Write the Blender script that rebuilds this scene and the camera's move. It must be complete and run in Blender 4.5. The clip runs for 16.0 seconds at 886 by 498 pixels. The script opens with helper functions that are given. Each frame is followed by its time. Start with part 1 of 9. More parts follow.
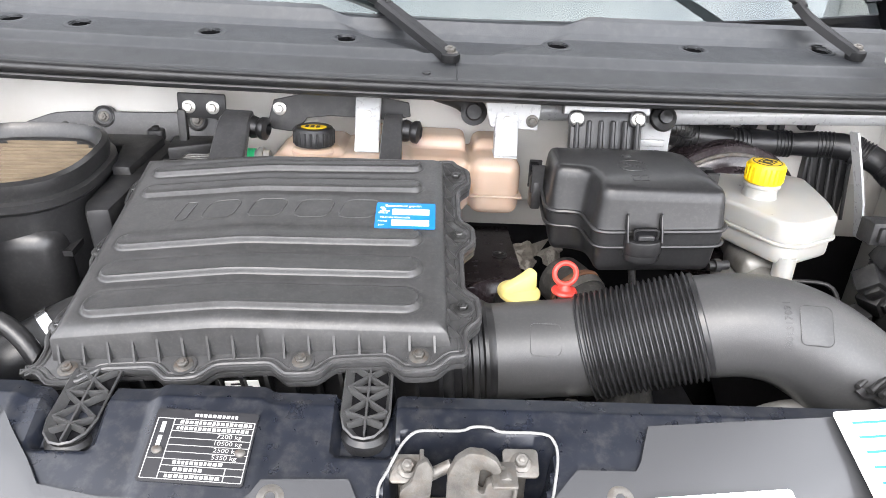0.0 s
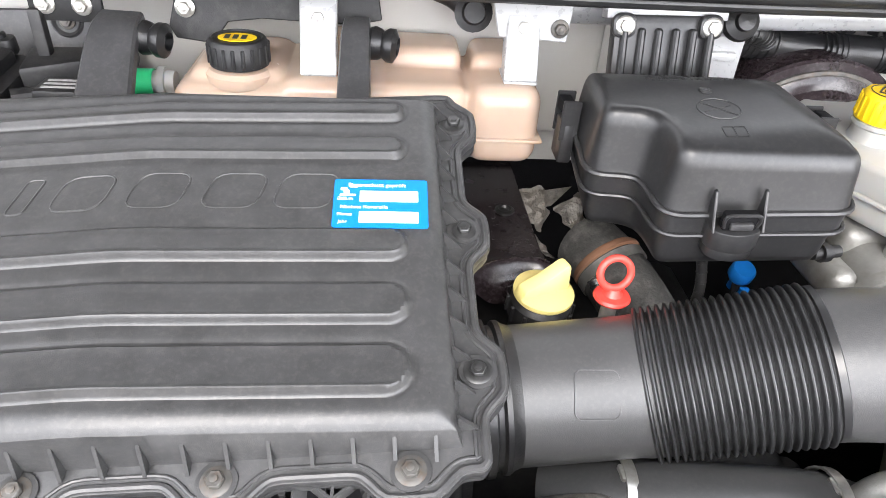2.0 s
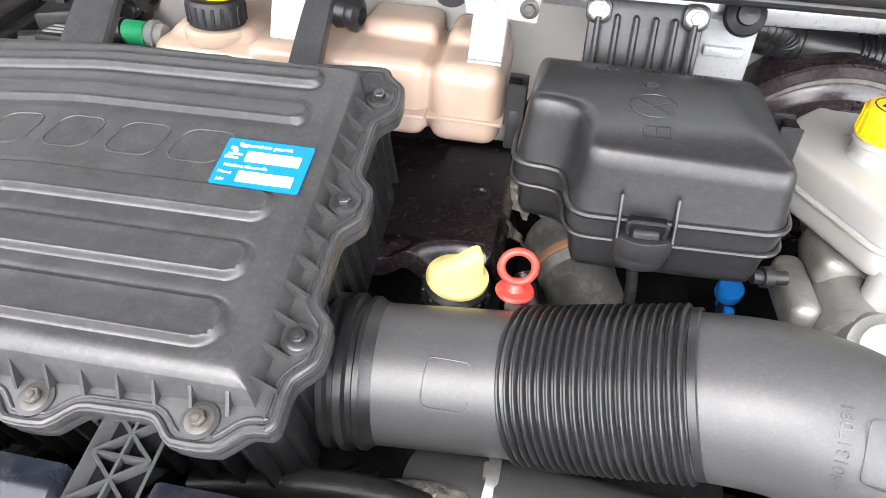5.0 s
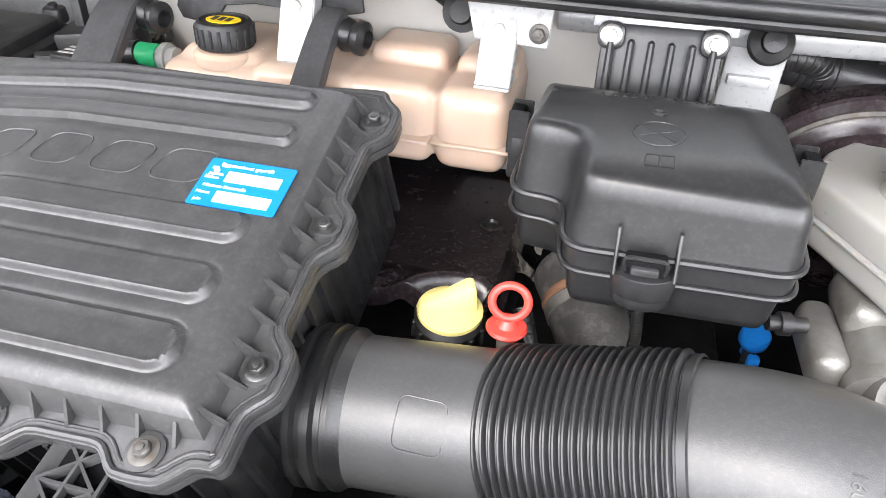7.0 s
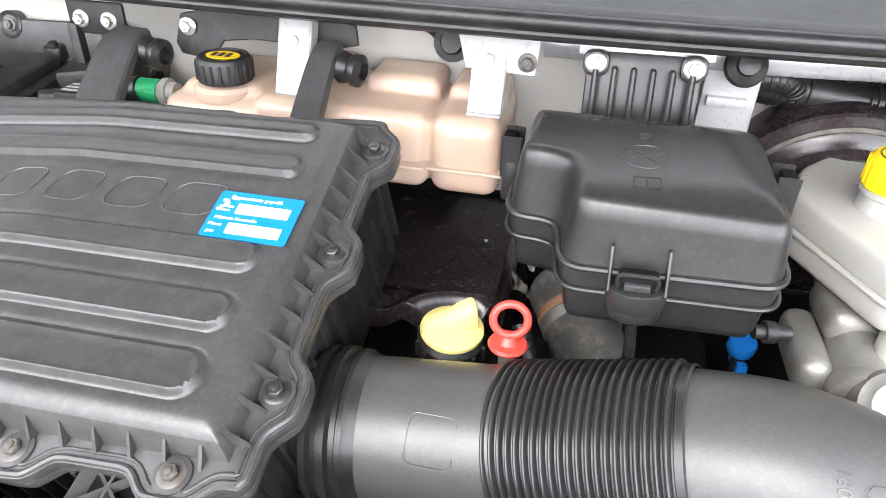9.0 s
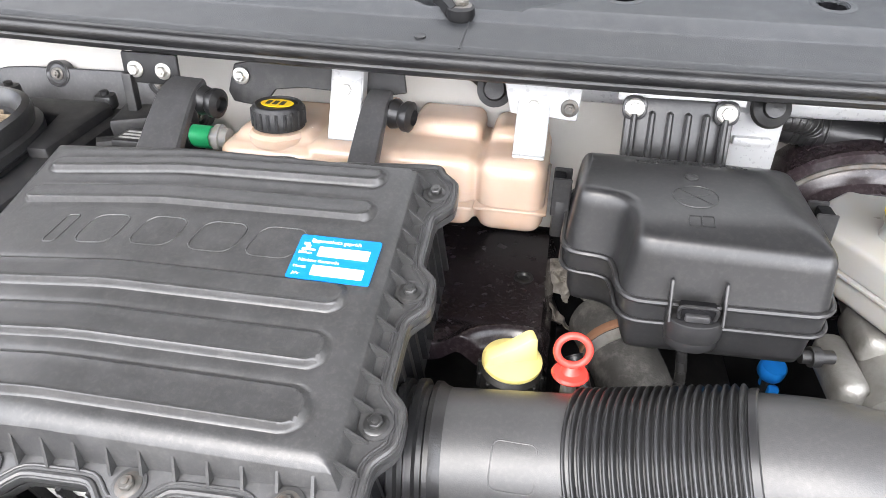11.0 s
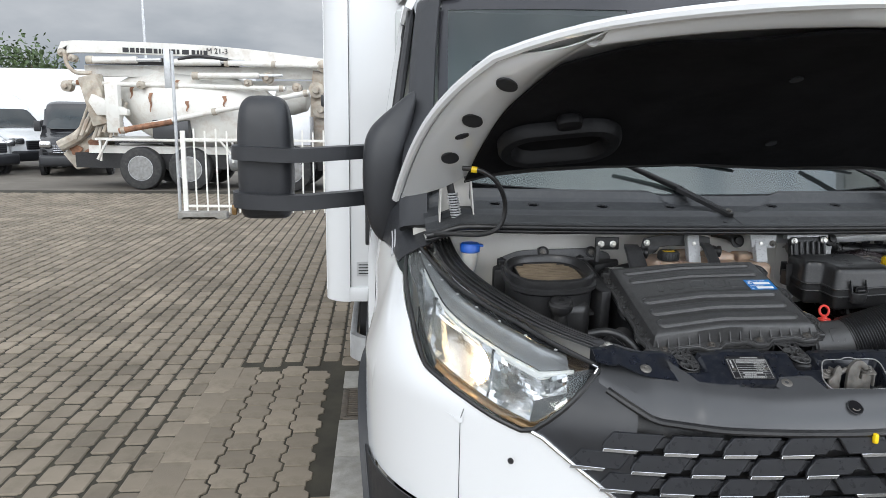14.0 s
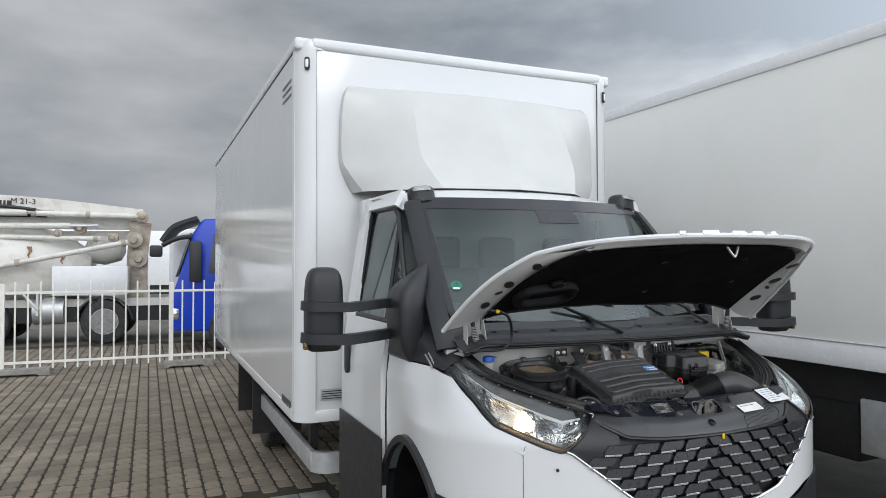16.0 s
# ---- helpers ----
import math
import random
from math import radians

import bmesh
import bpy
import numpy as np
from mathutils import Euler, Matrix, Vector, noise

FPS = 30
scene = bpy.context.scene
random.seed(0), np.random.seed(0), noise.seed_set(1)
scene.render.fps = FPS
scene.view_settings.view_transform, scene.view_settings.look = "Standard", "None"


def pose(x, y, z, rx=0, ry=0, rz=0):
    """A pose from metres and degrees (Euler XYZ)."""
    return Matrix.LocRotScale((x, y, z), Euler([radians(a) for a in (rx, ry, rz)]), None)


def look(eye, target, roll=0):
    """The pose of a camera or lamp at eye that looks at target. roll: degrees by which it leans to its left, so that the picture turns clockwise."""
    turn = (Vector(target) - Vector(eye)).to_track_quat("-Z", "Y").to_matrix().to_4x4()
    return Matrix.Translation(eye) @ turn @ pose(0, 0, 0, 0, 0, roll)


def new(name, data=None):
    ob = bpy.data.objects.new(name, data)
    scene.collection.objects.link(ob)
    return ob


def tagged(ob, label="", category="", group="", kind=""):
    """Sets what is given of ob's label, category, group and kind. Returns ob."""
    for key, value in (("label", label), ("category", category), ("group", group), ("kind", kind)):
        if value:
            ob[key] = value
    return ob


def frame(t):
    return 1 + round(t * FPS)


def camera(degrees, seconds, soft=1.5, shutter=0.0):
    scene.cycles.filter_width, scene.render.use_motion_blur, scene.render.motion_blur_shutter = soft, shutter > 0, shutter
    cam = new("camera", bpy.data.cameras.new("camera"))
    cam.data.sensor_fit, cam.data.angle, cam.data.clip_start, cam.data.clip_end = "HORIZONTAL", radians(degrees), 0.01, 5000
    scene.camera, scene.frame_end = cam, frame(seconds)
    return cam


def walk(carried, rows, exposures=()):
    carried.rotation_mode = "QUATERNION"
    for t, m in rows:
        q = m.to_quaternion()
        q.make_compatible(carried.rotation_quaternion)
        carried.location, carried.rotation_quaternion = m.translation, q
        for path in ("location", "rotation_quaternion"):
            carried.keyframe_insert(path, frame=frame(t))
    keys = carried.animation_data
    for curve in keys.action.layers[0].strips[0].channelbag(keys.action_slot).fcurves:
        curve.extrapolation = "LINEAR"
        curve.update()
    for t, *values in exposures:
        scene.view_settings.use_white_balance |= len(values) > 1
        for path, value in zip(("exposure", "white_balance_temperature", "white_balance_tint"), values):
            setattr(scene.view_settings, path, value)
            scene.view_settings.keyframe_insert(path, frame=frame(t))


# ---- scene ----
from mathutils import geometry

# camera and its walk
cam = camera(66.1, 16.0, soft=0.6)
PATH = [
    (0, (0.022, 0.25, 1.736), (0.089, 2.086, 0.944), 2.9),
    (0.5, (-0.002, 0.395, 1.723), (0.085, 2.154, 0.776), 3.4),
    (1, (-0.037, 0.506, 1.714), (0.139, 2.202, 0.669), 3.9),
    (1.5, (-0.022, 0.543, 1.724), (0.173, 2.224, 0.658), 4.1),
    (2, (0.006, 0.556, 1.712), (0.181, 2.204, 0.592), 4.4),
    (2.5, (0.057, 0.575, 1.712), (0.217, 2.214, 0.577), 4.4),
    (3, (0.1, 0.595, 1.709), (0.233, 2.224, 0.556), 4.8),
    (3.5, (0.143, 0.584, 1.714), (0.198, 2.204, 0.543), 4.7),
    (4, (0.18, 0.579, 1.719), (0.118, 2.182, 0.525), 4.7),
    (4.5, (0.201, 0.563, 1.724), (0.042, 2.16, 0.531), 4.4),
    (4.7, (0.197, 0.564, 1.723), (0.02, 2.157, 0.526), 4.3),
    (6.8, (0.24, 0.603, 1.7), (-0.148, 2.216, 0.583), 2.9),
    (7, (0.242, 0.601, 1.702), (-0.122, 2.219, 0.584), 3.0),
    (7.5, (0.238, 0.597, 1.706), (-0.128, 2.224, 0.601), 2.7),
    (8, (0.241, 0.59, 1.713), (-0.1, 2.227, 0.615), 2.2),
    (8.2, (0.239, 0.582, 1.716), (-0.1, 2.23, 0.635), 2.2),
    (10.3, (0.206, 0.579, 1.725), (-0.11, 2.236, 0.65), 1.9),
    (10.5, (0.195, 0.582, 1.732), (-0.128, 2.244, 0.668), 1.9),
    (11, (0.166, 0.539, 1.744), (-0.115, 2.245, 0.739), 2.0),
    (11.5, (0.145, 0.488, 1.751), (-0.03, 2.231, 0.787), 2.2),
    (12, (0.027, 0.325, 1.777), (-0.035, 2.133, 0.926), 2.3),
    (12.5, (-0.206, 0.123, 1.8), (-0.042, 1.972, 1.055), 2.6),
    (13, (-0.439, -0.122, 1.772), (-0.299, 1.799, 1.234), 2.5),
    (13.5, (-0.667, -0.355, 1.813), (-0.646, 1.584, 1.325), 1.9),
    (14, (-0.968, -0.612, 1.856), (-0.774, 1.343, 1.485), 0.9),
    (14.5, (-1.238, -0.866, 1.881), (-0.959, 1.1, 1.645), 0.7),
    (15, (-1.505, -1.123, 1.909), (-0.96, 0.791, 1.705), 0.4),
    (15.5, (-1.847, -1.319, 1.946), (-1.127, 0.543, 1.835), 0.3),
    (16, (-2.144, -1.551, 1.946), (-1.351, 0.285, 1.989), -0.1),
]
EXPOSURES = [(0.0, 2.1), (0.8, 2.12), (2.0, 2.3), (11.0, 2.42), (11.6, 2.42), (12.0, 2.2), (12.5, 2.2), (13.0, 1.85), (13.6, 1.0), (14.2, 0.2), (16.0, -0.15)]
walk(cam, [(t, look(eye, target, roll)) for t, eye, target, roll in PATH], [(t, stops, 6780 if t < 13.3 else 6500, 13 if t < 13.3 else 9) for t, stops in EXPOSURES])

# world: an overcast sky with broken cloud, and a weak wide sun behind it
world = bpy.data.worlds.new("overcast_sky")
scene.world = world
world.use_nodes = True
wn, wl = world.node_tree.nodes, world.node_tree.links
wn.clear()
w_out = wn.new("ShaderNodeOutputWorld")
w_bg = wn.new("ShaderNodeBackground")
w_co = wn.new("ShaderNodeTexCoord")
w_map = wn.new("ShaderNodeMapping")
w_map.inputs["Scale"].default_value = (1.0, 1.0, 2.6)
w_map.inputs["Location"].default_value = (0.35, 0.2, 0.1)
w_noise = wn.new("ShaderNodeTexNoise")
w_noise.inputs["Scale"].default_value = 1.9
w_noise.inputs["Detail"].default_value = 7.0
w_noise.inputs["Roughness"].default_value = 0.52
w_ramp = wn.new("ShaderNodeValToRGB")
w_ramp.color_ramp.elements[0].position = 0.36
w_ramp.color_ramp.elements[0].color = (0.33, 0.375, 0.435, 1)
w_ramp.color_ramp.elements[1].position = 0.68
w_ramp.color_ramp.elements[1].color = (0.86, 0.88, 0.92, 1)
wl.new(w_co.outputs["Generated"], w_map.inputs["Vector"])
wl.new(w_map.outputs["Vector"], w_noise.inputs["Vector"])
wl.new(w_noise.outputs["Fac"], w_ramp.inputs["Fac"])
w_sep = wn.new("ShaderNodeSeparateXYZ")
w_grad = wn.new("ShaderNodeMapRange")
w_grad.inputs["From Min"].default_value, w_grad.inputs["From Max"].default_value = -1.0, 0.75
w_grad.inputs["To Min"].default_value, w_grad.inputs["To Max"].default_value = 3.1, 0.70
wl.new(w_co.outputs["Generated"], w_sep.inputs["Vector"])
wl.new(w_sep.outputs["Y"], w_grad.inputs["Value"])
w_side = wn.new("ShaderNodeMapRange")
w_side.interpolation_type = "SMOOTHSTEP"
w_side.inputs["From Min"].default_value, w_side.inputs["From Max"].default_value = 0.15, 0.85
w_side.inputs["To Min"].default_value, w_side.inputs["To Max"].default_value = 1.0, 1.8
w_mul = wn.new("ShaderNodeMath")
w_mul.operation = "MULTIPLY"
wl.new(w_sep.outputs["X"], w_side.inputs["Value"])
wl.new(w_grad.outputs["Result"], w_mul.inputs[0])
wl.new(w_side.outputs["Result"], w_mul.inputs[1])
wl.new(w_mul.outputs[0], w_bg.inputs["Strength"])
wl.new(w_ramp.outputs["Color"], w_bg.inputs["Color"])
wl.new(w_bg.outputs["Background"], w_out.inputs["Surface"])

sun = new("sun", bpy.data.lights.new("sun", "SUN"))
sun.data.energy = 0.7
sun.data.angle = radians(25)
sun.data.color = (1.0, 0.97, 0.92)
sun.matrix_world = look((-2.5, -9, 7.5), (0, 0, 0))


# ---------------------------------------------------------------- materials
def pbr(name, col, rough=0.5, metal=0.0, var=0.2, scale=6.0, bump=0.0, bscale=300.0, coat=0.0, dirt=None,
        dirt_amount=0.0, dirt_scale=9.0, spec=0.5, rvar=0.12, sss=0.0, per_piece=0.0, bdist=0.002):
    """A procedural surface: base colour with blotches, fine relief, patches of dust or dirt, uneven gloss."""
    m = bpy.data.materials.new(name)
    m.use_nodes = True
    n, l = m.node_tree.nodes, m.node_tree.links
    b = n["Principled BSDF"]
    co = n.new("ShaderNodeTexCoord")
    big = n.new("ShaderNodeTexNoise")
    big.inputs["Scale"].default_value = scale
    big.inputs["Detail"].default_value = 5
    l.new(co.outputs["Object"], big.inputs["Vector"])
    ramp = n.new("ShaderNodeValToRGB")
    ramp.color_ramp.elements[0].position, ramp.color_ramp.elements[1].position = 0.3, 0.7
    ramp.color_ramp.elements[0].color = (*[c * (1 - var) for c in col], 1)
    ramp.color_ramp.elements[1].color = (*[min(1, c * (1 + var)) for c in col], 1)
    l.new(big.outputs["Fac"], ramp.inputs["Fac"])
    colour = ramp.outputs["Color"]
    if per_piece:
        info = n.new("ShaderNodeObjectInfo")
        geo = n.new("ShaderNodeNewGeometry")
        add = n.new("ShaderNodeMath")
        add.operation = "ADD"
        l.new(info.outputs["Random"], add.inputs[0])
        l.new(geo.outputs["Random Per Island"], add.inputs[1])
        frac = n.new("ShaderNodeMath")
        frac.operation = "FRACT"
        l.new(add.outputs[0], frac.inputs[0])
        rng = n.new("ShaderNodeMapRange")
        rng.inputs["To Min"].default_value, rng.inputs["To Max"].default_value = 1 - per_piece, 1 + per_piece
        l.new(frac.outputs[0], rng.inputs["Value"])
        mul = n.new("ShaderNodeVectorMath")
        mul.operation = "SCALE"
        l.new(colour, mul.inputs[0])
        l.new(rng.outputs["Result"], mul.inputs["Scale"])
        colour = mul.outputs["Vector"]
    if dirt:
        d = n.new("ShaderNodeTexNoise")
        d.inputs["Scale"].default_value = dirt_scale
        d.inputs["Detail"].default_value = 9
        d.inputs["Roughness"].default_value = 0.68
        l.new(co.outputs["Object"], d.inputs["Vector"])
        dr = n.new("ShaderNodeMapRange")
        dr.inputs["From Min"].default_value, dr.inputs["From Max"].default_value = 0.48, 0.72
        dr.inputs["To Max"].default_value = dirt_amount
        l.new(d.outputs["Fac"], dr.inputs["Value"])
        mix = n.new("ShaderNodeMix")
        mix.data_type = "RGBA"
        l.new(dr.outputs["Result"], mix.inputs["Factor"])
        l.new(colour, mix.inputs["A"])
        mix.inputs["B"].default_value = (*dirt, 1)
        colour = mix.outputs["Result"]
    l.new(colour, b.inputs["Base Color"])
    rr = n.new("ShaderNodeMapRange")
    rr.inputs["To Min"].default_value, rr.inputs["To Max"].default_value = max(0.02, rough - rvar), min(1, rough + rvar)
    fine = n.new("ShaderNodeTexNoise")
    fine.inputs["Scale"].default_value = scale * 5
    fine.inputs["Detail"].default_value = 6
    l.new(co.outputs["Object"], fine.inputs["Vector"])
    l.new(fine.outputs["Fac"], rr.inputs["Value"])
    l.new(rr.outputs["Result"], b.inputs["Roughness"])
    b.inputs["Metallic"].default_value = metal
    b.inputs["Specular IOR Level"].default_value = spec
    b.inputs["Coat Weight"].default_value = coat
    b.inputs["Coat Roughness"].default_value = 0.06
    if sss:
        b.inputs["Subsurface Weight"].default_value = sss
        b.inputs["Subsurface Radius"].default_value = (0.03, 0.02, 0.012)
        b.inputs["Subsurface Scale"].default_value = 0.6
    if bump:
        g = n.new("ShaderNodeTexNoise")
        g.inputs["Scale"].default_value = bscale
        g.inputs["Detail"].default_value = 3
        l.new(co.outputs["Object"], g.inputs["Vector"])
        bp = n.new("ShaderNodeBump")
        bp.inputs["Strength"].default_value = bump
        bp.inputs["Distance"].default_value = bdist
        l.new(g.outputs["Fac"], bp.inputs["Height"])
        l.new(bp.outputs["Normal"], b.inputs["Normal"])
    return m


def glass_like(name, col, rough, alpha_mix, ior=1.45):
    """Clear sheet: mostly lets light through, with a gloss over it."""
    m = bpy.data.materials.new(name)
    m.use_nodes = True
    n, l = m.node_tree.nodes, m.node_tree.links
    n.remove(n["Principled BSDF"])
    out = n["Material Output"]
    tr = n.new("ShaderNodeBsdfTransparent")
    tr.inputs["Color"].default_value = (*col, 1)
    gl = n.new("ShaderNodeBsdfGlossy")
    gl.inputs["Roughness"].default_value = rough
    gl.inputs["Color"].default_value = (0.94, 1.0, 0.99, 1)
    fr = n.new("ShaderNodeFresnel")
    fr.inputs["IOR"].default_value = ior
    mx = n.new("ShaderNodeMixShader")
    ad = n.new("ShaderNodeMath")
    ad.operation = "ADD"
    ad.use_clamp = True
    ad.inputs[1].default_value = alpha_mix
    l.new(fr.outputs["Fac"], ad.inputs[0])
    l.new(ad.outputs[0], mx.inputs["Fac"])
    l.new(tr.outputs["BSDF"], mx.inputs[1])
    l.new(gl.outputs["BSDF"], mx.inputs[2])
    l.new(mx.outputs["Shader"], out.inputs["Surface"])
    return m


def glow(name, col, strength):
    m = bpy.data.materials.new(name)
    m.use_nodes = True
    b = m.node_tree.nodes["Principled BSDF"]
    b.inputs["Base Color"].default_value = (*col, 1)
    b.inputs["Emission Color"].default_value = (*col, 1)
    b.inputs["Emission Strength"].default_value = strength
    return m


DUST = (0.20, 0.19, 0.17)
M_PLASTIC = pbr("black_plastic", (0.040, 0.040, 0.042), 0.34, var=0.2, scale=40, bump=0.10, bscale=1200, dirt=DUST, dirt_amount=0.14, dirt_scale=220, rvar=0.10)
M_FUSE = pbr("glossy_black_plastic", (0.018, 0.018, 0.019), 0.33, var=0.2, scale=30, dirt=DUST, dirt_amount=0.08, dirt_scale=200, rvar=0.05)
M_PIPE = pbr("grey_black_pipe_plastic", (0.050, 0.050, 0.051), 0.38, var=0.12, scale=14, bump=0.10, bscale=1200, dirt=DUST, dirt_amount=0.10, dirt_scale=300, rvar=0.08)
# grey of the lamp's upper part, lightened to include the lens's reflected haze
M_GREYLENS = pbr("grey_lamp_band", (0.38, 0.385, 0.39), 0.16, 0.5, var=0.1, scale=20)
M_BELLOWS = pbr("ribbed_bellows_rubber", (0.022, 0.022, 0.023), 0.32, var=0.2, scale=30, rvar=0.05)
M_LID = pbr("dusty_black_plastic", (0.040, 0.040, 0.041), 0.33, var=0.2, scale=60, bump=0.12, bscale=1600, dirt=DUST, dirt_amount=0.14, dirt_scale=260, rvar=0.10)
M_DARKPL = pbr("dull_black_plastic", (0.009, 0.009, 0.010), 0.5, var=0.3, scale=11, bump=0.15, bscale=700, dirt=DUST, dirt_amount=0.10, dirt_scale=60)
M_RUBBER = pbr("black_rubber", (0.012, 0.012, 0.013), 0.36, var=0.25, scale=15, bump=0.15, bscale=500, dirt=DUST, dirt_amount=0.12)
M_CRASH = pbr("grey_black_crash_plastic", (0.017, 0.018, 0.021), 0.44, var=0.12, scale=8, bump=0.25, bscale=1100)
M_SCALE = pbr("satin_grille_scale", (0.016, 0.017, 0.020), 0.30, var=0.15, scale=12, bump=0.05, bscale=900)
M_GREYPL = pbr("dark_grey_painted_plastic", (0.052, 0.053, 0.056), 0.25, var=0.04, scale=5, rvar=0.03, bump=0.04, bscale=800)
M_COWL = pbr("grey_black_cowl_plastic", (0.025, 0.027, 0.030), 0.40, var=0.15, scale=7, bump=0.2, bscale=900, dirt=DUST, dirt_amount=0.08, dirt_scale=60)
M_SLAM = pbr("blue_black_painted_steel", (0.009, 0.011, 0.017), 0.30, var=0.25, scale=10, dirt=DUST, dirt_amount=0.12, dirt_scale=90)
M_WHITE = pbr("white_body_paint", (0.68, 0.69, 0.70), 0.25, var=0.015, scale=2, coat=0.6, rvar=0.0)
M_BAYWHITE = pbr("white_bay_paint", (0.50, 0.485, 0.455), 0.35, var=0.05, scale=8, dirt=(0.40, 0.36, 0.29), dirt_amount=0.22, dirt_scale=10)
M_PANEL = pbr("white_sandwich_panel", (0.66, 0.67, 0.68), 0.16, var=0.02, scale=1, coat=0.5, rvar=0.05)
M_SPOILER = pbr("white_moulded_gelcoat", (0.57, 0.575, 0.565), 0.40, var=0.04, scale=3, coat=0.3, dirt=(0.5, 0.48, 0.44), dirt_amount=0.15, dirt_scale=5)
M_TRAILER = pbr("cream_trailer_panel", (0.80, 0.80, 0.77), 0.35, var=0.03, scale=0.6, dirt=(0.60, 0.59, 0.55), dirt_amount=0.15, dirt_scale=1.5)
M_TANK = pbr("cream_translucent_plastic", (0.50, 0.375, 0.295), 0.24, var=0.10, scale=9, sss=0.35, rvar=0.08, dirt=(0.50, 0.33, 0.23), dirt_amount=0.22, dirt_scale=6)
M_RES = pbr("milky_white_plastic", (0.36, 0.355, 0.335), 0.30, var=0.05, scale=6, sss=0.3, rvar=0.08)
M_YELLOW = pbr("yellow_plastic", (0.85, 0.58, 0.01), 0.4, var=0.06, scale=20)
M_PALEYEL = pbr("pale_yellow_plastic", (0.80, 0.67, 0.25), 0.4, var=0.08, scale=20)
M_RED = pbr("red_plastic", (0.72, 0.06, 0.045), 0.38, var=0.08, scale=30)
M_WASHBLUE = pbr("dark_blue_plastic", (0.006, 0.08, 0.40), 0.38, var=0.1, scale=30)
M_BLUE = pbr("blue_plastic", (0.005, 0.20, 0.68), 0.38, var=0.1, scale=30)
M_GREEN = pbr("green_sleeve", (0.015, 0.46, 0.17), 0.45, var=0.1, scale=30)
M_BADGE = pbr("green_badge", (0.02, 0.20, 0.12), 0.4, var=0.1, scale=30)
M_LATCH = pbr("worn_latch_metal", (0.15, 0.143, 0.132), 0.5, 0.45, var=0.3, scale=60, bump=0.3, bscale=300, dirt=(0.16, 0.11, 0.07), dirt_amount=0.4, dirt_scale=70)
M_WIPER = pbr("satin_black_wiper", (0.010, 0.010, 0.011), 0.5, var=0.15, scale=20, spec=0.3)
M_ZINC = pbr("zinc_plated_steel", (0.62, 0.61, 0.58), 0.34, 0.85, var=0.15, scale=60, dirt=(0.28, 0.2, 0.13), dirt_amount=0.3, dirt_scale=90)
M_RUSTY = pbr("rusted_zinc_bolt", (0.085, 0.082, 0.076), 0.5, 0.35, var=0.35, scale=120, dirt=(0.11, 0.055, 0.025), dirt_amount=0.5, dirt_scale=160)
M_ALU = pbr("cast_aluminium", (0.30, 0.295, 0.28), 0.5, 0.6, var=0.15, scale=40, bump=0.2, bscale=600, dirt=(0.12, 0.1, 0.08), dirt_amount=0.4, dirt_scale=30)
M_BRACKET = pbr("painted_bracket", (0.42, 0.425, 0.43), 0.3, 0.1, var=0.05, scale=30)
M_CHROME = pbr("chrome_trim", (0.82, 0.83, 0.85), 0.12, 0.95, var=0.04, scale=30, rvar=0.05)
M_STICKER = pbr("blue_sticker", (0.0, 0.17, 0.52), 0.35, var=0.04, scale=30)
M_PAPER = pbr("white_sticker", (0.84, 0.84, 0.82), 0.45, var=0.03, scale=40)
M_PRINT = pbr("worn_grey_print", (0.36, 0.36, 0.35), 0.5, var=0.3, scale=200)
M_INK = pbr("black_print", (0.02, 0.02, 0.022), 0.5, var=0.1)
M_PLATE = pbr("black_type_plate", (0.014, 0.014, 0.016), 0.38, var=0.1, scale=30)
M_FOIL = pbr("crumpled_foil", (0.24, 0.225, 0.205), 0.5, 0.25, var=0.3, scale=70, bump=0.9, bscale=120, dirt=(0.16, 0.13, 0.10), dirt_amount=0.5, bdist=0.006)
M_SHIELD = pbr("dark_satin_cover", (0.020, 0.014, 0.016), 0.24, var=0.3, scale=12, dirt=(0.16, 0.14, 0.15), dirt_amount=0.25, dirt_scale=220)
M_FELT = pbr("black_felt_liner", (0.008, 0.008, 0.009), 0.95, var=0.3, scale=9, bump=0.4, bscale=500, spec=0.1)
M_PAPERFILTER = pbr("tan_filter_paper", (0.17, 0.13, 0.088), 0.85, var=0.2, scale=25)
M_DUSTY = pbr("dusty_grey_rubber", (0.05, 0.049, 0.047), 0.7, var=0.35, scale=30, bump=0.5, bscale=250, dirt=(0.25, 0.24, 0.22), dirt_amount=0.5, dirt_scale=40)
M_BEZEL = pbr("smoked_lamp_bezel", (0.03, 0.031, 0.033), 0.2, 0.1, var=0.15, scale=25)
M_DARKBOLT = pbr("dark_torx_bolt", (0.10, 0.10, 0.10), 0.35, 0.8, var=0.3, scale=90)
M_INTAKE = pbr("black_moulded_rubber", (0.006, 0.006, 0.007), 0.55, var=0.3, scale=11, bump=0.15, bscale=700, spec=0.25)
M_FRIT = pbr("black_glass_border", (0.03, 0.03, 0.034), 0.12, var=0.1)
M_DASH = pbr("dark_cab_interior", (0.035, 0.037, 0.04), 0.7, var=0.3, scale=4)
M_TRIM = pbr("pale_grey_cab_trim", (0.55, 0.57, 0.56), 0.8, var=0.1, scale=3)
M_SEAT = pbr("grey_seat_cloth", (0.06, 0.063, 0.068), 0.85, var=0.2, scale=12)
M_GLASS = glass_like("windscreen_glass", (0.70, 0.80, 0.77), 0.0, 0.06, 1.45)
M_SIDEGLASS = glass_like("side_window_glass", (0.30, 0.36, 0.36), 0.0, 0.02)
M_LENS = glass_like("clear_lamp_lens", (0.90, 0.92, 0.93), 0.0, 0.015, 1.38)
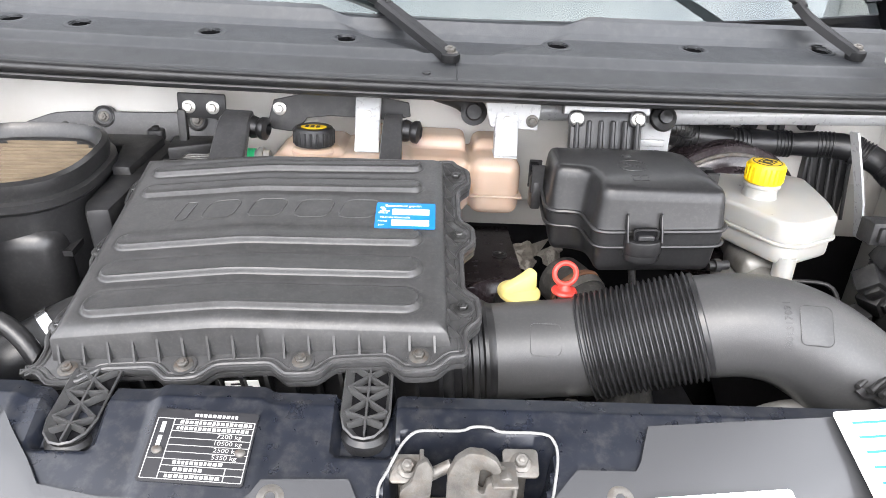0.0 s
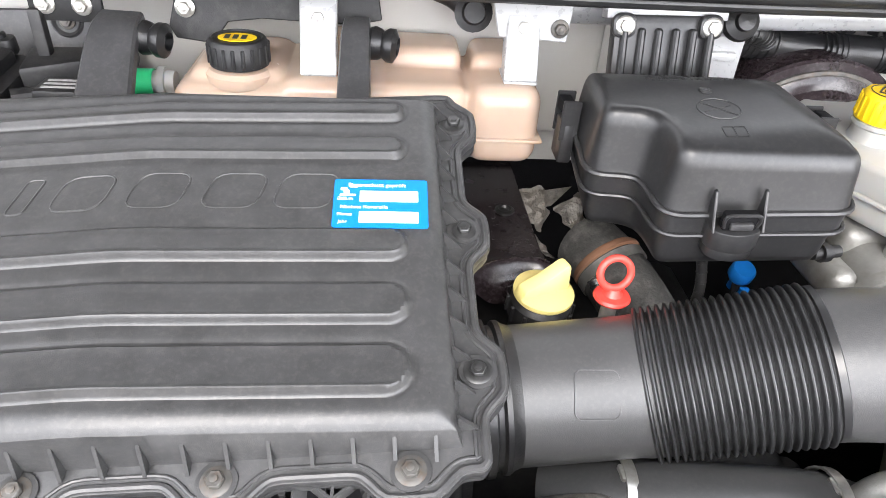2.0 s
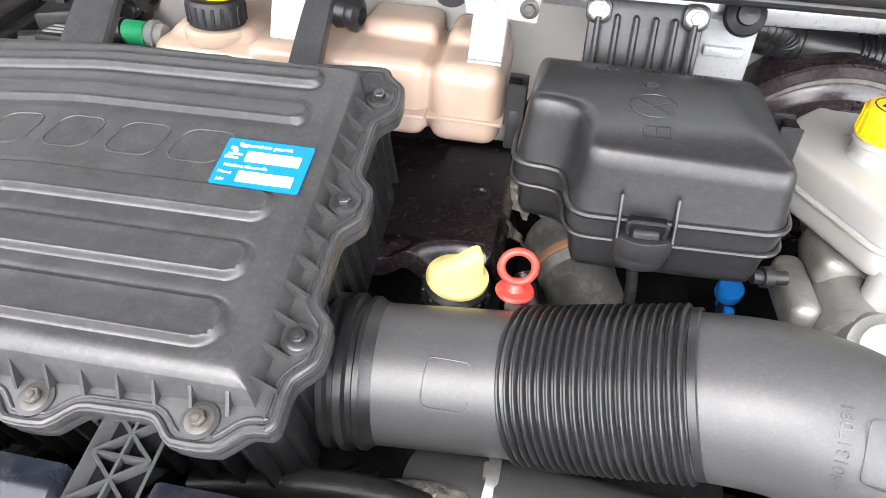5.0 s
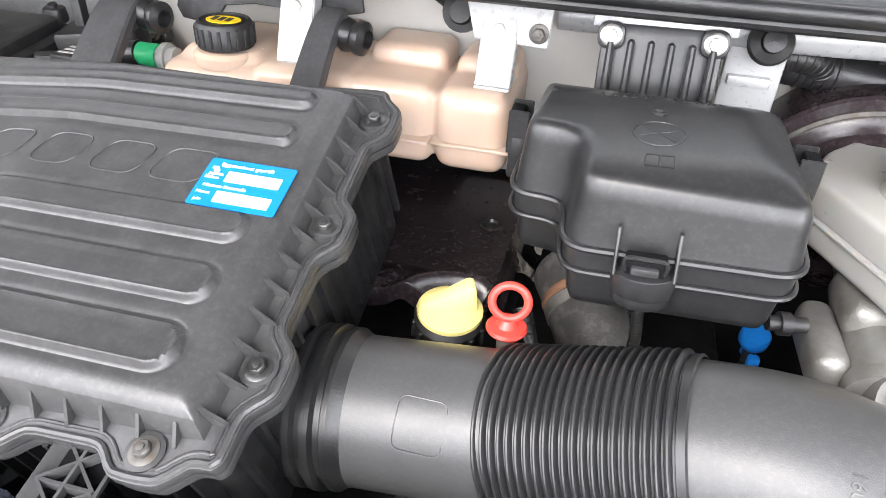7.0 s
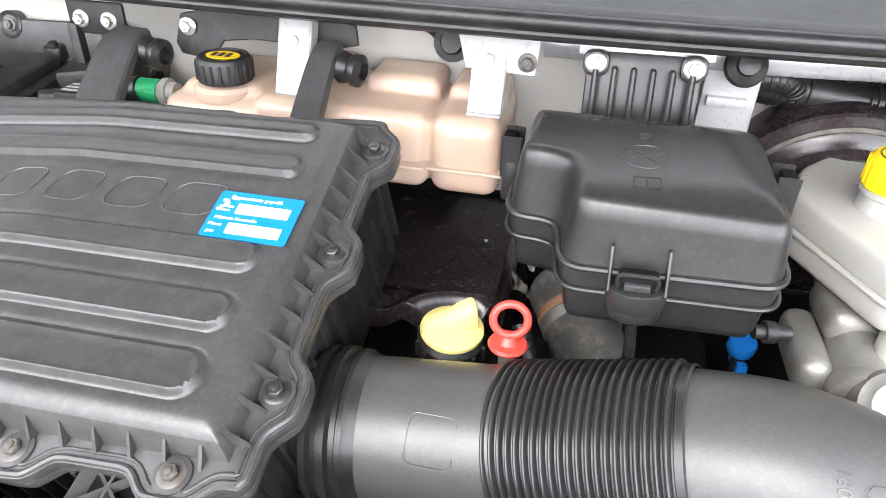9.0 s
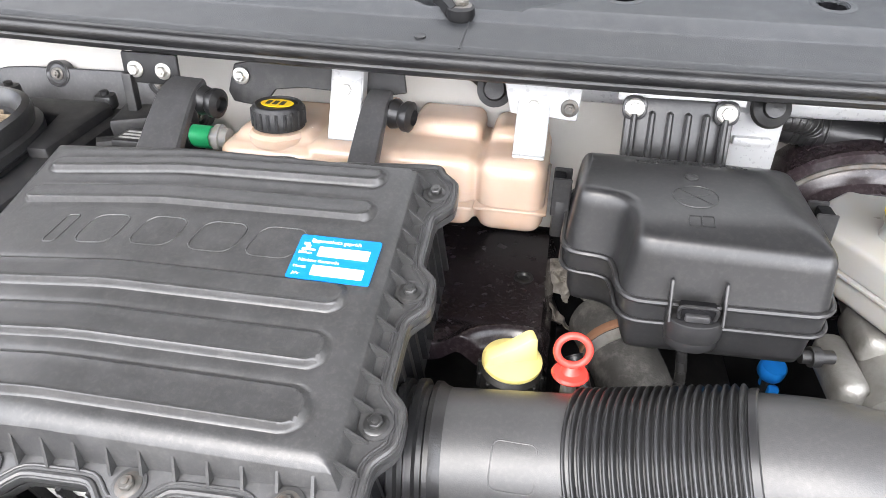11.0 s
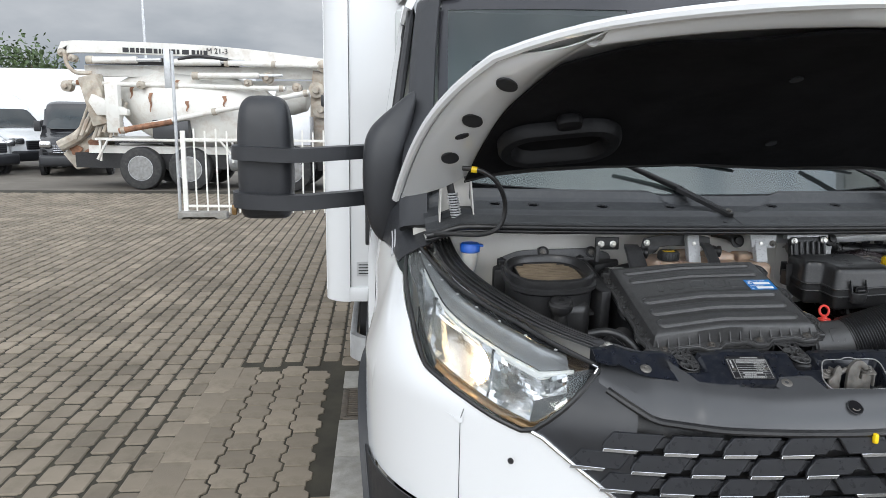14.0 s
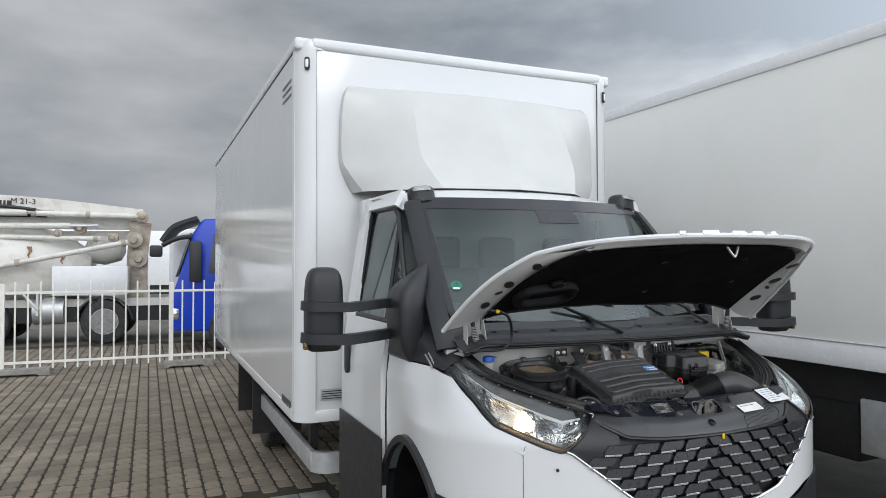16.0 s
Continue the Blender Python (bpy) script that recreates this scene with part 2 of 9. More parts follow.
M_LAMPLENS = pbr("grey_clear_marker_lens", (0.30, 0.31, 0.32), 0.12, var=0.05, scale=60, bump=0.3, bscale=150, coat=0.5)
M_SHELL = pbr("chromed_lamp_shell", (0.58, 0.58, 0.585), 0.2, 0.85, var=0.25, scale=30)
M_REFLECT = pbr("lamp_reflector", (0.66, 0.66, 0.66), 0.10, 0.95, var=0.05, scale=40, bump=0.4, bscale=60, bdist=0.004)
M_AMBER = pbr("amber_reflector", (0.20, 0.12, 0.05), 0.2, 0.4, var=0.1, scale=40)
M_BULB = glow("lit_headlamp_bulb", (1.0, 0.70, 0.36), 120.0)
M_GUIDE = pbr("milky_light_guide", (0.72, 0.72, 0.70), 0.18, var=0.05, scale=30, coat=0.4)
M_TYRE = pbr("tyre_rubber", (0.028, 0.028, 0.028), 0.75, var=0.25, scale=12, dirt=(0.12, 0.11, 0.10), dirt_amount=0.35)
M_RIM = pbr("silver_steel_rim", (0.26, 0.26, 0.255), 0.5, 0.3, var=0.2, scale=14, dirt=(0.12, 0.10, 0.085), dirt_amount=0.5, dirt_scale=8)
M_LIP = pbr("worn_pale_lip", (0.24, 0.24, 0.235), 0.5, 0.2, var=0.2, scale=60)
M_GALV = pbr("galvanised_steel", (0.50, 0.51, 0.52), 0.42, 0.5, var=0.12, scale=14)
M_FENCE = pbr("cream_fence_paint", (0.78, 0.77, 0.72), 0.45, var=0.06, scale=8, dirt=(0.45, 0.40, 0.32), dirt_amount=0.3)
M_CONC = pbr("weathered_concrete", (0.27, 0.26, 0.24), 0.9, var=0.2, scale=10, bump=0.5, bscale=90, dirt=(0.13, 0.12, 0.09), dirt_amount=0.5, bdist=0.004)
M_MIXER = pbr("grimy_white_paint", (0.66, 0.65, 0.61), 0.45, var=0.08, scale=1.6, dirt=(0.26, 0.15, 0.08), dirt_amount=0.42, dirt_scale=3.2)
M_CEMENT = pbr("cement_crusted_steel", (0.40, 0.36, 0.30), 0.8, var=0.3, scale=5, dirt=(0.24, 0.13, 0.07), dirt_amount=0.6, dirt_scale=4)
M_RUST = pbr("rust_brown_steel", (0.24, 0.12, 0.07), 0.8, var=0.4, scale=8)
M_BLUECAB = pbr("bright_blue_paint", (0.0, 0.04, 0.46), 0.35, var=0.05, scale=3, coat=0.15)
M_BLACKCAR = pbr("black_car_paint", (0.012, 0.012, 0.014), 0.2, var=0.1, coat=0.7)
M_VANWHITE = pbr("clean_white_van_paint", (0.76, 0.77, 0.78), 0.25, var=0.03, coat=0.5)
M_CARGLASS = pbr("dark_car_window", (0.02, 0.026, 0.028), 0.06, var=0.1, spec=0.7)
M_PINK = pbr("pink_print", (0.75, 0.22, 0.42), 0.4)
M_BARK = pbr("tree_bark", (0.10, 0.075, 0.05), 0.9, var=0.3, scale=10, bump=0.6, bscale=30)
M_LEAF = pbr("tree_leaves", (0.055, 0.085, 0.03), 0.6, var=0.35, scale=1.5, per_piece=0.35)
M_PAVER = pbr("grey_concrete_paver", (0.212, 0.178, 0.136), 0.85, var=0.25, scale=1.3, bump=0.6, bscale=160, dirt=(0.095, 0.080, 0.056), dirt_amount=0.6, dirt_scale=3.5, per_piece=0.18)
M_JOINT = pbr("mossy_joint_sand", (0.036, 0.032, 0.022), 0.95, var=0.4, scale=3, bump=0.6, bscale=120)
M_YARD = pbr("worn_yard_asphalt", (0.14, 0.125, 0.105), 0.9, var=0.25, scale=0.5, bump=0.4, bscale=60, dirt=(0.085, 0.075, 0.062), dirt_amount=0.6, dirt_scale=0.8)
M_IRON = pbr("cast_iron", (0.10, 0.085, 0.07), 0.7, 0.3, var=0.3, scale=20, dirt=(0.17, 0.13, 0.09), dirt_amount=0.5)


# ---------------------------------------------------------------- mesh helpers
def flush(bm, tmp, m=None):
    """Moves what tmp holds into bm, through the pose m."""
    if m is not None:
        bmesh.ops.transform(tmp, matrix=m, verts=tmp.verts)
    me = bpy.data.meshes.new("tmp")
    tmp.to_mesh(me)
    tmp.free()
    bm.from_mesh(me)
    bpy.data.meshes.remove(me)
    return bm


def soften(tmp, width, seg=2, least=25):
    if width > 0:
        edges = [e for e in tmp.edges if len(e.link_faces) == 2 and e.calc_face_angle(0) > radians(least)]
        bmesh.ops.bevel(tmp, geom=edges, offset=width, segments=seg, profile=0.5, affect="EDGES", clamp_overlap=True)


def box(bm, lo, hi, m=None, bevel=0.0, seg=2):
    tmp = bmesh.new()
    bmesh.ops.create_cube(tmp, size=1)
    c = [(a + b) / 2 for a, b in zip(lo, hi)]
    s = [abs(b - a) for a, b in zip(lo, hi)]
    bmesh.ops.transform(tmp, matrix=Matrix.Translation(c) @ Matrix.Diagonal((*s, 1)), verts=tmp.verts)
    soften(tmp, bevel, seg)
    return flush(bm, tmp, m)


def prism(bm, outline, z0, z1, m=None, bevel=0.0, seg=2, taper=1.0):
    """A flat outline (x, y) raised from z0 to z1; taper scales the top about the outline's middle."""
    tmp = bmesh.new()
    cx = sum(p[0] for p in outline) / len(outline)
    cy = sum(p[1] for p in outline) / len(outline)
    lo = [tmp.verts.new((x, y, z0)) for x, y in outline]
    hi = [tmp.verts.new((cx + (x - cx) * taper, cy + (y - cy) * taper, z1)) for x, y in outline]
    k = len(outline)
    tmp.faces.new(lo[::-1])
    tmp.faces.new(hi)
    for i in range(k):
        tmp.faces.new((lo[i], lo[(i + 1) % k], hi[(i + 1) % k], hi[i]))
    bmesh.ops.recalc_face_normals(tmp, faces=tmp.faces)
    soften(tmp, bevel, seg)
    return flush(bm, tmp, m)


def loft(bm, rings, closed=True, caps=True, m=None):
    tmp = bmesh.new()
    rows = [[tmp.verts.new(p) for p in r] for r in rings]
    k = len(rows[0])
    for a, b in zip(rows, rows[1:]):
        for i in range(k if closed else k - 1):
            j = (i + 1) % k
            tmp.faces.new((a[i], a[j], b[j], b[i]))
    if closed and caps:
        tmp.faces.new(rows[0][::-1])
        tmp.faces.new(rows[-1])
    bmesh.ops.recalc_face_normals(tmp, faces=tmp.faces)
    return flush(bm, tmp, m)


def lathe(bm, profile, m=None, seg=24, caps=True):
    rings = [[(r * math.cos(2 * math.pi * i / seg), r * math.sin(2 * math.pi * i / seg), z) for i in range(seg)] for r, z in profile]
    return loft(bm, rings, True, caps, m)


def spline(pts, per=6):
    """A smooth line through the points."""
    pts = [Vector(p) for p in pts]
    if len(pts) < 3:
        return pts
    out = []
    for i in range(len(pts) - 1):
        p0, p1, p2, p3 = pts[max(i - 1, 0)], pts[i], pts[i + 1], pts[min(i + 2, len(pts) - 1)]
        for k in range(per):
            t = k / per
            out.append(0.5 * ((2 * p1) + (p2 - p0) * t + (2 * p0 - 5 * p1 + 4 * p2 - p3) * t * t + (3 * p1 - p0 - 3 * p2 + p3) * t ** 3))
    out.append(pts[-1])
    return out


def tube(bm, pts, r, seg=12, per=6, m=None, section=None):
    """A pipe along a smooth line; r is a number or a function of the way 0..1; section: an outline to sweep in place of a circle."""
    line = spline(pts, per)
    ref = Vector((0, 0, 1))
    first = (line[1] - line[0]).normalized()
    if abs(first.dot(ref)) > 0.9:
        ref = Vector((1, 0, 0))
    side = first.cross(ref).normalized()
    rings = []
    for i, p in enumerate(line):
        d = (line[min(i + 1, len(line) - 1)] - line[max(i - 1, 0)]).normalized()
        side = (side - d * side.dot(d)).normalized()
        up = side.cross(d)
        k = i / (len(line) - 1)
        rr = r(k) if callable(r) else r
        if section:
            rings.append([p + side * a * rr + up * b * rr for a, b in section])
        else:
            rings.append([p + (side * math.cos(2 * math.pi * j / seg) + up * math.sin(2 * math.pi * j / seg)) * rr for j in range(seg)])
    return loft(bm, rings, True, True, m)


def rod(bm, a, b, r, seg=10, r2=None):
    return tube(bm, [a, b], (lambda k: r + ((r if r2 is None else r2) - r) * k), seg)


def sheet(bm, f, nu, nv, thick=0.0, m=None):
    """A surface f(u, v), u and v from 0 to 1; with a thickness along its normals."""
    tmp = bmesh.new()
    g = [[tmp.verts.new(f(i / nu, j / nv)) for j in range(nv + 1)] for i in range(nu + 1)]
    for i in range(nu):
        for j in range(nv):
            tmp.faces.new((g[i][j], g[i + 1][j], g[i + 1][j + 1], g[i][j + 1]))
    if thick:
        tmp.normal_update()
        bmesh.ops.solidify(tmp, geom=tmp.faces[:], thickness=thick)
    return flush(bm, tmp, m)


def facing(bm, outward):
    """Turns a thin sheet's faces so that they look outward."""
    bm.normal_update()
    total = sum((f.normal * f.calc_area() for f in bm.faces), Vector((0, 0, 0)))
    if total.dot(Vector(outward)) < 0:
        bmesh.ops.reverse_faces(bm, faces=bm.faces[:])
    return bm


def rounded(w, h, r, seg=5, cx=0.0, cy=0.0):
    """A rounded rectangle's outline."""
    out = []
    for sx, sy, a in ((1, 1, 0), (-1, 1, 90), (-1, -1, 180), (1, -1, 270)):
        for i in range(seg + 1):
            t = radians(a + 90 * i / seg)
            out.append((cx + sx * (w / 2 - r) + r * math.cos(t), cy + sy * (h / 2 - r) + r * math.sin(t)))
    return out


def finish(name, bm, material, smooth=35):
    me = bpy.data.meshes.new(name)
    bm.to_mesh(me)
    bm.free()
    me.materials.append(material)
    if smooth:
        me.polygons.foreach_set("use_smooth", [True] * len(me.polygons))
        me.set_sharp_from_angle(angle=radians(smooth))
    return me


def part(name, bm, material, parent, label="", smooth=35):
    """One mesh under a thing or a part; its points are given in the world."""
    ob = new(name, finish(name, bm, material, smooth))
    ob.parent = parent
    if parent.parent is None:
        ob.matrix_parent_inverse = Matrix.Translation(-parent.location)
    if label:
        ob["label"] = label
    return ob


def thing(name, at, label, category, group="", kind=""):
    ob = new(name)
    ob.empty_display_size = 0.05
    ob.location = at
    return tagged(ob, label, category, group, kind)


def solid(name, bm, material, label, category, group="", kind="", smooth=35):
    """A thing of one mesh."""
    return tagged(new(name, finish(name, bm, material, smooth)), label, category, group, kind)


def words(text, size, m, depth=0.0004):
    """Flat lettering in the built-in font, centred, as a mesh."""
    cu = bpy.data.curves.new("words", "FONT")
    cu.body, cu.size, cu.align_x, cu.align_y, cu.extrude, cu.resolution_u = text, size, "CENTER", "CENTER", depth, 3
    ob = bpy.data.objects.new("words", cu)
    scene.collection.objects.link(ob)
    me = bpy.data.meshes.new_from_object(ob.evaluated_get(bpy.context.evaluated_depsgraph_get()))
    bpy.data.objects.remove(ob)
    bpy.data.curves.remove(cu)
    bm = bmesh.new()
    bm.from_mesh(me)
    bpy.data.meshes.remove(me)
    bmesh.ops.transform(bm, matrix=m, verts=bm.verts)
    return bm


def axes(o, x, y):
    """A frame at o whose x and y run along the given directions."""
    x = Vector(x).normalized()
    y = (Vector(y) - x * Vector(y).dot(x)).normalized()
    z = x.cross(y)
    return Matrix(((x[0], y[0], z[0], o[0]), (x[1], y[1], z[1], o[1]), (x[2], y[2], z[2], o[2]), (0, 0, 0, 1)))


def along(a, b):
    """A frame at a whose z runs towards b."""
    d = (Vector(b) - Vector(a)).normalized()
    q = d.to_track_quat("Z", "Y").to_matrix().to_4x4()
    return Matrix.Translation(a) @ q


def step(x, a, b):
    t = min(1, max(0, (x - a) / (b - a)))
    return t * t * (3 - 2 * t)


def hex_bolt(bm, m, r=0.007, h=0.006, washer=1.7):
    """A hexagon bolt head on a washer flange, standing along z of m."""
    lathe(bm, [(r * washer, 0), (r * washer, h * 0.22), (r * washer * 0.8, h * 0.4), (r * 0.9, h * 0.4)], m, 18)
    prism(bm, [(r * math.cos(radians(60 * i)), r * math.sin(radians(60 * i))) for i in range(6)], h * 0.35, h * 1.25, m, r * 0.12, 1)
    lathe(bm, [(r * 0.45, h * 1.0), (r * 0.45, h * 1.45), (r * 0.3, h * 1.5)], m, 10)
    return bm


# ---------------------------------------------------------------- engine bay
CX = 0.03  # the truck's middle

# --- air filter housing: a ribbed lid on a flanged base, tilted to the front and leaning
AB = axes((0.025, 0.815, 1.374), (0.996, -0.010, 0.084), (0.004, 0.957, 0.290))


PADS = ((0.038, 0.074), (0.088, 0.121), (0.139, 0.168), (0.236, 0.262), (0.281, 0.303))


def lid_height(u, v):
    """The lid's top over the flange, with its sloping pads and the bend near its far end."""
    back = min(1, max(0, v / 0.3))
    k = (0.02 - u) / 0.21
    rise = k if k < 0.95 else (1.0 - (1.05 - k) ** 2 * 2.5 - 0.025 if k < 1.05 else 0.975 - 0.55 * (k - 1.05))
    h = 0.024 + 0.006 * back + (0.020 - 0.008 * back) * max(0, rise)
    for v0, v1 in PADS:
        r = (v1 - v0) / 2
        du = max(u - (0.004 - r), (-0.338 + r) - u, 0)
        d = math.hypot(du, v - (v0 + v1) / 2) - r
        k = step(-d, 0.0, 0.0036)
        h += 0.0011 * math.exp(-((d + 0.0042) / 0.0016) ** 2) - 0.0008 * math.exp(-((d - 0.0012) / 0.0012) ** 2)
        h += k * (0.0052 - 0.0036 * min(1, max(0, (v - v0) / (v1 - v0))))
    return h


def eased(pts, rounds=2, k=0.25):
    """A closed outline with its corners cut round."""
    for _ in range(rounds):
        out = []
        for i in range(len(pts)):
            (a, b), (c, d) = pts[i], pts[(i + 1) % len(pts)]
            out += [(a * (1 - k) + c * k, b * (1 - k) + d * k), (a * k + c * (1 - k), b * k + d * (1 - k))]
        pts = out
    return pts


def inset(pts, w):
    """A closed counter-clockwise outline moved inwards by w."""
    out = []
    for i in range(len(pts)):
        a, b = pts[i - 1], pts[(i + 1) % len(pts)]
        dx, dy = b[0] - a[0], b[1] - a[1]
        n = math.hypot(dx, dy) or 1
        out.append((pts[i][0] - dy / n * w, pts[i][1] + dx / n * w))
    return out


def fine_steps(lo, hi, coarse, fine, marks, reach):
    """Stations from lo to hi, close together near the marks."""
    out, q = [lo], lo
    while q < hi - 1e-9:
        near = any(abs(q - m) < reach for m in marks)
        q = min(hi, q + (fine if near else coarse))
        out.append(q)
    return out


def build_air_filter():
    t = thing("air_filter_housing", (-0.15, 0.96, 1.28), "large black ribbed plastic air filter housing, dusty, in the engine bay", "air filter box")
    bm = bmesh.new()
    v_back = lambda u: 0.322 - 0.05 * (u + 0.16)
    us = fine_steps(-0.358, 0.028, 0.004, 0.001, (-0.358, -0.33, -0.01, 0.028), 0.018)
    ws = fine_steps(0.0, 1.0, 0.012, 0.0028, [(q - 0.018) / 0.307 for p in PADS for q in (p[0] + 0.002, p[1] - 0.002)] + [0.0, 1.0], 0.014)

    def top(u, b):
        v0, v1 = 0.018, v_back(u)
        v = v0 + 0.307 * b
        v = v if b < 0.93 else v + (v1 - (v0 + 0.307)) * step(b, 0.93, 1.0)
        e = min(u + 0.358, 0.028 - u, b * 0.307, (1 - b) * 0.307)
        drop = 0.007 * (1 - min(1, e / 0.013)) ** 2
        return (u, v, lid_height(u, v) - drop)
    tmp = bmesh.new()
    nu, nv = len(us) - 1, len(ws) - 1
    g = [[tmp.verts.new(top(u, b)) for b in ws] for u in us]
    for i in range(nu):
        for j in range(nv):
            tmp.faces.new((g[i][j], g[i + 1][j], g[i + 1][j + 1], g[i][j + 1]))
    rim = [g[i][0] for i in range(nu + 1)] + [g[nu][j] for j in range(1, nv + 1)] + [g[i][nv] for i in range(nu - 1, -1, -1)] + [g[0][j] for j in range(nv - 1, 0, -1)]
    low = []
    for q in rim:
        low.append(tmp.verts.new((-0.165 + (q.co.x + 0.165) * 1.02, 0.175 + (q.co.y - 0.175) * 1.035, 0.002)))
    for i in range(len(rim)):
        j = (i + 1) % len(rim)
        tmp.faces.new((rim[i], low[i], low[j], rim[j]))
    bmesh.ops.recalc_face_normals(tmp, faces=tmp.faces)
    flush(bm, tmp, AB)
    lid = part("lid", bm, M_LID, t, "ribbed black lid with stepped pads", 34)
    # flange outline with angular lugs round the bolts
    front, right, rear, left = (-0.3415, -0.2285, -0.1135, 0.0), (0.063, 0.183, 0.304), (-0.13, -0.26), (0.30, 0.18, 0.06)
    bump = ((-0.050, 0.0), (-0.031, 0.0), (-0.016, 0.0155), (0.016, 0.0155), (0.031, 0.0), (0.050, 0.0))
    edge = []
    for u in front:
        edge += [(u + k, -0.003 - d) for k, d in bump if u + k < 0.04]
    edge += [(0.044, -0.003), (0.049, 0.003)]
    for v in right:
        edge += [(0.049 + d, v + k) for k, d in bump if v + k < 0.34]
    edge += [(0.046, 0.342), (0.040, 0.347)]
    for u in rear:
        edge += [(u - k, 0.343 - 0.05 * u * 0.6 + d * 0.5) for k, d in bump]
    edge += [(-0.372, 0.362), (-0.378, 0.356)]
    for v in left:
        edge += [(-0.378 - d * 0.45, v - k) for k, d in bump]
    edge = eased(eased(edge, 1, 0.16), 1, 0.3)
    bm = bmesh.new()
    prism(bm, edge, -0.004, 0.0035, AB, 0.0015, 2)
    part("flange", bm, M_LID, lid, "", 25)
    bm = bmesh.new()
    prism(bm, inset(edge, 0.0015), -0.014, -0.0065, AB, 0.0015, 2)
    part("lower_flange", bm, M_LID, t)
    bm = bmesh.new()
    prism(bm, inset(edge, 0.004), -0.007, -0.0035, AB)
    part("gasket", bm, M_FELT, t, "dark gasket groove")
    for k, (w, r) in enumerate(((0.0035, 0.0026), (0.0095, 0.0014))):
        bm = bmesh.new()
        ring = inset(edge, w)
        tube(bm, [AB @ Vector((u, v, 0.0035)) for u, v in ring + ring[:1]], r, 8, 1)
        part("rim_bead", bm, M_LID, lid)
    # gusset ribs between lid wall and flange
    def gusset(u, v, du, dv, h):
        n = math.hypot(du, dv)
        px, py = -dv / n * 0.0012, du / n * 0.0012
        bm = bmesh.new()
        tmp = bmesh.new()
        tri = [(0, 0, h), (du, dv, 0.003), (0, 0, 0.003)]
        a = [tmp.verts.new((u + x + px, v + y + py, z)) for x, y, z in tri]
        b = [tmp.verts.new((u + x - px, v + y - py, z)) for x, y, z in tri]
        tmp.faces.new(a)
        tmp.faces.new(b[::-1])
        for i in range(3):
            j = (i + 1) % 3
            tmp.faces.new((a[i], b[i], b[j], a[j]))
        bmesh.ops.recalc_face_normals(tmp, faces=tmp.faces)
        flush(bm, tmp, AB)
        part("gusset", bm, M_LID, lid, smooth=0)
    for i in range(16):
        u = -0.352 + i * 0.0245
        gusset(u, 0.0165, 0, -0.012, lid_height(u, 0.02) * 0.62)
    for i in range(13):
        v = 0.025 + i * 0.0238
        gusset(0.029, v, 0.014, 0, 0.022)
        gusset(-0.360, v + 0.01, -0.012, 0, 0.014)
    # bolts on their washers
    for u, v, rusty in [(u, 0.0, True) for u in front] + [(0.045, v, False) for v in right] + [(-0.374, v, False) for v in left]:
        bm = bmesh.new()
        P = AB @ Matrix.Translation((u, v, 0.0036))
        lathe(bm, [(0.0125, 0.0), (0.0125, 0.0016), (0.009, 0.0022), (0.0085, 0.0012), (0.0, 0.0012)], P, 20)
        part("bolt_seat", bm, M_LID, lid)
        bm = bmesh.new()
        hex_bolt(bm, P @ Matrix.Translation((0, 0, 0.0014)), 0.0058, 0.0048, 1.65)
        bolt = part("bolt", bm, M_RUSTY if rusty else M_DARKBOLT, t, "rust-stained flange bolt" if rusty else "")
        bm = bmesh.new()
        prism(bm, [((0.0036 if i % 2 else 0.0026) * math.cos(i * math.pi / 6), (0.0036 if i % 2 else 0.0026) * math.sin(i * math.pi / 6)) for i in range(12)], 0.0060, 0.0066, P)
        part("drive_recess", bm, M_INK, bolt, smooth=0)
    # base
    bm = bmesh.new()
    prism(bm, [(-0.362, 0.012), (0.033, 0.008), (0.036, 0.325), (-0.372, 0.345)][::1], -0.15, -0.007, AB, 0.012, 3, 1.0)
    base = part("base", bm, M_DARKPL, t, "dark lower half with vertical ribs")
    for i in range(14):
        bm = bmesh.new()
        v = 0.02 + i * 0.023
        box(bm, (0.032, v, -0.12), (0.041, v + 0.004, -0.012), AB)
        part("rib", bm, M_DARKPL, base, smooth=0)
    for i in range(16):
        bm = bmesh.new()
        u = -0.35 + i * 0.0245
        box(bm, (u, -0.004, -0.10), (u + 0.004, 0.008, -0.012), AB)
        part("rib", bm, M_DARKPL, base, smooth=0)
    # maker's embossing, as plain raised outlines
    for i, (u, w) in enumerate(((-0.272, 0.013), (-0.230, 0.038), (-0.176, 0.038), (-0.122, 0.040), (-0.070, 0.042))):
        bm = bmesh.new()
        o = rounded(w, 0.034, min(w, 0.034) * 0.3, 3)
        for k in range(len(o)):
            x, y = o[k]
            o[k] = (u + x + y * 0.25, 0.204 + y)
        pts = [AB @ Vector((x, y, lid_height(x, y) + 0.0001)) for x, y in o + o[:1]]
        tube(bm, pts, 0.0008, 6, 1)
        part("embossing", bm, M_LID, lid)
    # inspection sticker
    bm = bmesh.new()
    S = AB @ Matrix.Translation((-0.016, 0.190, lid_height(-0.016, 0.190) + 0.0012)) @ pose(0, 0, 0, 1.2, 4.0, -1.0)
    prism(bm, rounded(0.069, 0.047, 0.002, 2), 0.0, 0.0005, S)
    st = part("sticker", bm, M_STICKER, lid, "blue inspection sticker with white fields")
    return t, S


air_filter, STICKER = build_air_filter()

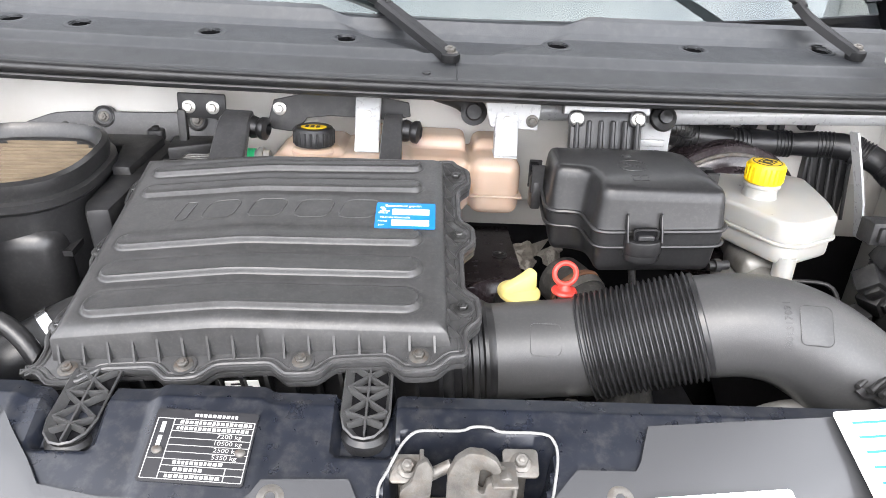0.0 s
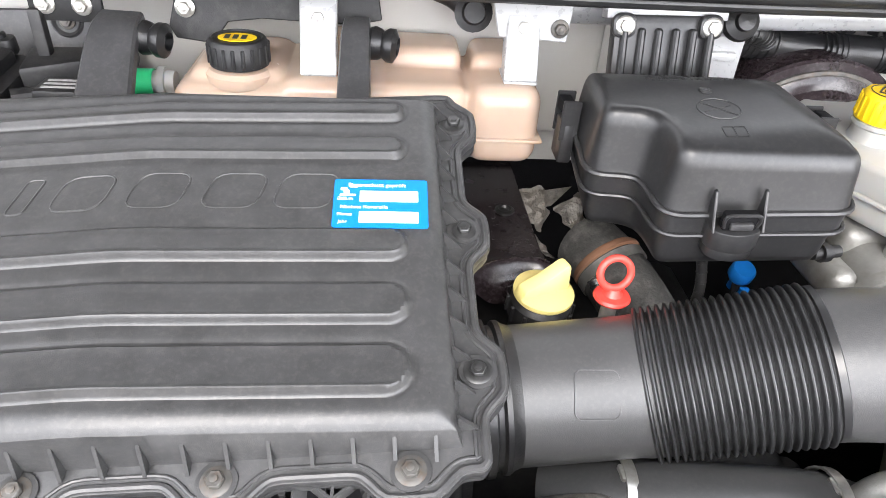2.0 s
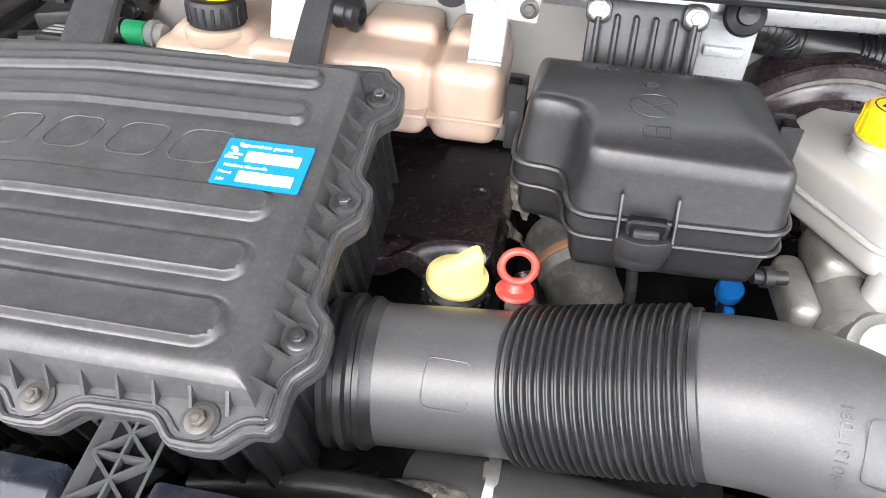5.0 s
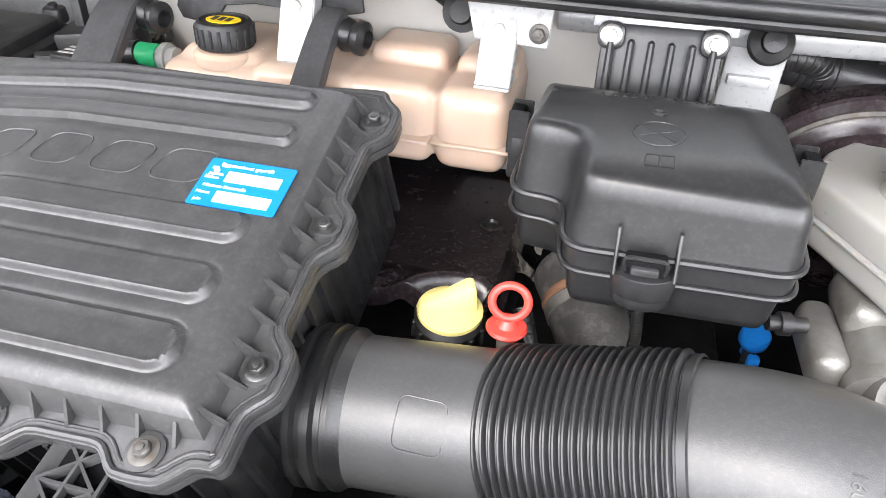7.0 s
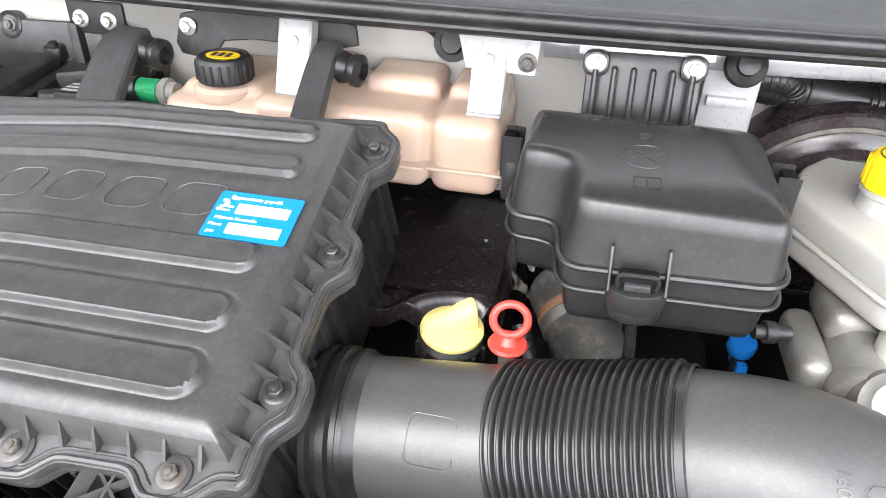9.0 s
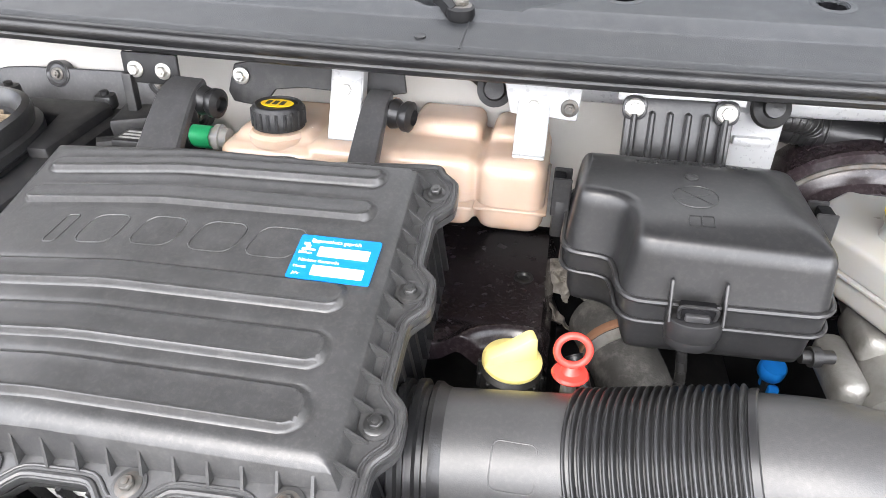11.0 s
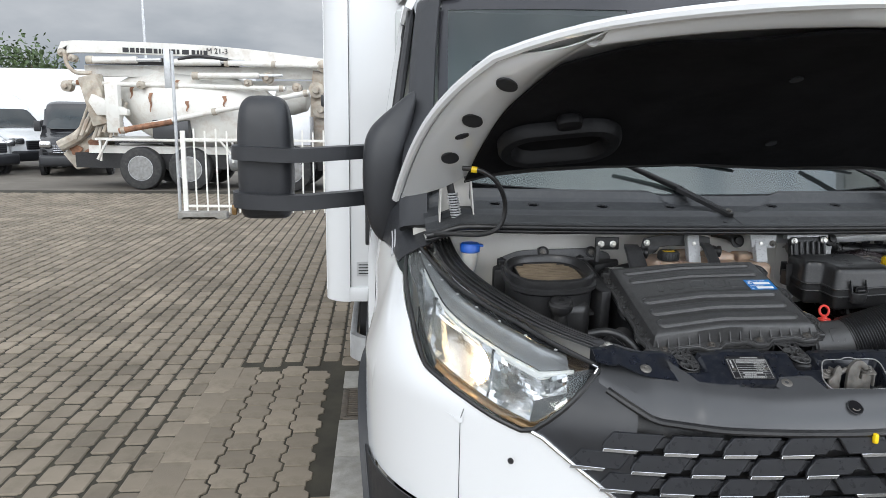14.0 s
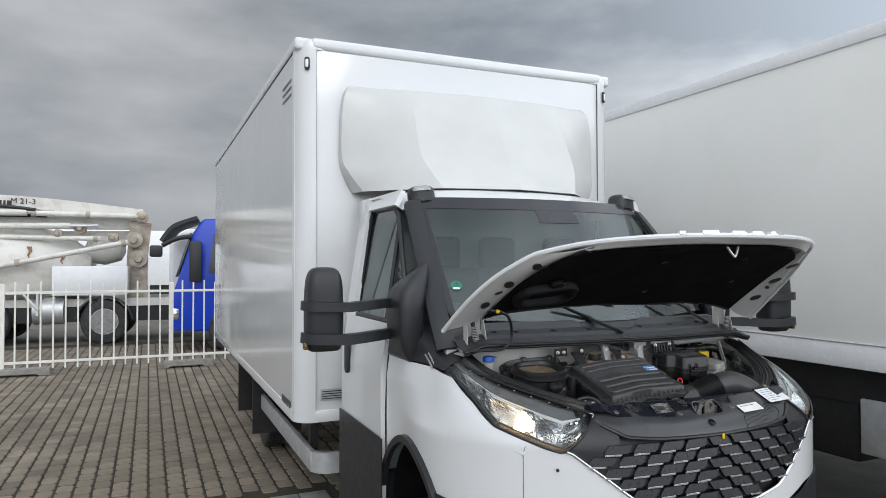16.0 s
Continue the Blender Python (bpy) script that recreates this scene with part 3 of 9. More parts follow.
sticker_print = thing("sticker_print", (-0.01, 0.985, 1.46), "white fields and small white words printed on a blue sticker", "label print")
for x, y, w, h in ((0.006, 0.0065, 0.043, 0.0105), (0.006, -0.0135, 0.043, 0.0105)):
    bm = bmesh.new()
    prism(bm, rounded(w, h, 0.0006, 2, x, y), 0.0006, 0.0009, STICKER)
    part("white_field", bm, M_PAPER, sticker_print)
bm = bmesh.new()
for i in range(9):
    x = -0.031 + random.random() * 0.012
    prism(bm, rounded(0.002 + random.random() * 0.004, 0.001 + random.random() * 0.002, 0.0004, 1, x, 0.004 + random.random() * 0.014), 0.0006, 0.0008, STICKER)
part("torn_corner", bm, M_PAPER, sticker_print)
for text, size, x, y in (("Datenschutz geprüft", 0.0052, -0.003, 0.0175), ("Datum", 0.0042, -0.026, 0.004), ("Nächste Kontrolle", 0.0046, -0.012, -0.004),
                         ("Monat", 0.0042, -0.026, -0.011), ("Jahr", 0.0042, -0.027, -0.018)):
    part("wording", words(text, size, STICKER @ Matrix.Translation((x, y, 0.0008)), 0.0001), M_PAPER, sticker_print, smooth=0)

# --- intake pipe: collar, smooth stretch, bellows, elbow down to the front
def build_intake():
    t = thing("intake_pipe", (0.30, 0.93, 1.20), "black plastic air intake pipe with ribbed rubber bellows and elbow", "intake pipe")
    a, b = Vector((0.066, 0.939, 1.305)), Vector((0.225, 0.944, 1.318))
    c, d = b, Vector((0.341, 0.921, 1.364))
    L = (b - a).length
    bm = bmesh.new()
    lathe(bm, [(0.056, -0.02), (0.058, 0.004), (0.0625, 0.006), (0.0625, 0.011), (0.0575, 0.013), (0.0575, 0.017), (0.063, 0.019), (0.063, 0.025), (0.058, 0.027),
               (0.0575, 0.031), (0.0615, 0.033), (0.0615, 0.037), (0.0585, 0.041), (0.0568, 0.046)], along(a, b), 64, False)
    part("collar", bm, M_RUBBER, t, "grooved rubber collar")
    bm = bmesh.new()
    lathe(bm, [(0.0568, 0.04), (0.0568, 0.06), (0.0574, L - 0.016), (0.0584, L - 0.006), (0.0584, L + 0.012)], along(a, b), 64, False)
    o = rounded(0.034, 0.036, 0.006, 4)
    tube(bm, [Matrix.Translation(a.lerp(b, 0.62)) @ Matrix.Rotation(radians(48) + y / 0.056, 4, "X") @ Vector((x, 0, 0.0578)) for x, y in o + o[:1]], 0.0005, 5, 1)
    part("duct", bm, M_PIPE, t)
    # bellows: narrow round-topped rings
    bm = bmesh.new()
    n, prof, k = 21, [], (d - c).length + 0.003
    for i in range(n):
        z, w = -0.004 + k * i / n, k / n
        prof += [(0.0580, z), (0.0584, z + w * 0.10), (0.0616, z + w * 0.20), (0.0630, z + w * 0.32), (0.0634, z + w * 0.46), (0.0630, z + w * 0.60), (0.0616, z + w * 0.72), (0.0584, z + w * 0.84)]
    prof += [(0.0580, k - 0.004), (0.0600, k - 0.003), (0.0600, k + 0.002), (0.0580, k + 0.003)]
    lathe(bm, prof, along(c, d), 80, False)
    part("bellows", bm, M_BELLOWS, t, "finely ribbed black rubber bellows", 35)
    bm = bmesh.new()
    path = [d + (c - d).normalized() * 0.012, (0.395, 0.910, 1.372), (0.452, 0.896, 1.360), (0.512, 0.876, 1.320), (0.552, 0.855, 1.264), (0.570, 0.838, 1.190), (0.574, 0.830, 1.120)]
    tube(bm, path, lambda q: 0.0582 + 0.003 * step(q, 0.2, 0.7), 56, 8)
    el = part("elbow", bm, M_PIPE, t, "smooth black plastic elbow with moulded lettering")

    def on_pipe(x, s, e):
        """A point on the elbow's upper front: x along it, s round it in metres, e outwards."""
        k = (x - 0.343) / 0.109
        p = Vector((x, 0.921 - 0.024 * k, 1.364 + 0.010 * math.sin(min(1.6, k * 1.5))))
        ang = radians(118) - s / 0.056
        return p + Vector((0, math.cos(ang), math.sin(ang))) * (0.0590 + e)
    for text, size, x in ((">PP+EPDN<", 0.0105, 0.388), ("5801317091", 0.0105, 0.406)):
        w = words(text, size, Matrix.Identity(4), 0.0003)
        for q in w.verts:
            q.co = on_pipe(x - q.co.y, q.co.x - 0.030, q.co.z * 0.5)
        part("moulded_code", w, M_PLASTIC, el, smooth=0)
    bm = bmesh.new()
    o = rounded(0.030, 0.040, 0.006, 4)
    tube(bm, [on_pipe(0.432 + x, y - 0.028, 0.0002) for x, y in o + o[:1]], 0.0005, 5, 1)
    part("moulded_frame", bm, M_PIPE, el)
    bm = bmesh.new()
    for i in range(3):
        o = Vector((0.466 + i * 0.008, 0.850, 1.372 - i * 0.004))
        tube(bm, [o + Vector(p) for p in ((-0.002, 0.006, 0.004), (0.002, 0.002, 0.0015), (-0.001, -0.002, -0.001), (0.002, -0.005, -0.0035))], 0.0008, 5, 3)
    part("chalk_mark", bm, M_PAPER, el, "white chalk scribble")
    return t


build_intake()

# --- coolant expansion tank on its white hangers
def build_tank():
    t = thing("coolant_tank", (-0.02, 1.26, 1.35), "cream translucent plastic coolant expansion tank, half full", "coolant tank")
    bm = bmesh.new()
    def lump(x0, x1, y0, y1, z0, z1, r):
        box(bm, (x0, y0, z0), (x1, y1, z1), None, r, 4)
    lump(-0.200, -0.085, 1.190, 1.33, 1.392, 1.462, 0.016)
    lump(-0.100, 0.010, 1.195, 1.333, 1.388, 1.468, 0.014)
    lump(-0.005, 0.088, 1.200, 1.333, 1.384, 1.466, 0.014)
    lump(0.091, 0.165, 1.196, 1.333, 1.384, 1.468, 0.017)
    lump(0.080, 0.100, 1.212, 1.333, 1.392, 1.458, 0.006)
    lump(-0.19, -0.09, 1.205, 1.333, 1.43, 1.474, 0.020)
    lump(0.004, 0.086, 1.262, 1.333, 1.44, 1.484, 0.012)
    lump(0.096, 0.160, 1.258, 1.333, 1.44, 1.482, 0.014)
    lump(-0.085, -0.015, 1.30, 1.333, 1.44, 1.488, 0.014)
    body = part("tank_body", bm, M_TANK, t, "moulded lobes, pinkish lower down", 80)
    fuse = body.modifiers.new("fuse", "REMESH")
    fuse.mode, fuse.voxel_size, fuse.use_smooth_shade = "VOXEL", 0.0026, True
    ease = body.modifiers.new("ease", "SMOOTH")
    ease.iterations = 4
    bm = bmesh.new()
    box(bm, (0.089, 1.192, 1.4125), (0.168, 1.334, 1.4165), None, 0.0015)
    box(bm, (-0.205, 1.188, 1.4125), (0.089, 1.334, 1.4165), None, 0.0015)
    part("weld_seam", bm, M_TANK, t)
    bm = bmesh.new()
    C = Matrix.Translation((-0.138, 1.226, 1.466))
    lathe(bm, [(0.022, -0.004), (0.022, 0.008), (0.0285, 0.009), (0.029, 0.030), (0.0265, 0.034), (0.024, 0.035), (0.0225, 0.033), (0.0, 0.033)], C, 40, True)
    cap = part("filler_cap", bm, M_DARKPL, t, "knurled black screw cap")
    for i in range(20):
        bm = bmesh.new()
        box(bm, (0.0280, -0.0018, 0.011), (0.0302, 0.0018, 0.030), C @ Matrix.Rotation(2 * math.pi * i / 20, 4, "Z"), 0.0008, 1)
        part("grip_rib", bm, M_DARKPL, cap)
    bm = bmesh.new()
    lathe(bm, [(0.034, -0.008), (0.034, 0.002), (0.030, 0.006), (0.024, 0.007)], C, 32)
    part("filler_neck", bm, M_TANK, t)
    bm = bmesh.new()
    prism(bm, [(0.0185 * math.cos(a), 0.013 * math.sin(a)) for a in np.linspace(0, 2 * math.pi, 25)[:-1]], 0.0335, 0.0342, C)
    part("cap_label", bm, M_YELLOW, cap, "yellow warning label")
    bm = bmesh.new()
    for i in range(3):
        box(bm, (-0.012 + i * 0.008, -0.006, 0.0344), (-0.007 + i * 0.008, 0.006, 0.0348), C)
    part("cap_print", bm, M_INK, cap)
    bm = bmesh.new()
    rod(bm, (-0.205, 1.235, 1.448), (-0.232, 1.235, 1.448), 0.012, 16)
    rod(bm, (-0.214, 1.235, 1.448), (-0.221, 1.235, 1.448), 0.016, 16)
    part("hose_stub", bm, M_RES, t)
    bm = bmesh.new()
    rod(bm, (-0.226, 1.235, 1.448), (-0.25, 1.235, 1.448), 0.0135, 18)
    part("hose_sleeve", bm, M_GREEN, t, "bright green hose sleeve")
    return t


build_tank()

bm = bmesh.new()
tube(bm, [(-0.248, 1.235, 1.448), (-0.30, 1.24, 1.43), (-0.33, 1.26, 1.38), (-0.33, 1.27, 1.28)], 0.016, 14)
solid("coolant_hose", bm, M_RUBBER, "black rubber coolant hose bending down behind the filter box", "hose")


def hanger(x, y0, z0, z1, w, lean):
    """A white pressed hanger strap with a hexagon bolt at its top."""
    t = thing("hanger_bracket", (x, y0, z0), "white painted steel hanger strap bolted at the top", "bracket", "hangers along the cowl")
    bm = bmesh.new()
    prism(bm, [(x - w * 0.55, z0), (x + w * 0.55, z0), (x + w * 0.5, z1), (x - w * 0.5, z1)], -0.002, 0.002,
          Matrix.Translation((0, y0 - 0.008, 0)) @ Matrix(((1, 0, 0, 0), (0, 0, -1, 0), (0, 1, 0, 0), (0, 0, 0, 1))), 0.001, 1)
    for s in (-1, 1):
        box(bm, (x + s * w * 0.5 - 0.0015, y0 - 0.008, z0), (x + s * w * 0.5 + 0.0015, y0 + 0.012, z1 - 0.004), None, 0.001, 1)
    box(bm, (x - w * 0.55, y0 - 0.012, z0 - 0.003), (x + w * 0.55, y0 + 0.03, z0), None, 0.001, 1)
    for q in bm.verts:
        q.co.y -= lean * (z1 - q.co.z)
    part("strap", bm, M_BRACKET, t)
    bm = bmesh.new()
    hex_bolt(bm, along((x, y0 - 0.014, z1 - 0.026), (x, y0 - 0.5, z1 + 0.02)), 0.0065, 0.006, 1.6)
    part("bolt", bm, M_ZINC, t)
    return t


hanger(-0.061, 1.253, 1.468, 1.545, 0.033, 0.34)
hanger(0.142, 1.253, 1.470, 1.545, 0.031, 0.34)
bm = bmesh.new()
prism(bm, [(0.108, 1.548), (0.118, 1.508), (0.188, 1.505), (0.191, 1.548)], -0.002, 0.002, Matrix.Translation((0, 1.240, 0)) @ Matrix(((1, 0, 0, 0), (0, 0, -1, 0), (0, 1, 0, 0), (0, 0, 0, 1))), 0.001, 1)
hb = thing("cross_bracket", (0.155, 1.24, 1.505), "white painted cross plate under the cowl", "bracket")
part("plate", bm, M_BRACKET, hb)
bm = bmesh.new()
hex_bolt(bm, along((0.179, 1.237, 1.519), (0.179, 0.7, 1.56)), 0.0062, 0.006, 1.5)
part("bolt", bm, M_RUSTY, hb, "rust-stained bolt")


def rubber_strap(x, y, z, dx, wide):
    """A black holding strap that ends in a rubber bush with a hollow middle."""
    t = thing("rubber_mount", (x, y, z), "black plastic arm with a round rubber bush at its end", "mount", "bushed arms over the tank")
    bm = bmesh.new()
    pts = [(x - 0.012 * dx, y - 0.100, z - 0.070), (x - 0.010 * dx, y - 0.060, z - 0.030), (x - 0.010 * dx, y - 0.016, z + 0.006), (x - 0.008 * dx, y + 0.012, z + 0.016)]
    tube(bm, pts, lambda k: 1.0 - 0.25 * k, 8, 6, None, [(wide, 0.003), (wide * 0.9, 0.006), (-wide * 0.9, 0.006), (-wide, 0.003), (-wide, -0.006), (wide, -0.006)])
    part("arm", bm, M_PLASTIC, t)
    bm = bmesh.new()
    lathe(bm, [(0.006, 0.0), (0.006, 0.004), (0.014, 0.005), (0.0165, 0.010), (0.0150, 0.016), (0.013, 0.019), (0.0165, 0.024), (0.0165, 0.030), (0.009, 0.034), (0.0085, 0.026), (0.0, 0.026)],
          along((x + 0.004, y, z), (x + 0.040, y - 0.008, z - 0.002)), 28)
    part("bush", bm, M_RUBBER, t)
    return t


rubber_strap(-0.020, 1.230, 1.500, 0.4, 0.017)
rubber_strap(-0.238, 1.226, 1.497, 1.0, 0.027)

# --- fuse box
def filleted(pts, r, seg=5):
    """A closed outline with its corners rounded over the length r."""
    out, k = [], len(pts)
    for i in range(k):
        p, a, b = Vector(pts[i]), Vector(pts[i - 1]), Vector(pts[(i + 1) % k])
        ra, rb = min(r, (a - p).length * 0.46), min(r, (b - p).length * 0.46)
        p0, p1 = p + (a - p).normalized() * ra, p + (b - p).normalized() * rb
        for j in range(seg + 1):
            q = j / seg
            out.append(tuple(p0 * (1 - q) ** 2 + p * 2 * q * (1 - q) + p1 * q * q))
    return out


def moulded(bm, outline, rings, low, high, grid=0.006):
    """A moulded cover: rings (inset, share of the wall's height) run up from low(x, y) to high(x, y), and a curved top closes it."""
    loops = []
    for w, k in rings:
        o = inset(outline, w) if w else outline
        loops.append([(x, y, low(x, y) + (high(x, y) - low(x, y)) * k) for x, y in o])
    tmp = bmesh.new()
    rows = [[tmp.verts.new(p) for p in r] for r in loops]
    n = len(outline)
    for a, b in zip(rows, rows[1:]):
        for i in range(n):
            tmp.faces.new((a[i], a[(i + 1) % n], b[(i + 1) % n], b[i]))
    rim = [Vector(p[:2]) for p in loops[-1]]
    x0, x1 = min(p.x for p in rim), max(p.x for p in rim)
    y0, y1 = min(p.y for p in rim), max(p.y for p in rim)
    inner = [Vector((x, y)) for x in np.arange(x0 + grid, x1, grid) for y in np.arange(y0 + grid, y1, grid)]
    inner = [p for p in inner if min((p - q).length for q in rim) > grid * 0.6]
    flat = geometry.delaunay_2d_cdt(rim + inner, [], [list(range(n))], 1, 1e-6)
    made = []
    for i, p in enumerate(flat[0]):
        src = flat[3][i]
        made.append(rows[-1][src[0]] if src and src[0] < n else tmp.verts.new((p.x, p.y, high(p.x, p.y))))
    for f in flat[2]:
        tmp.faces.new([made[i] for i in f])
    bmesh.ops.recalc_face_normals(tmp, faces=tmp.faces)
    return flush(bm, tmp)


FUSE_FOOT = [(0.236, 1.024), (0.397, 1.016), (0.399, 1.180), (0.386, 1.192), (0.192, 1.194), (0.186, 1.086), (0.226, 1.080), (0.233, 1.066)]


def fuse_rim(x, y):
    return 1.434 + 0.075 * (x - 0.24) + 0.12 * (y - 1.03)


def fuse_top(x, y):
    """The lid's top: a flat roof that folds down to the front, the right and the back, the folds a little rounded."""
    planes = (1.4985 + 0.10 * (y - 1.08) + 0.05 * (x - 0.28), 1.4835 + 0.40 * (y - 1.02) + 0.03 * (x - 0.28), 1.5000 - 0.42 * (x - 0.372), 1.5040 - 0.35 * (y - 1.155))
    return -0.0022 * math.log(sum(math.exp(-(p - 1.49) / 0.0022) for p in planes)) + 1.49


def build_fuse_box():
    t = thing("fuse_box", (0.29, 1.10, 1.37), "black plastic fuse box with a domed lid and front clip", "fuse box")
    foot = filleted(FUSE_FOOT, 0.020, 6)
    bm = bmesh.new()
    moulded(bm, foot, ((0.0, 0.0), (0.0012, 0.10), (0.0045, 0.72), (0.0056, 0.84), (0.0075, 0.93), (0.0098, 0.98), (0.0125, 1.0)), fuse_rim, fuse_top, 0.005)
    lid = part("lid", bm, M_FUSE, t, "dusty domed lid with moulded signs", 50)
    for drop, r in ((0.001, 0.0030), (0.021, 0.0022)):
        bm = bmesh.new()
        tube(bm, [(x, y, fuse_rim(x, y) - drop) for x, y in inset(foot, -0.0012) + inset(foot, -0.0012)[:1]], r, 8, 1)
        part("rim_bead", bm, M_FUSE, lid)
    bm = bmesh.new()
    loft(bm, [[(x, y, fuse_rim(x, y) - q) for x, y in inset(foot, w)] for q, w in ((0.022, 0.001), (0.002, 0.0))], True, True)
    part("skirt", bm, M_FUSE, t)
    bm = bmesh.new()
    loft(bm, [[(x, y, fuse_rim(x, y) - q) for x, y in inset(foot, w)] for q, w in ((0.062, 0.016), (0.058, 0.011), (0.050, 0.008), (0.022, 0.005))], True, True)
    part("base", bm, M_FUSE, t)
    K = axes((0.294, 1.015, 1.434), (1, -0.05, 0.06), (0, 1, 0.12))
    bm = bmesh.new()
    pocket = [(0.0225 * math.cos(a), 0.015 * math.sin(a) - 0.001) for a in np.linspace(math.pi, 2 * math.pi, 13)] + [(0.0225, 0.010), (-0.0225, 0.010)]
    prism(bm, pocket, -0.024, -0.004, K, 0.002)
    prism(bm, [(x * 0.92, y * 0.92) for x, y in pocket], -0.034, -0.022, K, 0.002)
    clip = part("front_clip", bm, M_FUSE, t, "black snap clip")
    for x in (-0.0205, 0.0205):
        bm = bmesh.new()
        prism(bm, [(-0.011, -0.006), (0.008, -0.006), (0.008, 0.026), (0.004, 0.026), (-0.006, 0.004)], x - 0.0014, x + 0.0014, K @ Matrix(((0, 0, 1, 0), (1, 0, 0, 0), (0, 1, 0, 0), (0, 0, 0, 1))), 0.0008, 1)
        part("clip_rib", bm, M_FUSE, clip)
    bm = bmesh.new()
    box(bm, (-0.0140, -0.010, -0.004), (0.0140, -0.001, 0.012), K, 0.002)
    part("catch", bm, M_FELT, clip)
    bm = bmesh.new()
    box(bm, (-0.0095, -0.0140, -0.001), (0.0095, -0.009, 0.0055), K, 0.0015)
    part("catch_tongue", bm, M_PLASTIC, clip)
    bm = bmesh.new()
    tube(bm, [K @ Vector(p) for p in ((-0.0135, -0.010, 0.0), (-0.0135, -0.011, 0.0115), (0.0, -0.012, 0.0135), (0.0135, -0.011, 0.0115), (0.0135, -0.010, 0.0))], 0.0016, 8, 4)
    part("catch_bar", bm, M_FUSE, clip)
    for x, y in ((0.180, 1.160), (0.402, 1.115)):
        P = Matrix.Translation((x, y, fuse_rim(x, y)))
        s = -1 if x < 0.3 else 1
        bm = bmesh.new()
        box(bm, (-0.007, -0.015, -0.030), (0.007, 0.015, 0.012), P, 0.003)
        sc = part("side_clip", bm, M_FUSE, t)
        for q in (-0.0135, 0.0135):
            bm = bmesh.new()
            box(bm, (-0.009, q - 0.0014, -0.006), (0.009, q + 0.0014, 0.034), P, 0.001, 1)
            part("clip_rib", bm, M_FUSE, sc)
        bm = bmesh.new()
        box(bm, (-0.006 + s * 0.003, -0.010, 0.020), (0.006 + s * 0.003, 0.010, 0.032), P, 0.002)
        part("catch", bm, M_FELT, sc)
    bm = bmesh.new()
    lift = lambda x, y: Vector((x, y, fuse_top(x, y) + 0.0002))
    tube(bm, [lift(0.290 + 0.0185 * math.cos(a), 1.089 + 0.0175 * math.sin(a)) for a in np.linspace(0, 2 * math.pi, 41)], 0.0006, 6, 1)
    tube(bm, [lift(0.277 + 0.026 * q, 1.101 - 0.024 * q) for q in np.linspace(0, 1, 8)], 0.0005, 6, 1)
    tube(bm, [lift(0.276 + 0.026 * q, 1.084 + 0.010 * q) for q in np.linspace(0, 1, 8)], 0.0004, 6, 1)
    for x in (0.286, 0.296):
        o = rounded(0.0095, 0.0125, 0.001, 2, x, 1.053)
        tube(bm, [lift(a, b) for a, b in o + o[:1]], 0.0005, 5, 1)
    lathe(bm, [(0.006, -0.001), (0.006, 0.0008), (0.004, 0.0012), (0.0025, 0.0002), (0.0, 0.0002)], Matrix.Translation(lift(0.290, 1.122)), 20)
    part("moulded_sign", bm, M_FUSE, lid)
    for text, size, x, y in (("FUSIBILI E TELERUTTORI", 0.0092, 0.292, 1.148), ("FUSES AND RELAYS", 0.0082, 0.292, 1.161)):
        w = words(text, size, Matrix.Translation((x, y, 0)), 0.0004)
        for q in w.verts:
            q.co.z += fuse_top(q.co.x, q.co.y) + 0.0001
        part("moulded_words", w, M_FUSE, lid, smooth=0)
    return t


build_fuse_box()

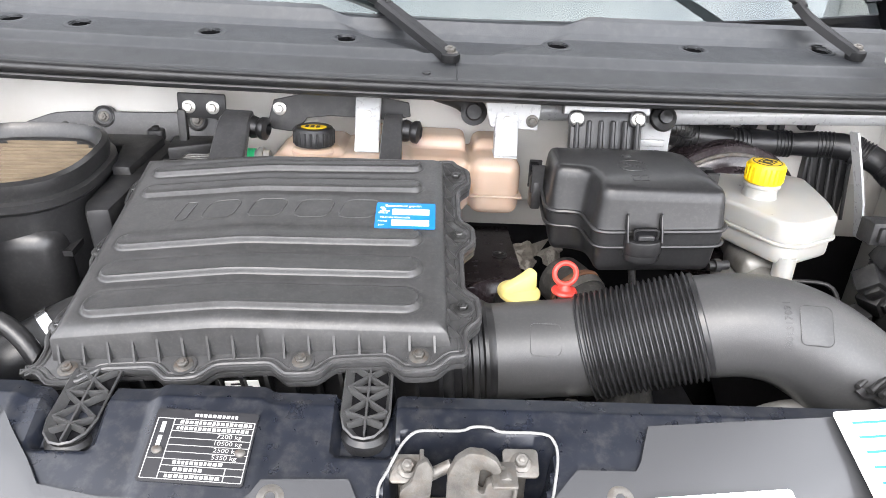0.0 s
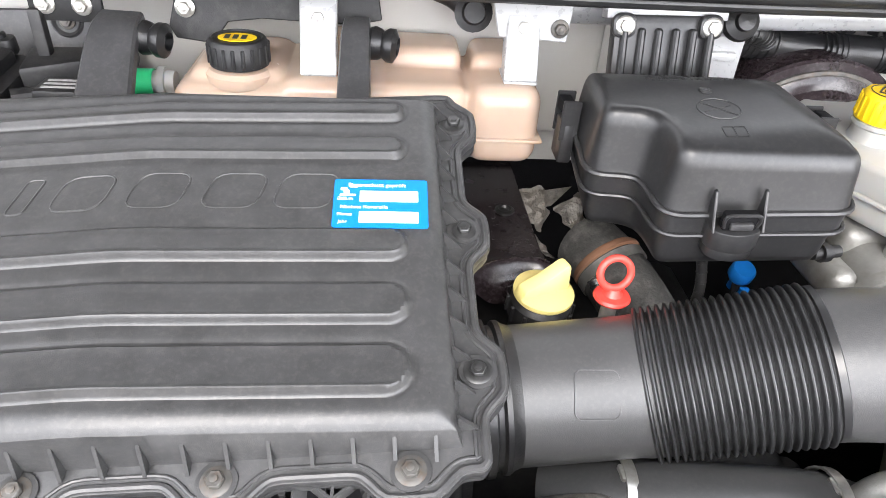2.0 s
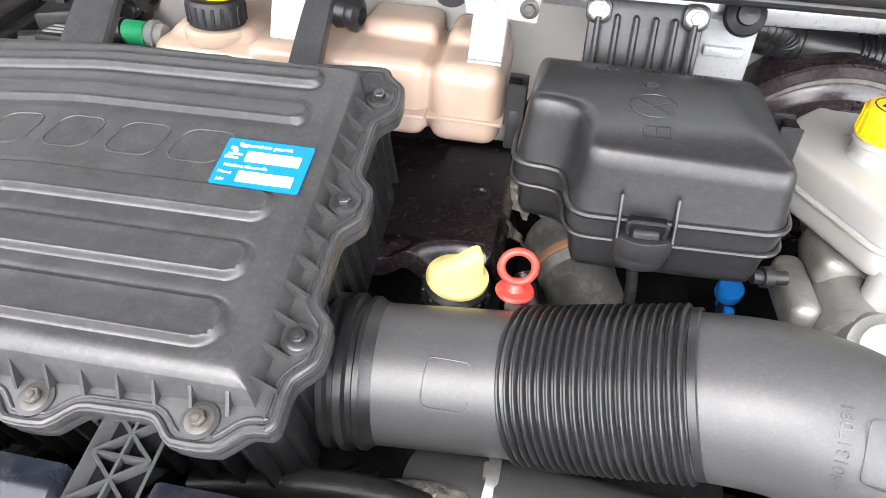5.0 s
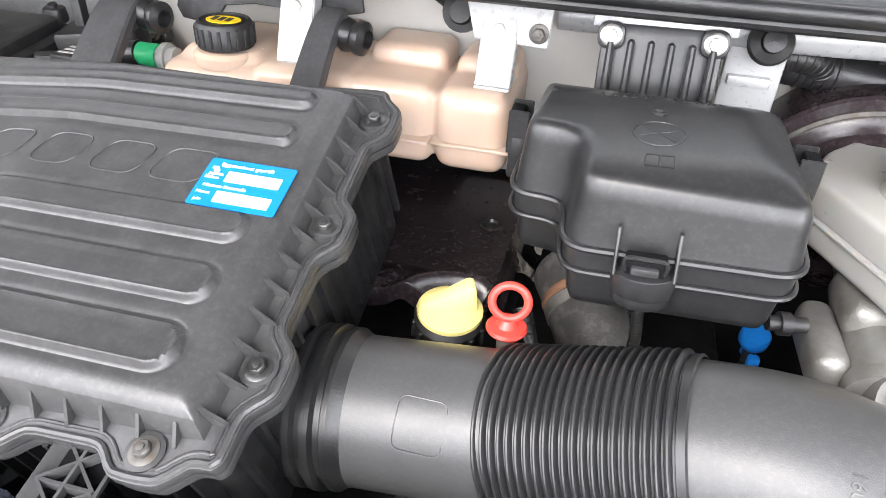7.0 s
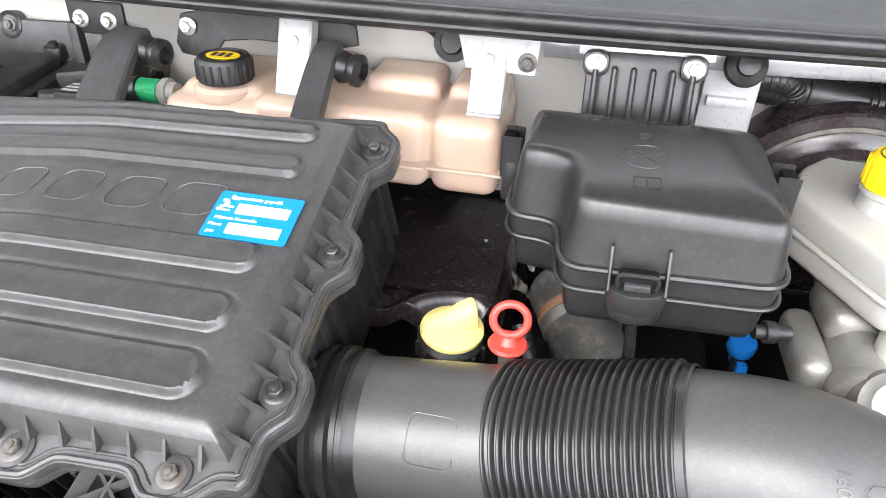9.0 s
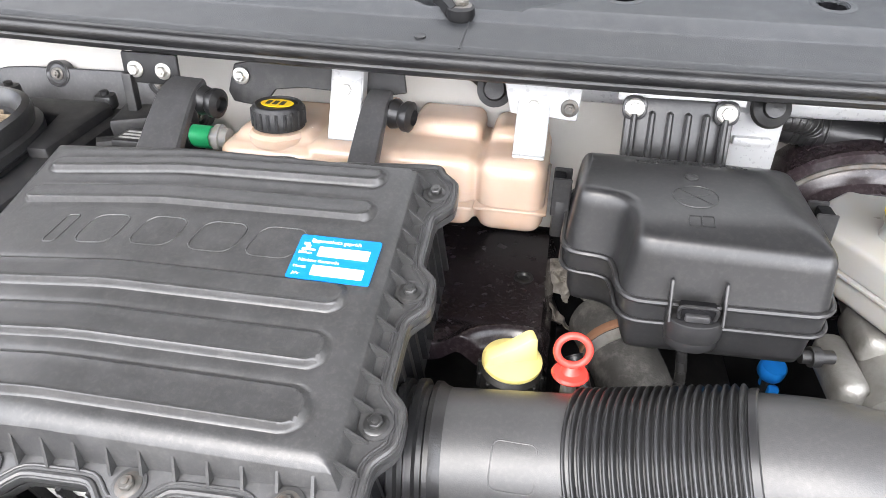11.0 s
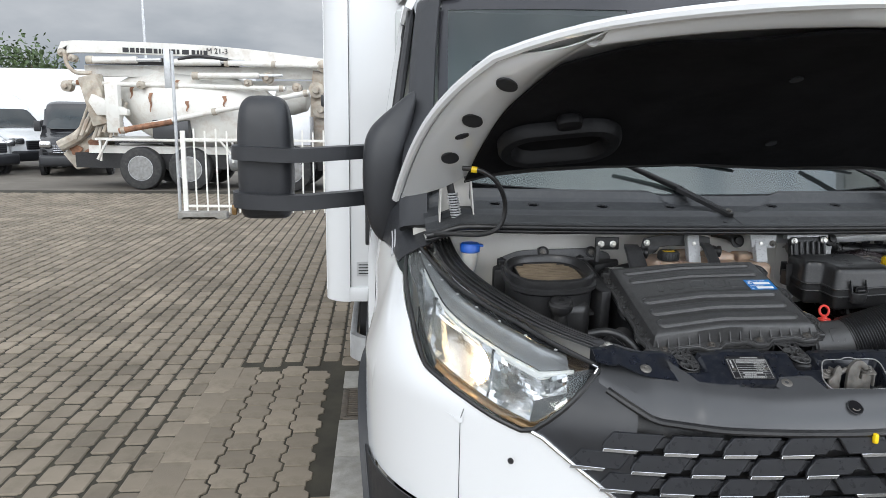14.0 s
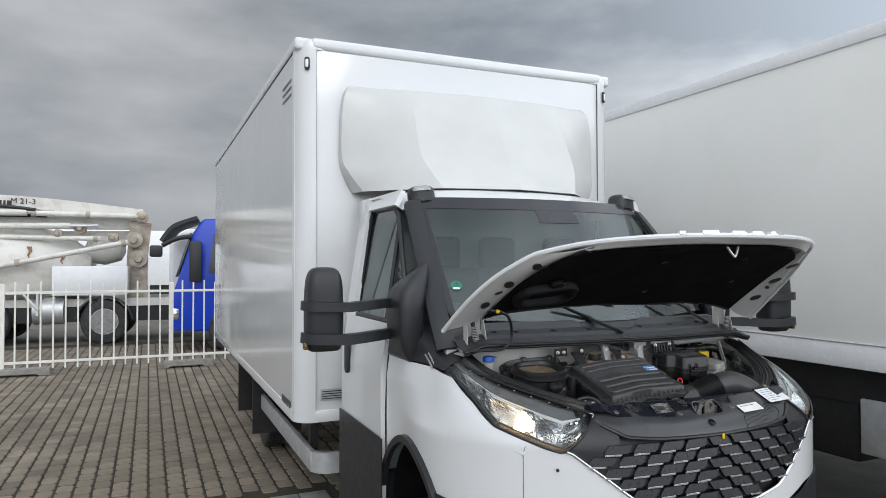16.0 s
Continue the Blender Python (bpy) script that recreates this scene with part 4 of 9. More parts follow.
# --- brake fluid reservoir, master cylinder and booster
def build_brakes():
    t = thing("brake_fluid_reservoir", (0.49, 1.1, 1.38), "milky white brake fluid reservoir with a yellow screw cap", "brake reservoir")
    o = [(0.430, 1.188), (0.492, 1.070), (0.522, 1.064), (0.588, 1.100), (0.606, 1.160), (0.620, 1.262), (0.575, 1.292), (0.490, 1.285), (0.452, 1.245)]
    R = Matrix.Translation((0.53, 1.17, 1.440)) @ pose(0, 0, 0, 2, 0, 0)
    o = filleted([(x - 0.53, y - 1.17) for x, y in o], 0.012, 4)
    bm = bmesh.new()
    prism(bm, inset(o, 0.001), -0.032, 0.0, R, 0.006, 3, 0.985)
    part("body", bm, M_RES, t, "", 60)
    bm = bmesh.new()
    prism(bm, inset(o, -0.002), -0.034, -0.030, R, 0.0015)
    part("weld_seam", bm, M_RES, t)
    bm = bmesh.new()
    prism(bm, inset(o, 0.004), -0.062, -0.033, R, 0.008, 3, 1.0)
    part("lower_body", bm, M_RES, t, "", 60)
    C = Matrix.Translation((0.507, 1.174, 1.434)) @ pose(0, 0, 0, 2, 0, 0)
    bm = bmesh.new()
    lathe(bm, [(0.030, -0.002), (0.025, 0.004), (0.0225, 0.012), (0.0225, 0.020), (0.025, 0.022), (0.025, 0.026), (0.022, 0.028)], C, 32)
    part("neck", bm, M_RES, t)
    bm = bmesh.new()
    lathe(bm, [(0.0225, 0.027), (0.0252, 0.028), (0.0252, 0.052), (0.0225, 0.056), (0.0, 0.056)], C, 40)
    cap = part("cap", bm, M_YELLOW, t, "ribbed yellow cap")
    for i in range(22):
        bm = bmesh.new()
        box(bm, (0.0247, -0.0014, 0.030), (0.0266, 0.0014, 0.052), C @ Matrix.Rotation(2 * math.pi * i / 22, 4, "Z"), 0.0006, 1)
        part("grip_rib", bm, M_YELLOW, cap)
    bm = bmesh.new()
    ring = [C @ Vector((0.019 * math.cos(a), 0.019 * math.sin(a), 0.0562)) for a in np.linspace(0, 2 * math.pi, 33)]
    tube(bm, ring, 0.0007, 5, 1)
    ring = [C @ Vector((0.006 * math.cos(a), 0.006 * math.sin(a), 0.0562)) for a in np.linspace(0, 2 * math.pi, 25)]
    tube(bm, ring, 0.0011, 5, 1)
    o = [(0.0, 0.0135), (0.0135, 0.0), (0.0, -0.0135), (-0.0135, 0.0)]
    tube(bm, [C @ Vector((x, y, 0.0562)) for x, y in o + o[:1]], 0.0011, 5, 1)
    part("cap_print", bm, M_INK, cap)
    for y in (0.02, 0.09):
        bm = bmesh.new()
        rod(bm, (0.515, 1.06 + y, 1.385), (0.515, 1.06 + y, 1.345), 0.014, 16)
        part("feed_neck", bm, M_RES, t)
    m = thing("master_cylinder", (0.51, 1.1, 1.3), "cast aluminium brake master cylinder under the reservoir", "master cylinder")
    bm = bmesh.new()
    lathe(bm, [(0.020, 0.0), (0.029, 0.002), (0.029, 0.016), (0.026, 0.018), (0.026, 0.09), (0.03, 0.092), (0.03, 0.13), (0.024, 0.135), (0.024, 0.24)], along((0.495, 1.045, 1.325), (0.515, 1.28, 1.36)), 28)
    box(bm, (0.47, 1.10, 1.335), (0.54, 1.17, 1.372), None, 0.014, 4)
    box(bm, (0.445, 1.06, 1.305), (0.475, 1.15, 1.345), None, 0.013, 4)
    lathe(bm, [(0.0, 0.016), (0.020, 0.016), (0.024, 0.012), (0.028, 0.010), (0.030, 0.0), (0.030, -0.03)], along((0.508, 1.035, 1.335), (0.50, 0.90, 1.45)), 30)
    part("casting", bm, M_ALU, m)
    bm = bmesh.new()
    tube(bm, [(0.54, 1.08, 1.32), (0.57, 1.05, 1.31), (0.575, 1.02, 1.33), (0.60, 1.04, 1.30), (0.62, 1.1, 1.2)], 0.0032, 8)
    part("brake_line", bm, M_DARKPL, m, "thin black brake pipe")
    bm = bmesh.new()
    tube(bm, [(0.53, 1.12, 1.33), (0.59, 1.09, 1.34), (0.60, 1.06, 1.31), (0.64, 1.08, 1.26), (0.66, 1.14, 1.15)], 0.0032, 8)
    part("brake_line", bm, M_DARKPL, m, "thin black brake pipe")
    bm = bmesh.new()
    tube(bm, [(0.47, 1.07, 1.30), (0.43, 1.06, 1.27), (0.40, 1.09, 1.22)], 0.0032, 8)
    part("brake_line", bm, M_DARKPL, m, "thin black brake pipe")
    b = thing("brake_booster", (0.52, 1.36, 1.3), "glossy black round brake booster drum", "brake booster")
    bm = bmesh.new()
    lathe(bm, [(0.02, -0.040), (0.045, -0.038), (0.050, -0.032), (0.072, -0.030), (0.078, -0.022), (0.088, -0.020), (0.094, -0.010), (0.106, -0.006), (0.112, 0.002), (0.122, 0.004), (0.124, 0.008), (0.122, 0.012), (0.114, 0.016), (0.116, 0.03), (0.116, 0.07), (0.10, 0.1)], along((0.515, 1.30, 1.362), (0.52, 1.5, 1.395)), 64)
    part("drum", bm, M_SHIELD, b)
    bm = bmesh.new()
    lathe(bm, [(0.109, 0.0005), (0.112, 0.003), (0.112, 0.006), (0.109, 0.006)], along((0.515, 1.296, 1.362), (0.52, 1.496, 1.395)), 64)
    part("crimp_ring", bm, M_RUSTY, b, "dull crimped ring")


build_brakes()

bm = bmesh.new()
rod(bm, (0.392, 1.04, 1.385), (0.42, 1.045, 1.385), 0.006, 12)
rod(bm, (0.400, 1.0415, 1.385), (0.408, 1.043, 1.385), 0.009, 14)
solid("sensor_plug", bm, M_DARKPL, "small black sensor plug beside the brake reservoir", "connector")

# --- oil filler cap, dipstick ring, charge pipe, heat shield, blue valve, foil scraps
def build_engine_bits():
    t = thing("oil_filler_cap", (0.148, 1.045, 1.28), "pale yellow oil filler cap on a black neck", "oil cap")
    bm = bmesh.new()
    A = Matrix.Translation((0.152, 1.040, 1.334)) @ pose(0, 0, 0, 6, 0, 22) @ Matrix.Diagonal((0.97, 0.97, 0.90, 1))
    lathe(bm, [(0.0, 0.0), (0.027, 0.0), (0.029, 0.003), (0.029, 0.007), (0.024, 0.010), (0.0, 0.011)], A, 36)
    prism(bm, [(-0.030, 0), (-0.026, 0.012), (-0.004, 0.022), (0.014, 0.034), (0.020, 0.033), (0.024, 0.0)], -0.0075, 0.0075,
          A @ Matrix(((1, 0, 0, 0), (0, 0, -1, 0), (0, 1, 0, 0.006), (0, 0, 0, 1))), 0.003, 2)
    part("grip_cap", bm, M_PALEYEL, t, "yellow cap with a raised grip wing")
    bm = bmesh.new()
    lathe(bm, [(0.026, -0.07), (0.026, -0.03), (0.030, -0.026), (0.030, -0.006), (0.026, -0.001), (0.0, -0.001)], A, 32)
    neck = part("neck", bm, M_DARKPL, t)
    for i in range(12):
        bm = bmesh.new()
        box(bm, (0.029, -0.002, -0.026), (0.033, 0.002, -0.006), A @ Matrix.Rotation(i * math.pi / 6, 4, "Z"), 0.0008, 1)
        part("grip_rib", bm, M_DARKPL, neck)
    t = thing("dipstick", (0.198, 1.0, 1.2), "red plastic dipstick pull ring", "dipstick")
    bm = bmesh.new()
    O = axes((0.204, 1.014, 1.379), (1, 0.1, 0), (0, 0.30, 1))
    ring = [O @ Vector((0.0140 * math.cos(a), 0.0135 * math.sin(a), 0)) for a in np.linspace(0, 2 * math.pi, 37)]
    tube(bm, ring, 0.0034, 12, 1)
    lathe(bm, [(0.007, -0.026), (0.0150, -0.0245), (0.0165, -0.022), (0.0150, -0.0195), (0.009, -0.0185), (0.005, -0.013)], Matrix.Translation((0.204, 1.010, 1.379)), 26)
    part("ring", bm, M_RED, t)
    bm = bmesh.new()
    rod(bm, (0.204, 1.010, 1.352), (0.206, 1.02, 1.20), 0.007, 12)
    part("tube", bm, M_ALU, t)
    t = thing("charge_air_hose", (0.26, 1.15, 1.2), "worn grey-black turbo hose with a metal clamp", "hose")
    bm = bmesh.new()
    tube(bm, [(0.245, 1.215, 1.275), (0.262, 1.175, 1.272), (0.285, 1.125, 1.252), (0.308, 1.075, 1.215), (0.318, 1.03, 1.16)], 0.039, 28)
    part("hose", bm, M_DUSTY, t)
    bm = bmesh.new()
    P = along((0.266, 1.168, 1.270), (0.288, 1.120, 1.250))
    lathe(bm, [(0.0395, -0.006), (0.0412, -0.006), (0.0412, 0.006), (0.0395, 0.006)], P, 36, False)
    box(bm, (0.040, -0.006, -0.005), (0.056, 0.006, 0.005), P @ Matrix.Rotation(radians(-20), 4, "Z"), 0.002)
    part("clamp", bm, M_ZINC, t, "worm-drive clamp")
    bm = bmesh.new()
    lathe(bm, [(0.0392, -0.018), (0.042, -0.014), (0.042, -0.010), (0.0392, -0.008)], P, 36, False)
    part("copper_band", bm, M_RUST, t, "brownish band")
    # heat shield / engine cover behind the filter box
    def shield(a, b):
        x = -0.07 + 0.258 * a
        y0 = 1.088 + 0.006 * step(x, 0.05, 0.085)
        if abs(x - 0.154) < 0.048:
            y0 = max(y0, 1.046 + math.sqrt(max(0, 0.054 ** 2 - (x - 0.154) ** 2)))
        y0 += 0.035 * step(x, 0.165, 0.188)
        f = b ** 1.7
        y = y0 + (1.40 - y0) * f
        z = 1.302 - 0.010 * f
        d = math.hypot(x - 0.150, y - 1.050)
        z += 0.012 * math.exp(-((d - 0.072) / 0.010) ** 2) * step(y, 1.07, 1.09) - 0.004 * step(0.064 - d, 0.0, 0.01)
        z += 0.006 * math.exp(-((y - y0 - 0.024) / 0.020) ** 2)
        z -= 0.020 * step(0.05 - b, 0.0, 0.05) + 0.030 * step(a, 0.955, 1.0)
        return (x, y, z)
    bm = bmesh.new()
    sheet(bm, shield, 90, 90, 0.003)
    cov = thing("engine_cover", (0.06, 1.25, 1.28), "glossy dark engine cover with dust and a moulded recess", "engine cover")
    part("shell", bm, M_SHIELD, cov, "", 60)
    for x, y in ((0.150, 1.25), (-0.02, 1.28)):
        bm = bmesh.new()
        lathe(bm, [(0.012, 0.0), (0.012, 0.003), (0.008, 0.004), (0.006, 0.001), (0.0, 0.001)], Matrix.Translation((x, y, 1.2965)), 20)
        part("grommet", bm, M_RUBBER, cov)
    t = thing("blue_valve", (0.441, 1.2, 1.2), "bright blue plastic valve cap low in the engine bay", "valve cap")
    bm = bmesh.new()
    lathe(bm, [(0.0, 0.010), (0.013, 0.010), (0.0150, 0.007), (0.0150, -0.005), (0.012, -0.010), (0.007, -0.012), (0.006, -0.03)], Matrix.Translation((0.441, 1.2, 1.247)) @ pose(0, 0, 0, 20, 0, 0), 24)
    box(bm, (0.437, 1.18, 1.21), (0.449, 1.19, 1.235), None, 0.003)
    part("cap", bm, M_BLUE, t)
    bm = bmesh.new()
    rod(bm, (0.441, 1.2, 1.24), (0.442, 1.19, 1.15), 0.007, 10)
    part("stem", bm, M_DARKPL, t)
    for k, (x, y, z, s) in enumerate(((0.195, 1.305, 1.27, 0.030), (0.235, 1.245, 1.285, 0.036), (0.262, 1.285, 1.49, 0.022), (0.19, 1.24, 1.25, 0.026))):
        bm = bmesh.new()
        def scrap(a, b):
            p = Vector((a - 0.5, b - 0.5, 0.5 * math.sin(a * 3) * b)) * 1.5 * s
            q = noise.noise_vector(Vector((a * 3 + k * 5, b * 3, k))) * s * 0.35
            return Vector((x, y, z)) + pose(0, 0, 0, 35, 20, 40 * k) @ p + q
        sheet(bm, scrap, 12, 12, 0.0012)
        solid("foil_wrap", bm, M_FOIL, "crumpled grey heat foil wrapped round a pipe", "foil", "foil scraps", smooth=20)


build_engine_bits()

# --- ribbed control unit under the cowl
def build_ecu():
    t = thing("control_unit", (0.29, 1.25, 1.44), "black ribbed plastic control unit cover held by two bolts", "control unit")
    bm = bmesh.new()
    E = axes((0.2895, 1.226, 1.476), (1, -0.03, 0.03), (0, 0.22, 1))
    box(bm, (-0.053, -0.055, -0.02), (0.053, 0.064, 0.0), E, 0.004)
    cover = part("cover", bm, M_FUSE, t)
    for i in range(6):
        x = -0.044 + i * 0.0176
        bm = bmesh.new()
        prism(bm, [(x - 0.004, -0.055), (x + 0.004, -0.055), (x + 0.003, 0.05), (x - 0.003, 0.05)], -0.001, 0.010, E, 0.002, 1)
        part("rib", bm, M_FUSE, cover)
    for x in (-0.0445, 0.0445):
        bm = bmesh.new()
        prism(bm, rounded(0.024, 0.024, 0.008, 3, x, 0.052), -0.004, 0.006, E, 0.002)
        part("lug", bm, M_FUSE, cover)
    for x in (-0.0445, 0.0445):
        bm = bmesh.new()
        hex_bolt(bm, E @ Matrix.Translation((x, 0.052, 0.006)), 0.0065, 0.006, 1.5)
        part("bolt", bm, M_ZINC, t)
    bm = bmesh.new()
    box(bm, (-0.062, 0.058, -0.024), (0.063, 0.075, -0.001), E, 0.002)
    part("bracket", bm, M_BRACKET, t)


build_ecu()

# --- cabin air intake box on the left, open, with its pleated filter
def build_duct():
    t = thing("cabin_air_box", (-0.52, 1.12, 1.2), "open black cabin air box with a tan pleated filter", "air box")
    D = axes((-0.515, 1.117, 1.467), (1, 0.03, 0.02), (-0.02, 1, 0.12)) @ Matrix.Diagonal((0.945, 1, 1, 1))
    def oval(w, h, z, n=40, p=2.8):
        o = []
        for i in range(n):
            a = 2 * math.pi * i / n
            o.append((w * math.copysign(abs(math.cos(a)) ** (2 / p), math.cos(a)), h * math.copysign(abs(math.sin(a)) ** (2 / p), math.sin(a)), z))
        return o
    bm = bmesh.new()
    rings = [oval(0.104, 0.098, -0.30), oval(0.112, 0.106, -0.16), oval(0.116, 0.108, -0.03), oval(0.126, 0.118, -0.022), oval(0.126, 0.118, -0.012), oval(0.118, 0.110, -0.010),
             oval(0.120, 0.112, 0.0), oval(0.119, 0.111, 0.010), oval(0.112, 0.104, 0.013), oval(0.106, 0.098, 0.006), oval(0.103, 0.095, -0.006), oval(0.099, 0.091, -0.008), oval(0.098, 0.090, -0.022), oval(0.094, 0.086, -0.024), oval(0.094, 0.086, -0.085)]
    loft(bm, rings, True, False, D)
    box(bm, (-0.02, -0.112, -0.30), (0.095, -0.05, -0.05), D, 0.028, 4)
    body = part("duct_body", bm, M_FUSE, t)
    bm = bmesh.new()
    F = D @ pose(0, 0, 0.014, 5, 0, 0)
    # bed coloured dark to give the shade between the tan paper pleats
    prism(bm, [(max(-0.080, x), y) for x, y, _ in oval(0.092, 0.084, 0)], -0.066, -0.056, F)
    bed = part("pleated_filter", bm, M_DASH, t, "tan pleated paper filter")
    for i in range(17):
        y = -0.0865 + i * 0.0105
        half = 0.097 * max(0.05, 1 - (abs(y + 0.0025) / 0.092) ** 2.8) ** (1 / 2.8)
        bm = bmesh.new()
        prism(bm, [(y, -0.058), (y + 0.0050, -0.058), (y + 0.0036, -0.030), (y + 0.0014, -0.030)], -min(0.082, half), half, F @ Matrix(((0, 0, 1, 0), (1, 0, 0, 0), (0, 1, 0, 0), (0, 0, 0, 1))))
        part("pleat", bm, M_PAPERFILTER, bed, smooth=0)
    bm = bmesh.new()
    box(bm, (-0.086, -0.060, -0.070), (-0.080, 0.062, -0.024), F, 0.002)
    part("filter_frame", bm, M_DARKPL, t)
    bm = bmesh.new()
    box(bm, (-0.10, -0.095, -0.090), (0.105, 0.095, -0.082), D)
    part("duct_floor", bm, M_DARKPL, t)
    bm = bmesh.new()
    K = D @ Matrix.Translation((-0.004, -0.136, -0.030))
    lathe(bm, [(0.018, -0.09), (0.020, -0.034), (0.030, -0.022), (0.0325, -0.014), (0.0325, -0.008), (0.029, -0.005), (0.028, 0.001), (0.024, 0.004), (0.014, 0.004), (0.011, 0.004), (0.010, -0.020), (0.0, -0.020)], K, 28)
    box(bm, (-0.012, 0.0, -0.03), (0.012, 0.04, -0.004), K, 0.004)
    part("mount_boss", bm, M_RUBBER, t, "round rubber-lined boss")
    # outer shell behind, with lugs
    bm = bmesh.new()
    prism(bm, [(-0.13, 0.112), (0.105, 0.112), (0.118, 0.06), (0.118, -0.06), (0.128, -0.085), (0.158, -0.080), (0.178, 0.13), (0.165, 0.155), (-0.12, 0.155), (-0.13, 0.14)], -0.24, -0.030, D, 0.008)
    prism(bm, [(0.110, 0.100), (0.124, 0.02), (0.150, 0.02), (0.162, 0.135), (0.145, 0.145), (-0.11, 0.145), (-0.11, 0.114)], -0.06, -0.018, D, 0.004)
    prism(bm, [(0.175, 0.10), (0.262, 0.13), (0.268, 0.155), (0.17, 0.155)], -0.22, -0.022, D, 0.006)
    for x, y in ((-0.10, 0.15), (0.0, 0.16), (0.145, 0.15)):
        prism(bm, rounded(0.026, 0.020, 0.008, 4, x, y), -0.03, -0.012, D, 0.003)
        lathe(bm, [(0.0055, -0.012), (0.0055, -0.008), (0.003, -0.007)], D @ Matrix.Translation((x, y, 0)), 12)
    part("housing", bm, M_DARKPL, t)


build_duct()

t = thing("bulkhead_cover", (-0.45, 1.345, 1.45), "dark plastic bulkhead cover with round bolted lugs", "cover")
W = axes((-0.45, 1.322, 1.442), (1, 0, 0), (0, 0.25, 1))
bm = bmesh.new()
prism(bm, eased([(-0.17, -0.06), (0.17, -0.06), (0.175, 0.03), (0.12, 0.048), (-0.10, 0.042), (-0.16, 0.02)], 2, 0.12), 0.0, 0.012, W, 0.0015, 1)
cover = part("shell", bm, M_PLASTIC, t)
for x, y in ((-0.03, 0.036), (0.115, 0.036), (0.165, 0.0)):
    bm = bmesh.new()
    lathe(bm, [(0.0175, 0.0), (0.0170, 0.013), (0.015, 0.0145), (0.012, 0.012), (0.008, 0.012)], W @ Matrix.Translation((x, y, 0)), 22)
    part("lug", bm, M_PLASTIC, cover)
    bm = bmesh.new()
    hex_bolt(bm, W @ Matrix.Translation((x, y, 0.012)), 0.006, 0.005, 1.4)
    part("bolt", bm, M_LATCH, t)

# --- washer fluid bottle neck
t = thing("washer_bottle", (-0.713, 1.25, 1.2), "translucent washer bottle neck with a blue cap", "washer bottle")
bm = bmesh.new()
tube(bm, [(-0.70, 1.23, 1.18), (-0.706, 1.24, 1.30), (-0.713, 1.25, 1.40), (-0.707, 1.25, 1.497)], lambda k: 0.019 + 0.005 * step(k, 0.80, 0.84), 22, 8)
part("neck", bm, M_RES, t)
bm = bmesh.new()
lathe(bm, [(0.024, 0), (0.028, 0.003), (0.028, 0.02), (0.024, 0.026), (0.0, 0.027)], Matrix.Translation((-0.707, 1.25, 1.494)), 28)
box(bm, (-0.684, 1.24, 1.510), (-0.670, 1.26, 1.516), None, 0.002)
part("cap", bm, M_WASHBLUE, t, "blue snap cap")

# --- hose and clips between air box and filter housing
t = thing("breather_hose", (-0.43, 0.92, 1.2), "black breather hose with bright spring clamps", "hose")
bm = bmesh.new()
tube(bm, [(-0.352, 0.955, 1.33), (-0.39, 0.93, 1.315), (-0.43, 0.90, 1.29), (-0.45, 0.875, 1.23), (-0.45, 0.86, 1.12)], 0.034, 24)
part("hose", bm, M_RUBBER, t)
for a, b in (((-0.385, 0.933, 1.317), (-0.43, 0.90, 1.29)), ((-0.445, 0.88, 1.25), (-0.45, 0.865, 1.18))):
    bm = bmesh.new()
    lathe(bm, [(0.0345, -0.006), (0.0362, -0.006), (0.0362, 0.006), (0.0345, 0.006)], along(a, b), 32, False)
    part("spring_clamp", bm, M_CHROME, t)
bm = bmesh.new()
tube(bm, [(-0.47, 0.89, 1.365), (-0.43, 0.875, 1.375), (-0.39, 0.865, 1.36), (-0.36, 0.85, 1.32), (-0.35, 0.84, 1.25)], 0.010, 12)
solid("thin_hose", bm, M_RUBBER, "thin black corrugated hose", "hose")

# --- bracket with sensor at the left of the tank, small plugs
t = thing("sensor_bracket", (-0.31, 1.26, 1.4), "black steel bracket with two bright bolts", "bracket")
bm = bmesh.new()
box(bm, (-0.343, 1.260, 1.497), (-0.272, 1.266, 1.534), None, 0.003)
box(bm, (-0.343, 1.253, 1.40), (-0.330, 1.266, 1.51), None, 0.003)
part("plate", bm, M_DARKPL, t)
for x in (-0.326, -0.291):
    bm = bmesh.new()
    hex_bolt(bm, along((x, 1.260, 1.514), (x, 0.7, 1.55)), 0.0065, 0.006, 1.5)
    part("bolt", bm, M_ZINC, t)
t = thing("map_sensor", (-0.29, 1.2, 1.43), "small black sensor with a dark label", "sensor")
bm = bmesh.new()
box(bm, (-0.325, 1.185, 1.435), (-0.27, 1.225, 1.455), pose(0, 0, 0, 0, 0, 0), 0.004)
rod(bm, (-0.325, 1.2, 1.445), (-0.345, 1.19, 1.445), 0.008)
part("body", bm, M_DARKPL, t)
bm = bmesh.new()
for i in range(3):
    box(bm, (-0.318, 1.192 + i * 0.009, 1.4552), (-0.285 + 0.004 * i, 1.196 + i * 0.009, 1.4556))
part("print", bm, M_PRINT, t)

# --- wiring loom on the right
def loom(pts, r, label):
    t = thing("wiring_loom", pts[0], label, "wiring loom", "looms on the bulkhead")
    bm = bmesh.new()
    tube(bm, pts, r, 14)
    part("conduit", bm, M_RUBBER, t)
    bm = bmesh.new()
    line = spline(pts, 16)
    for a, b in zip(line[::3], line[1::3]):
        lathe(bm, [(r * 1.0, -r * 0.12), (r * 1.08, -r * 0.06), (r * 1.08, r * 0.06), (r * 1.0, r * 0.12)], along(a, b), 14, False)
    part("ribs", bm, M_RUBBER, t)
    return t


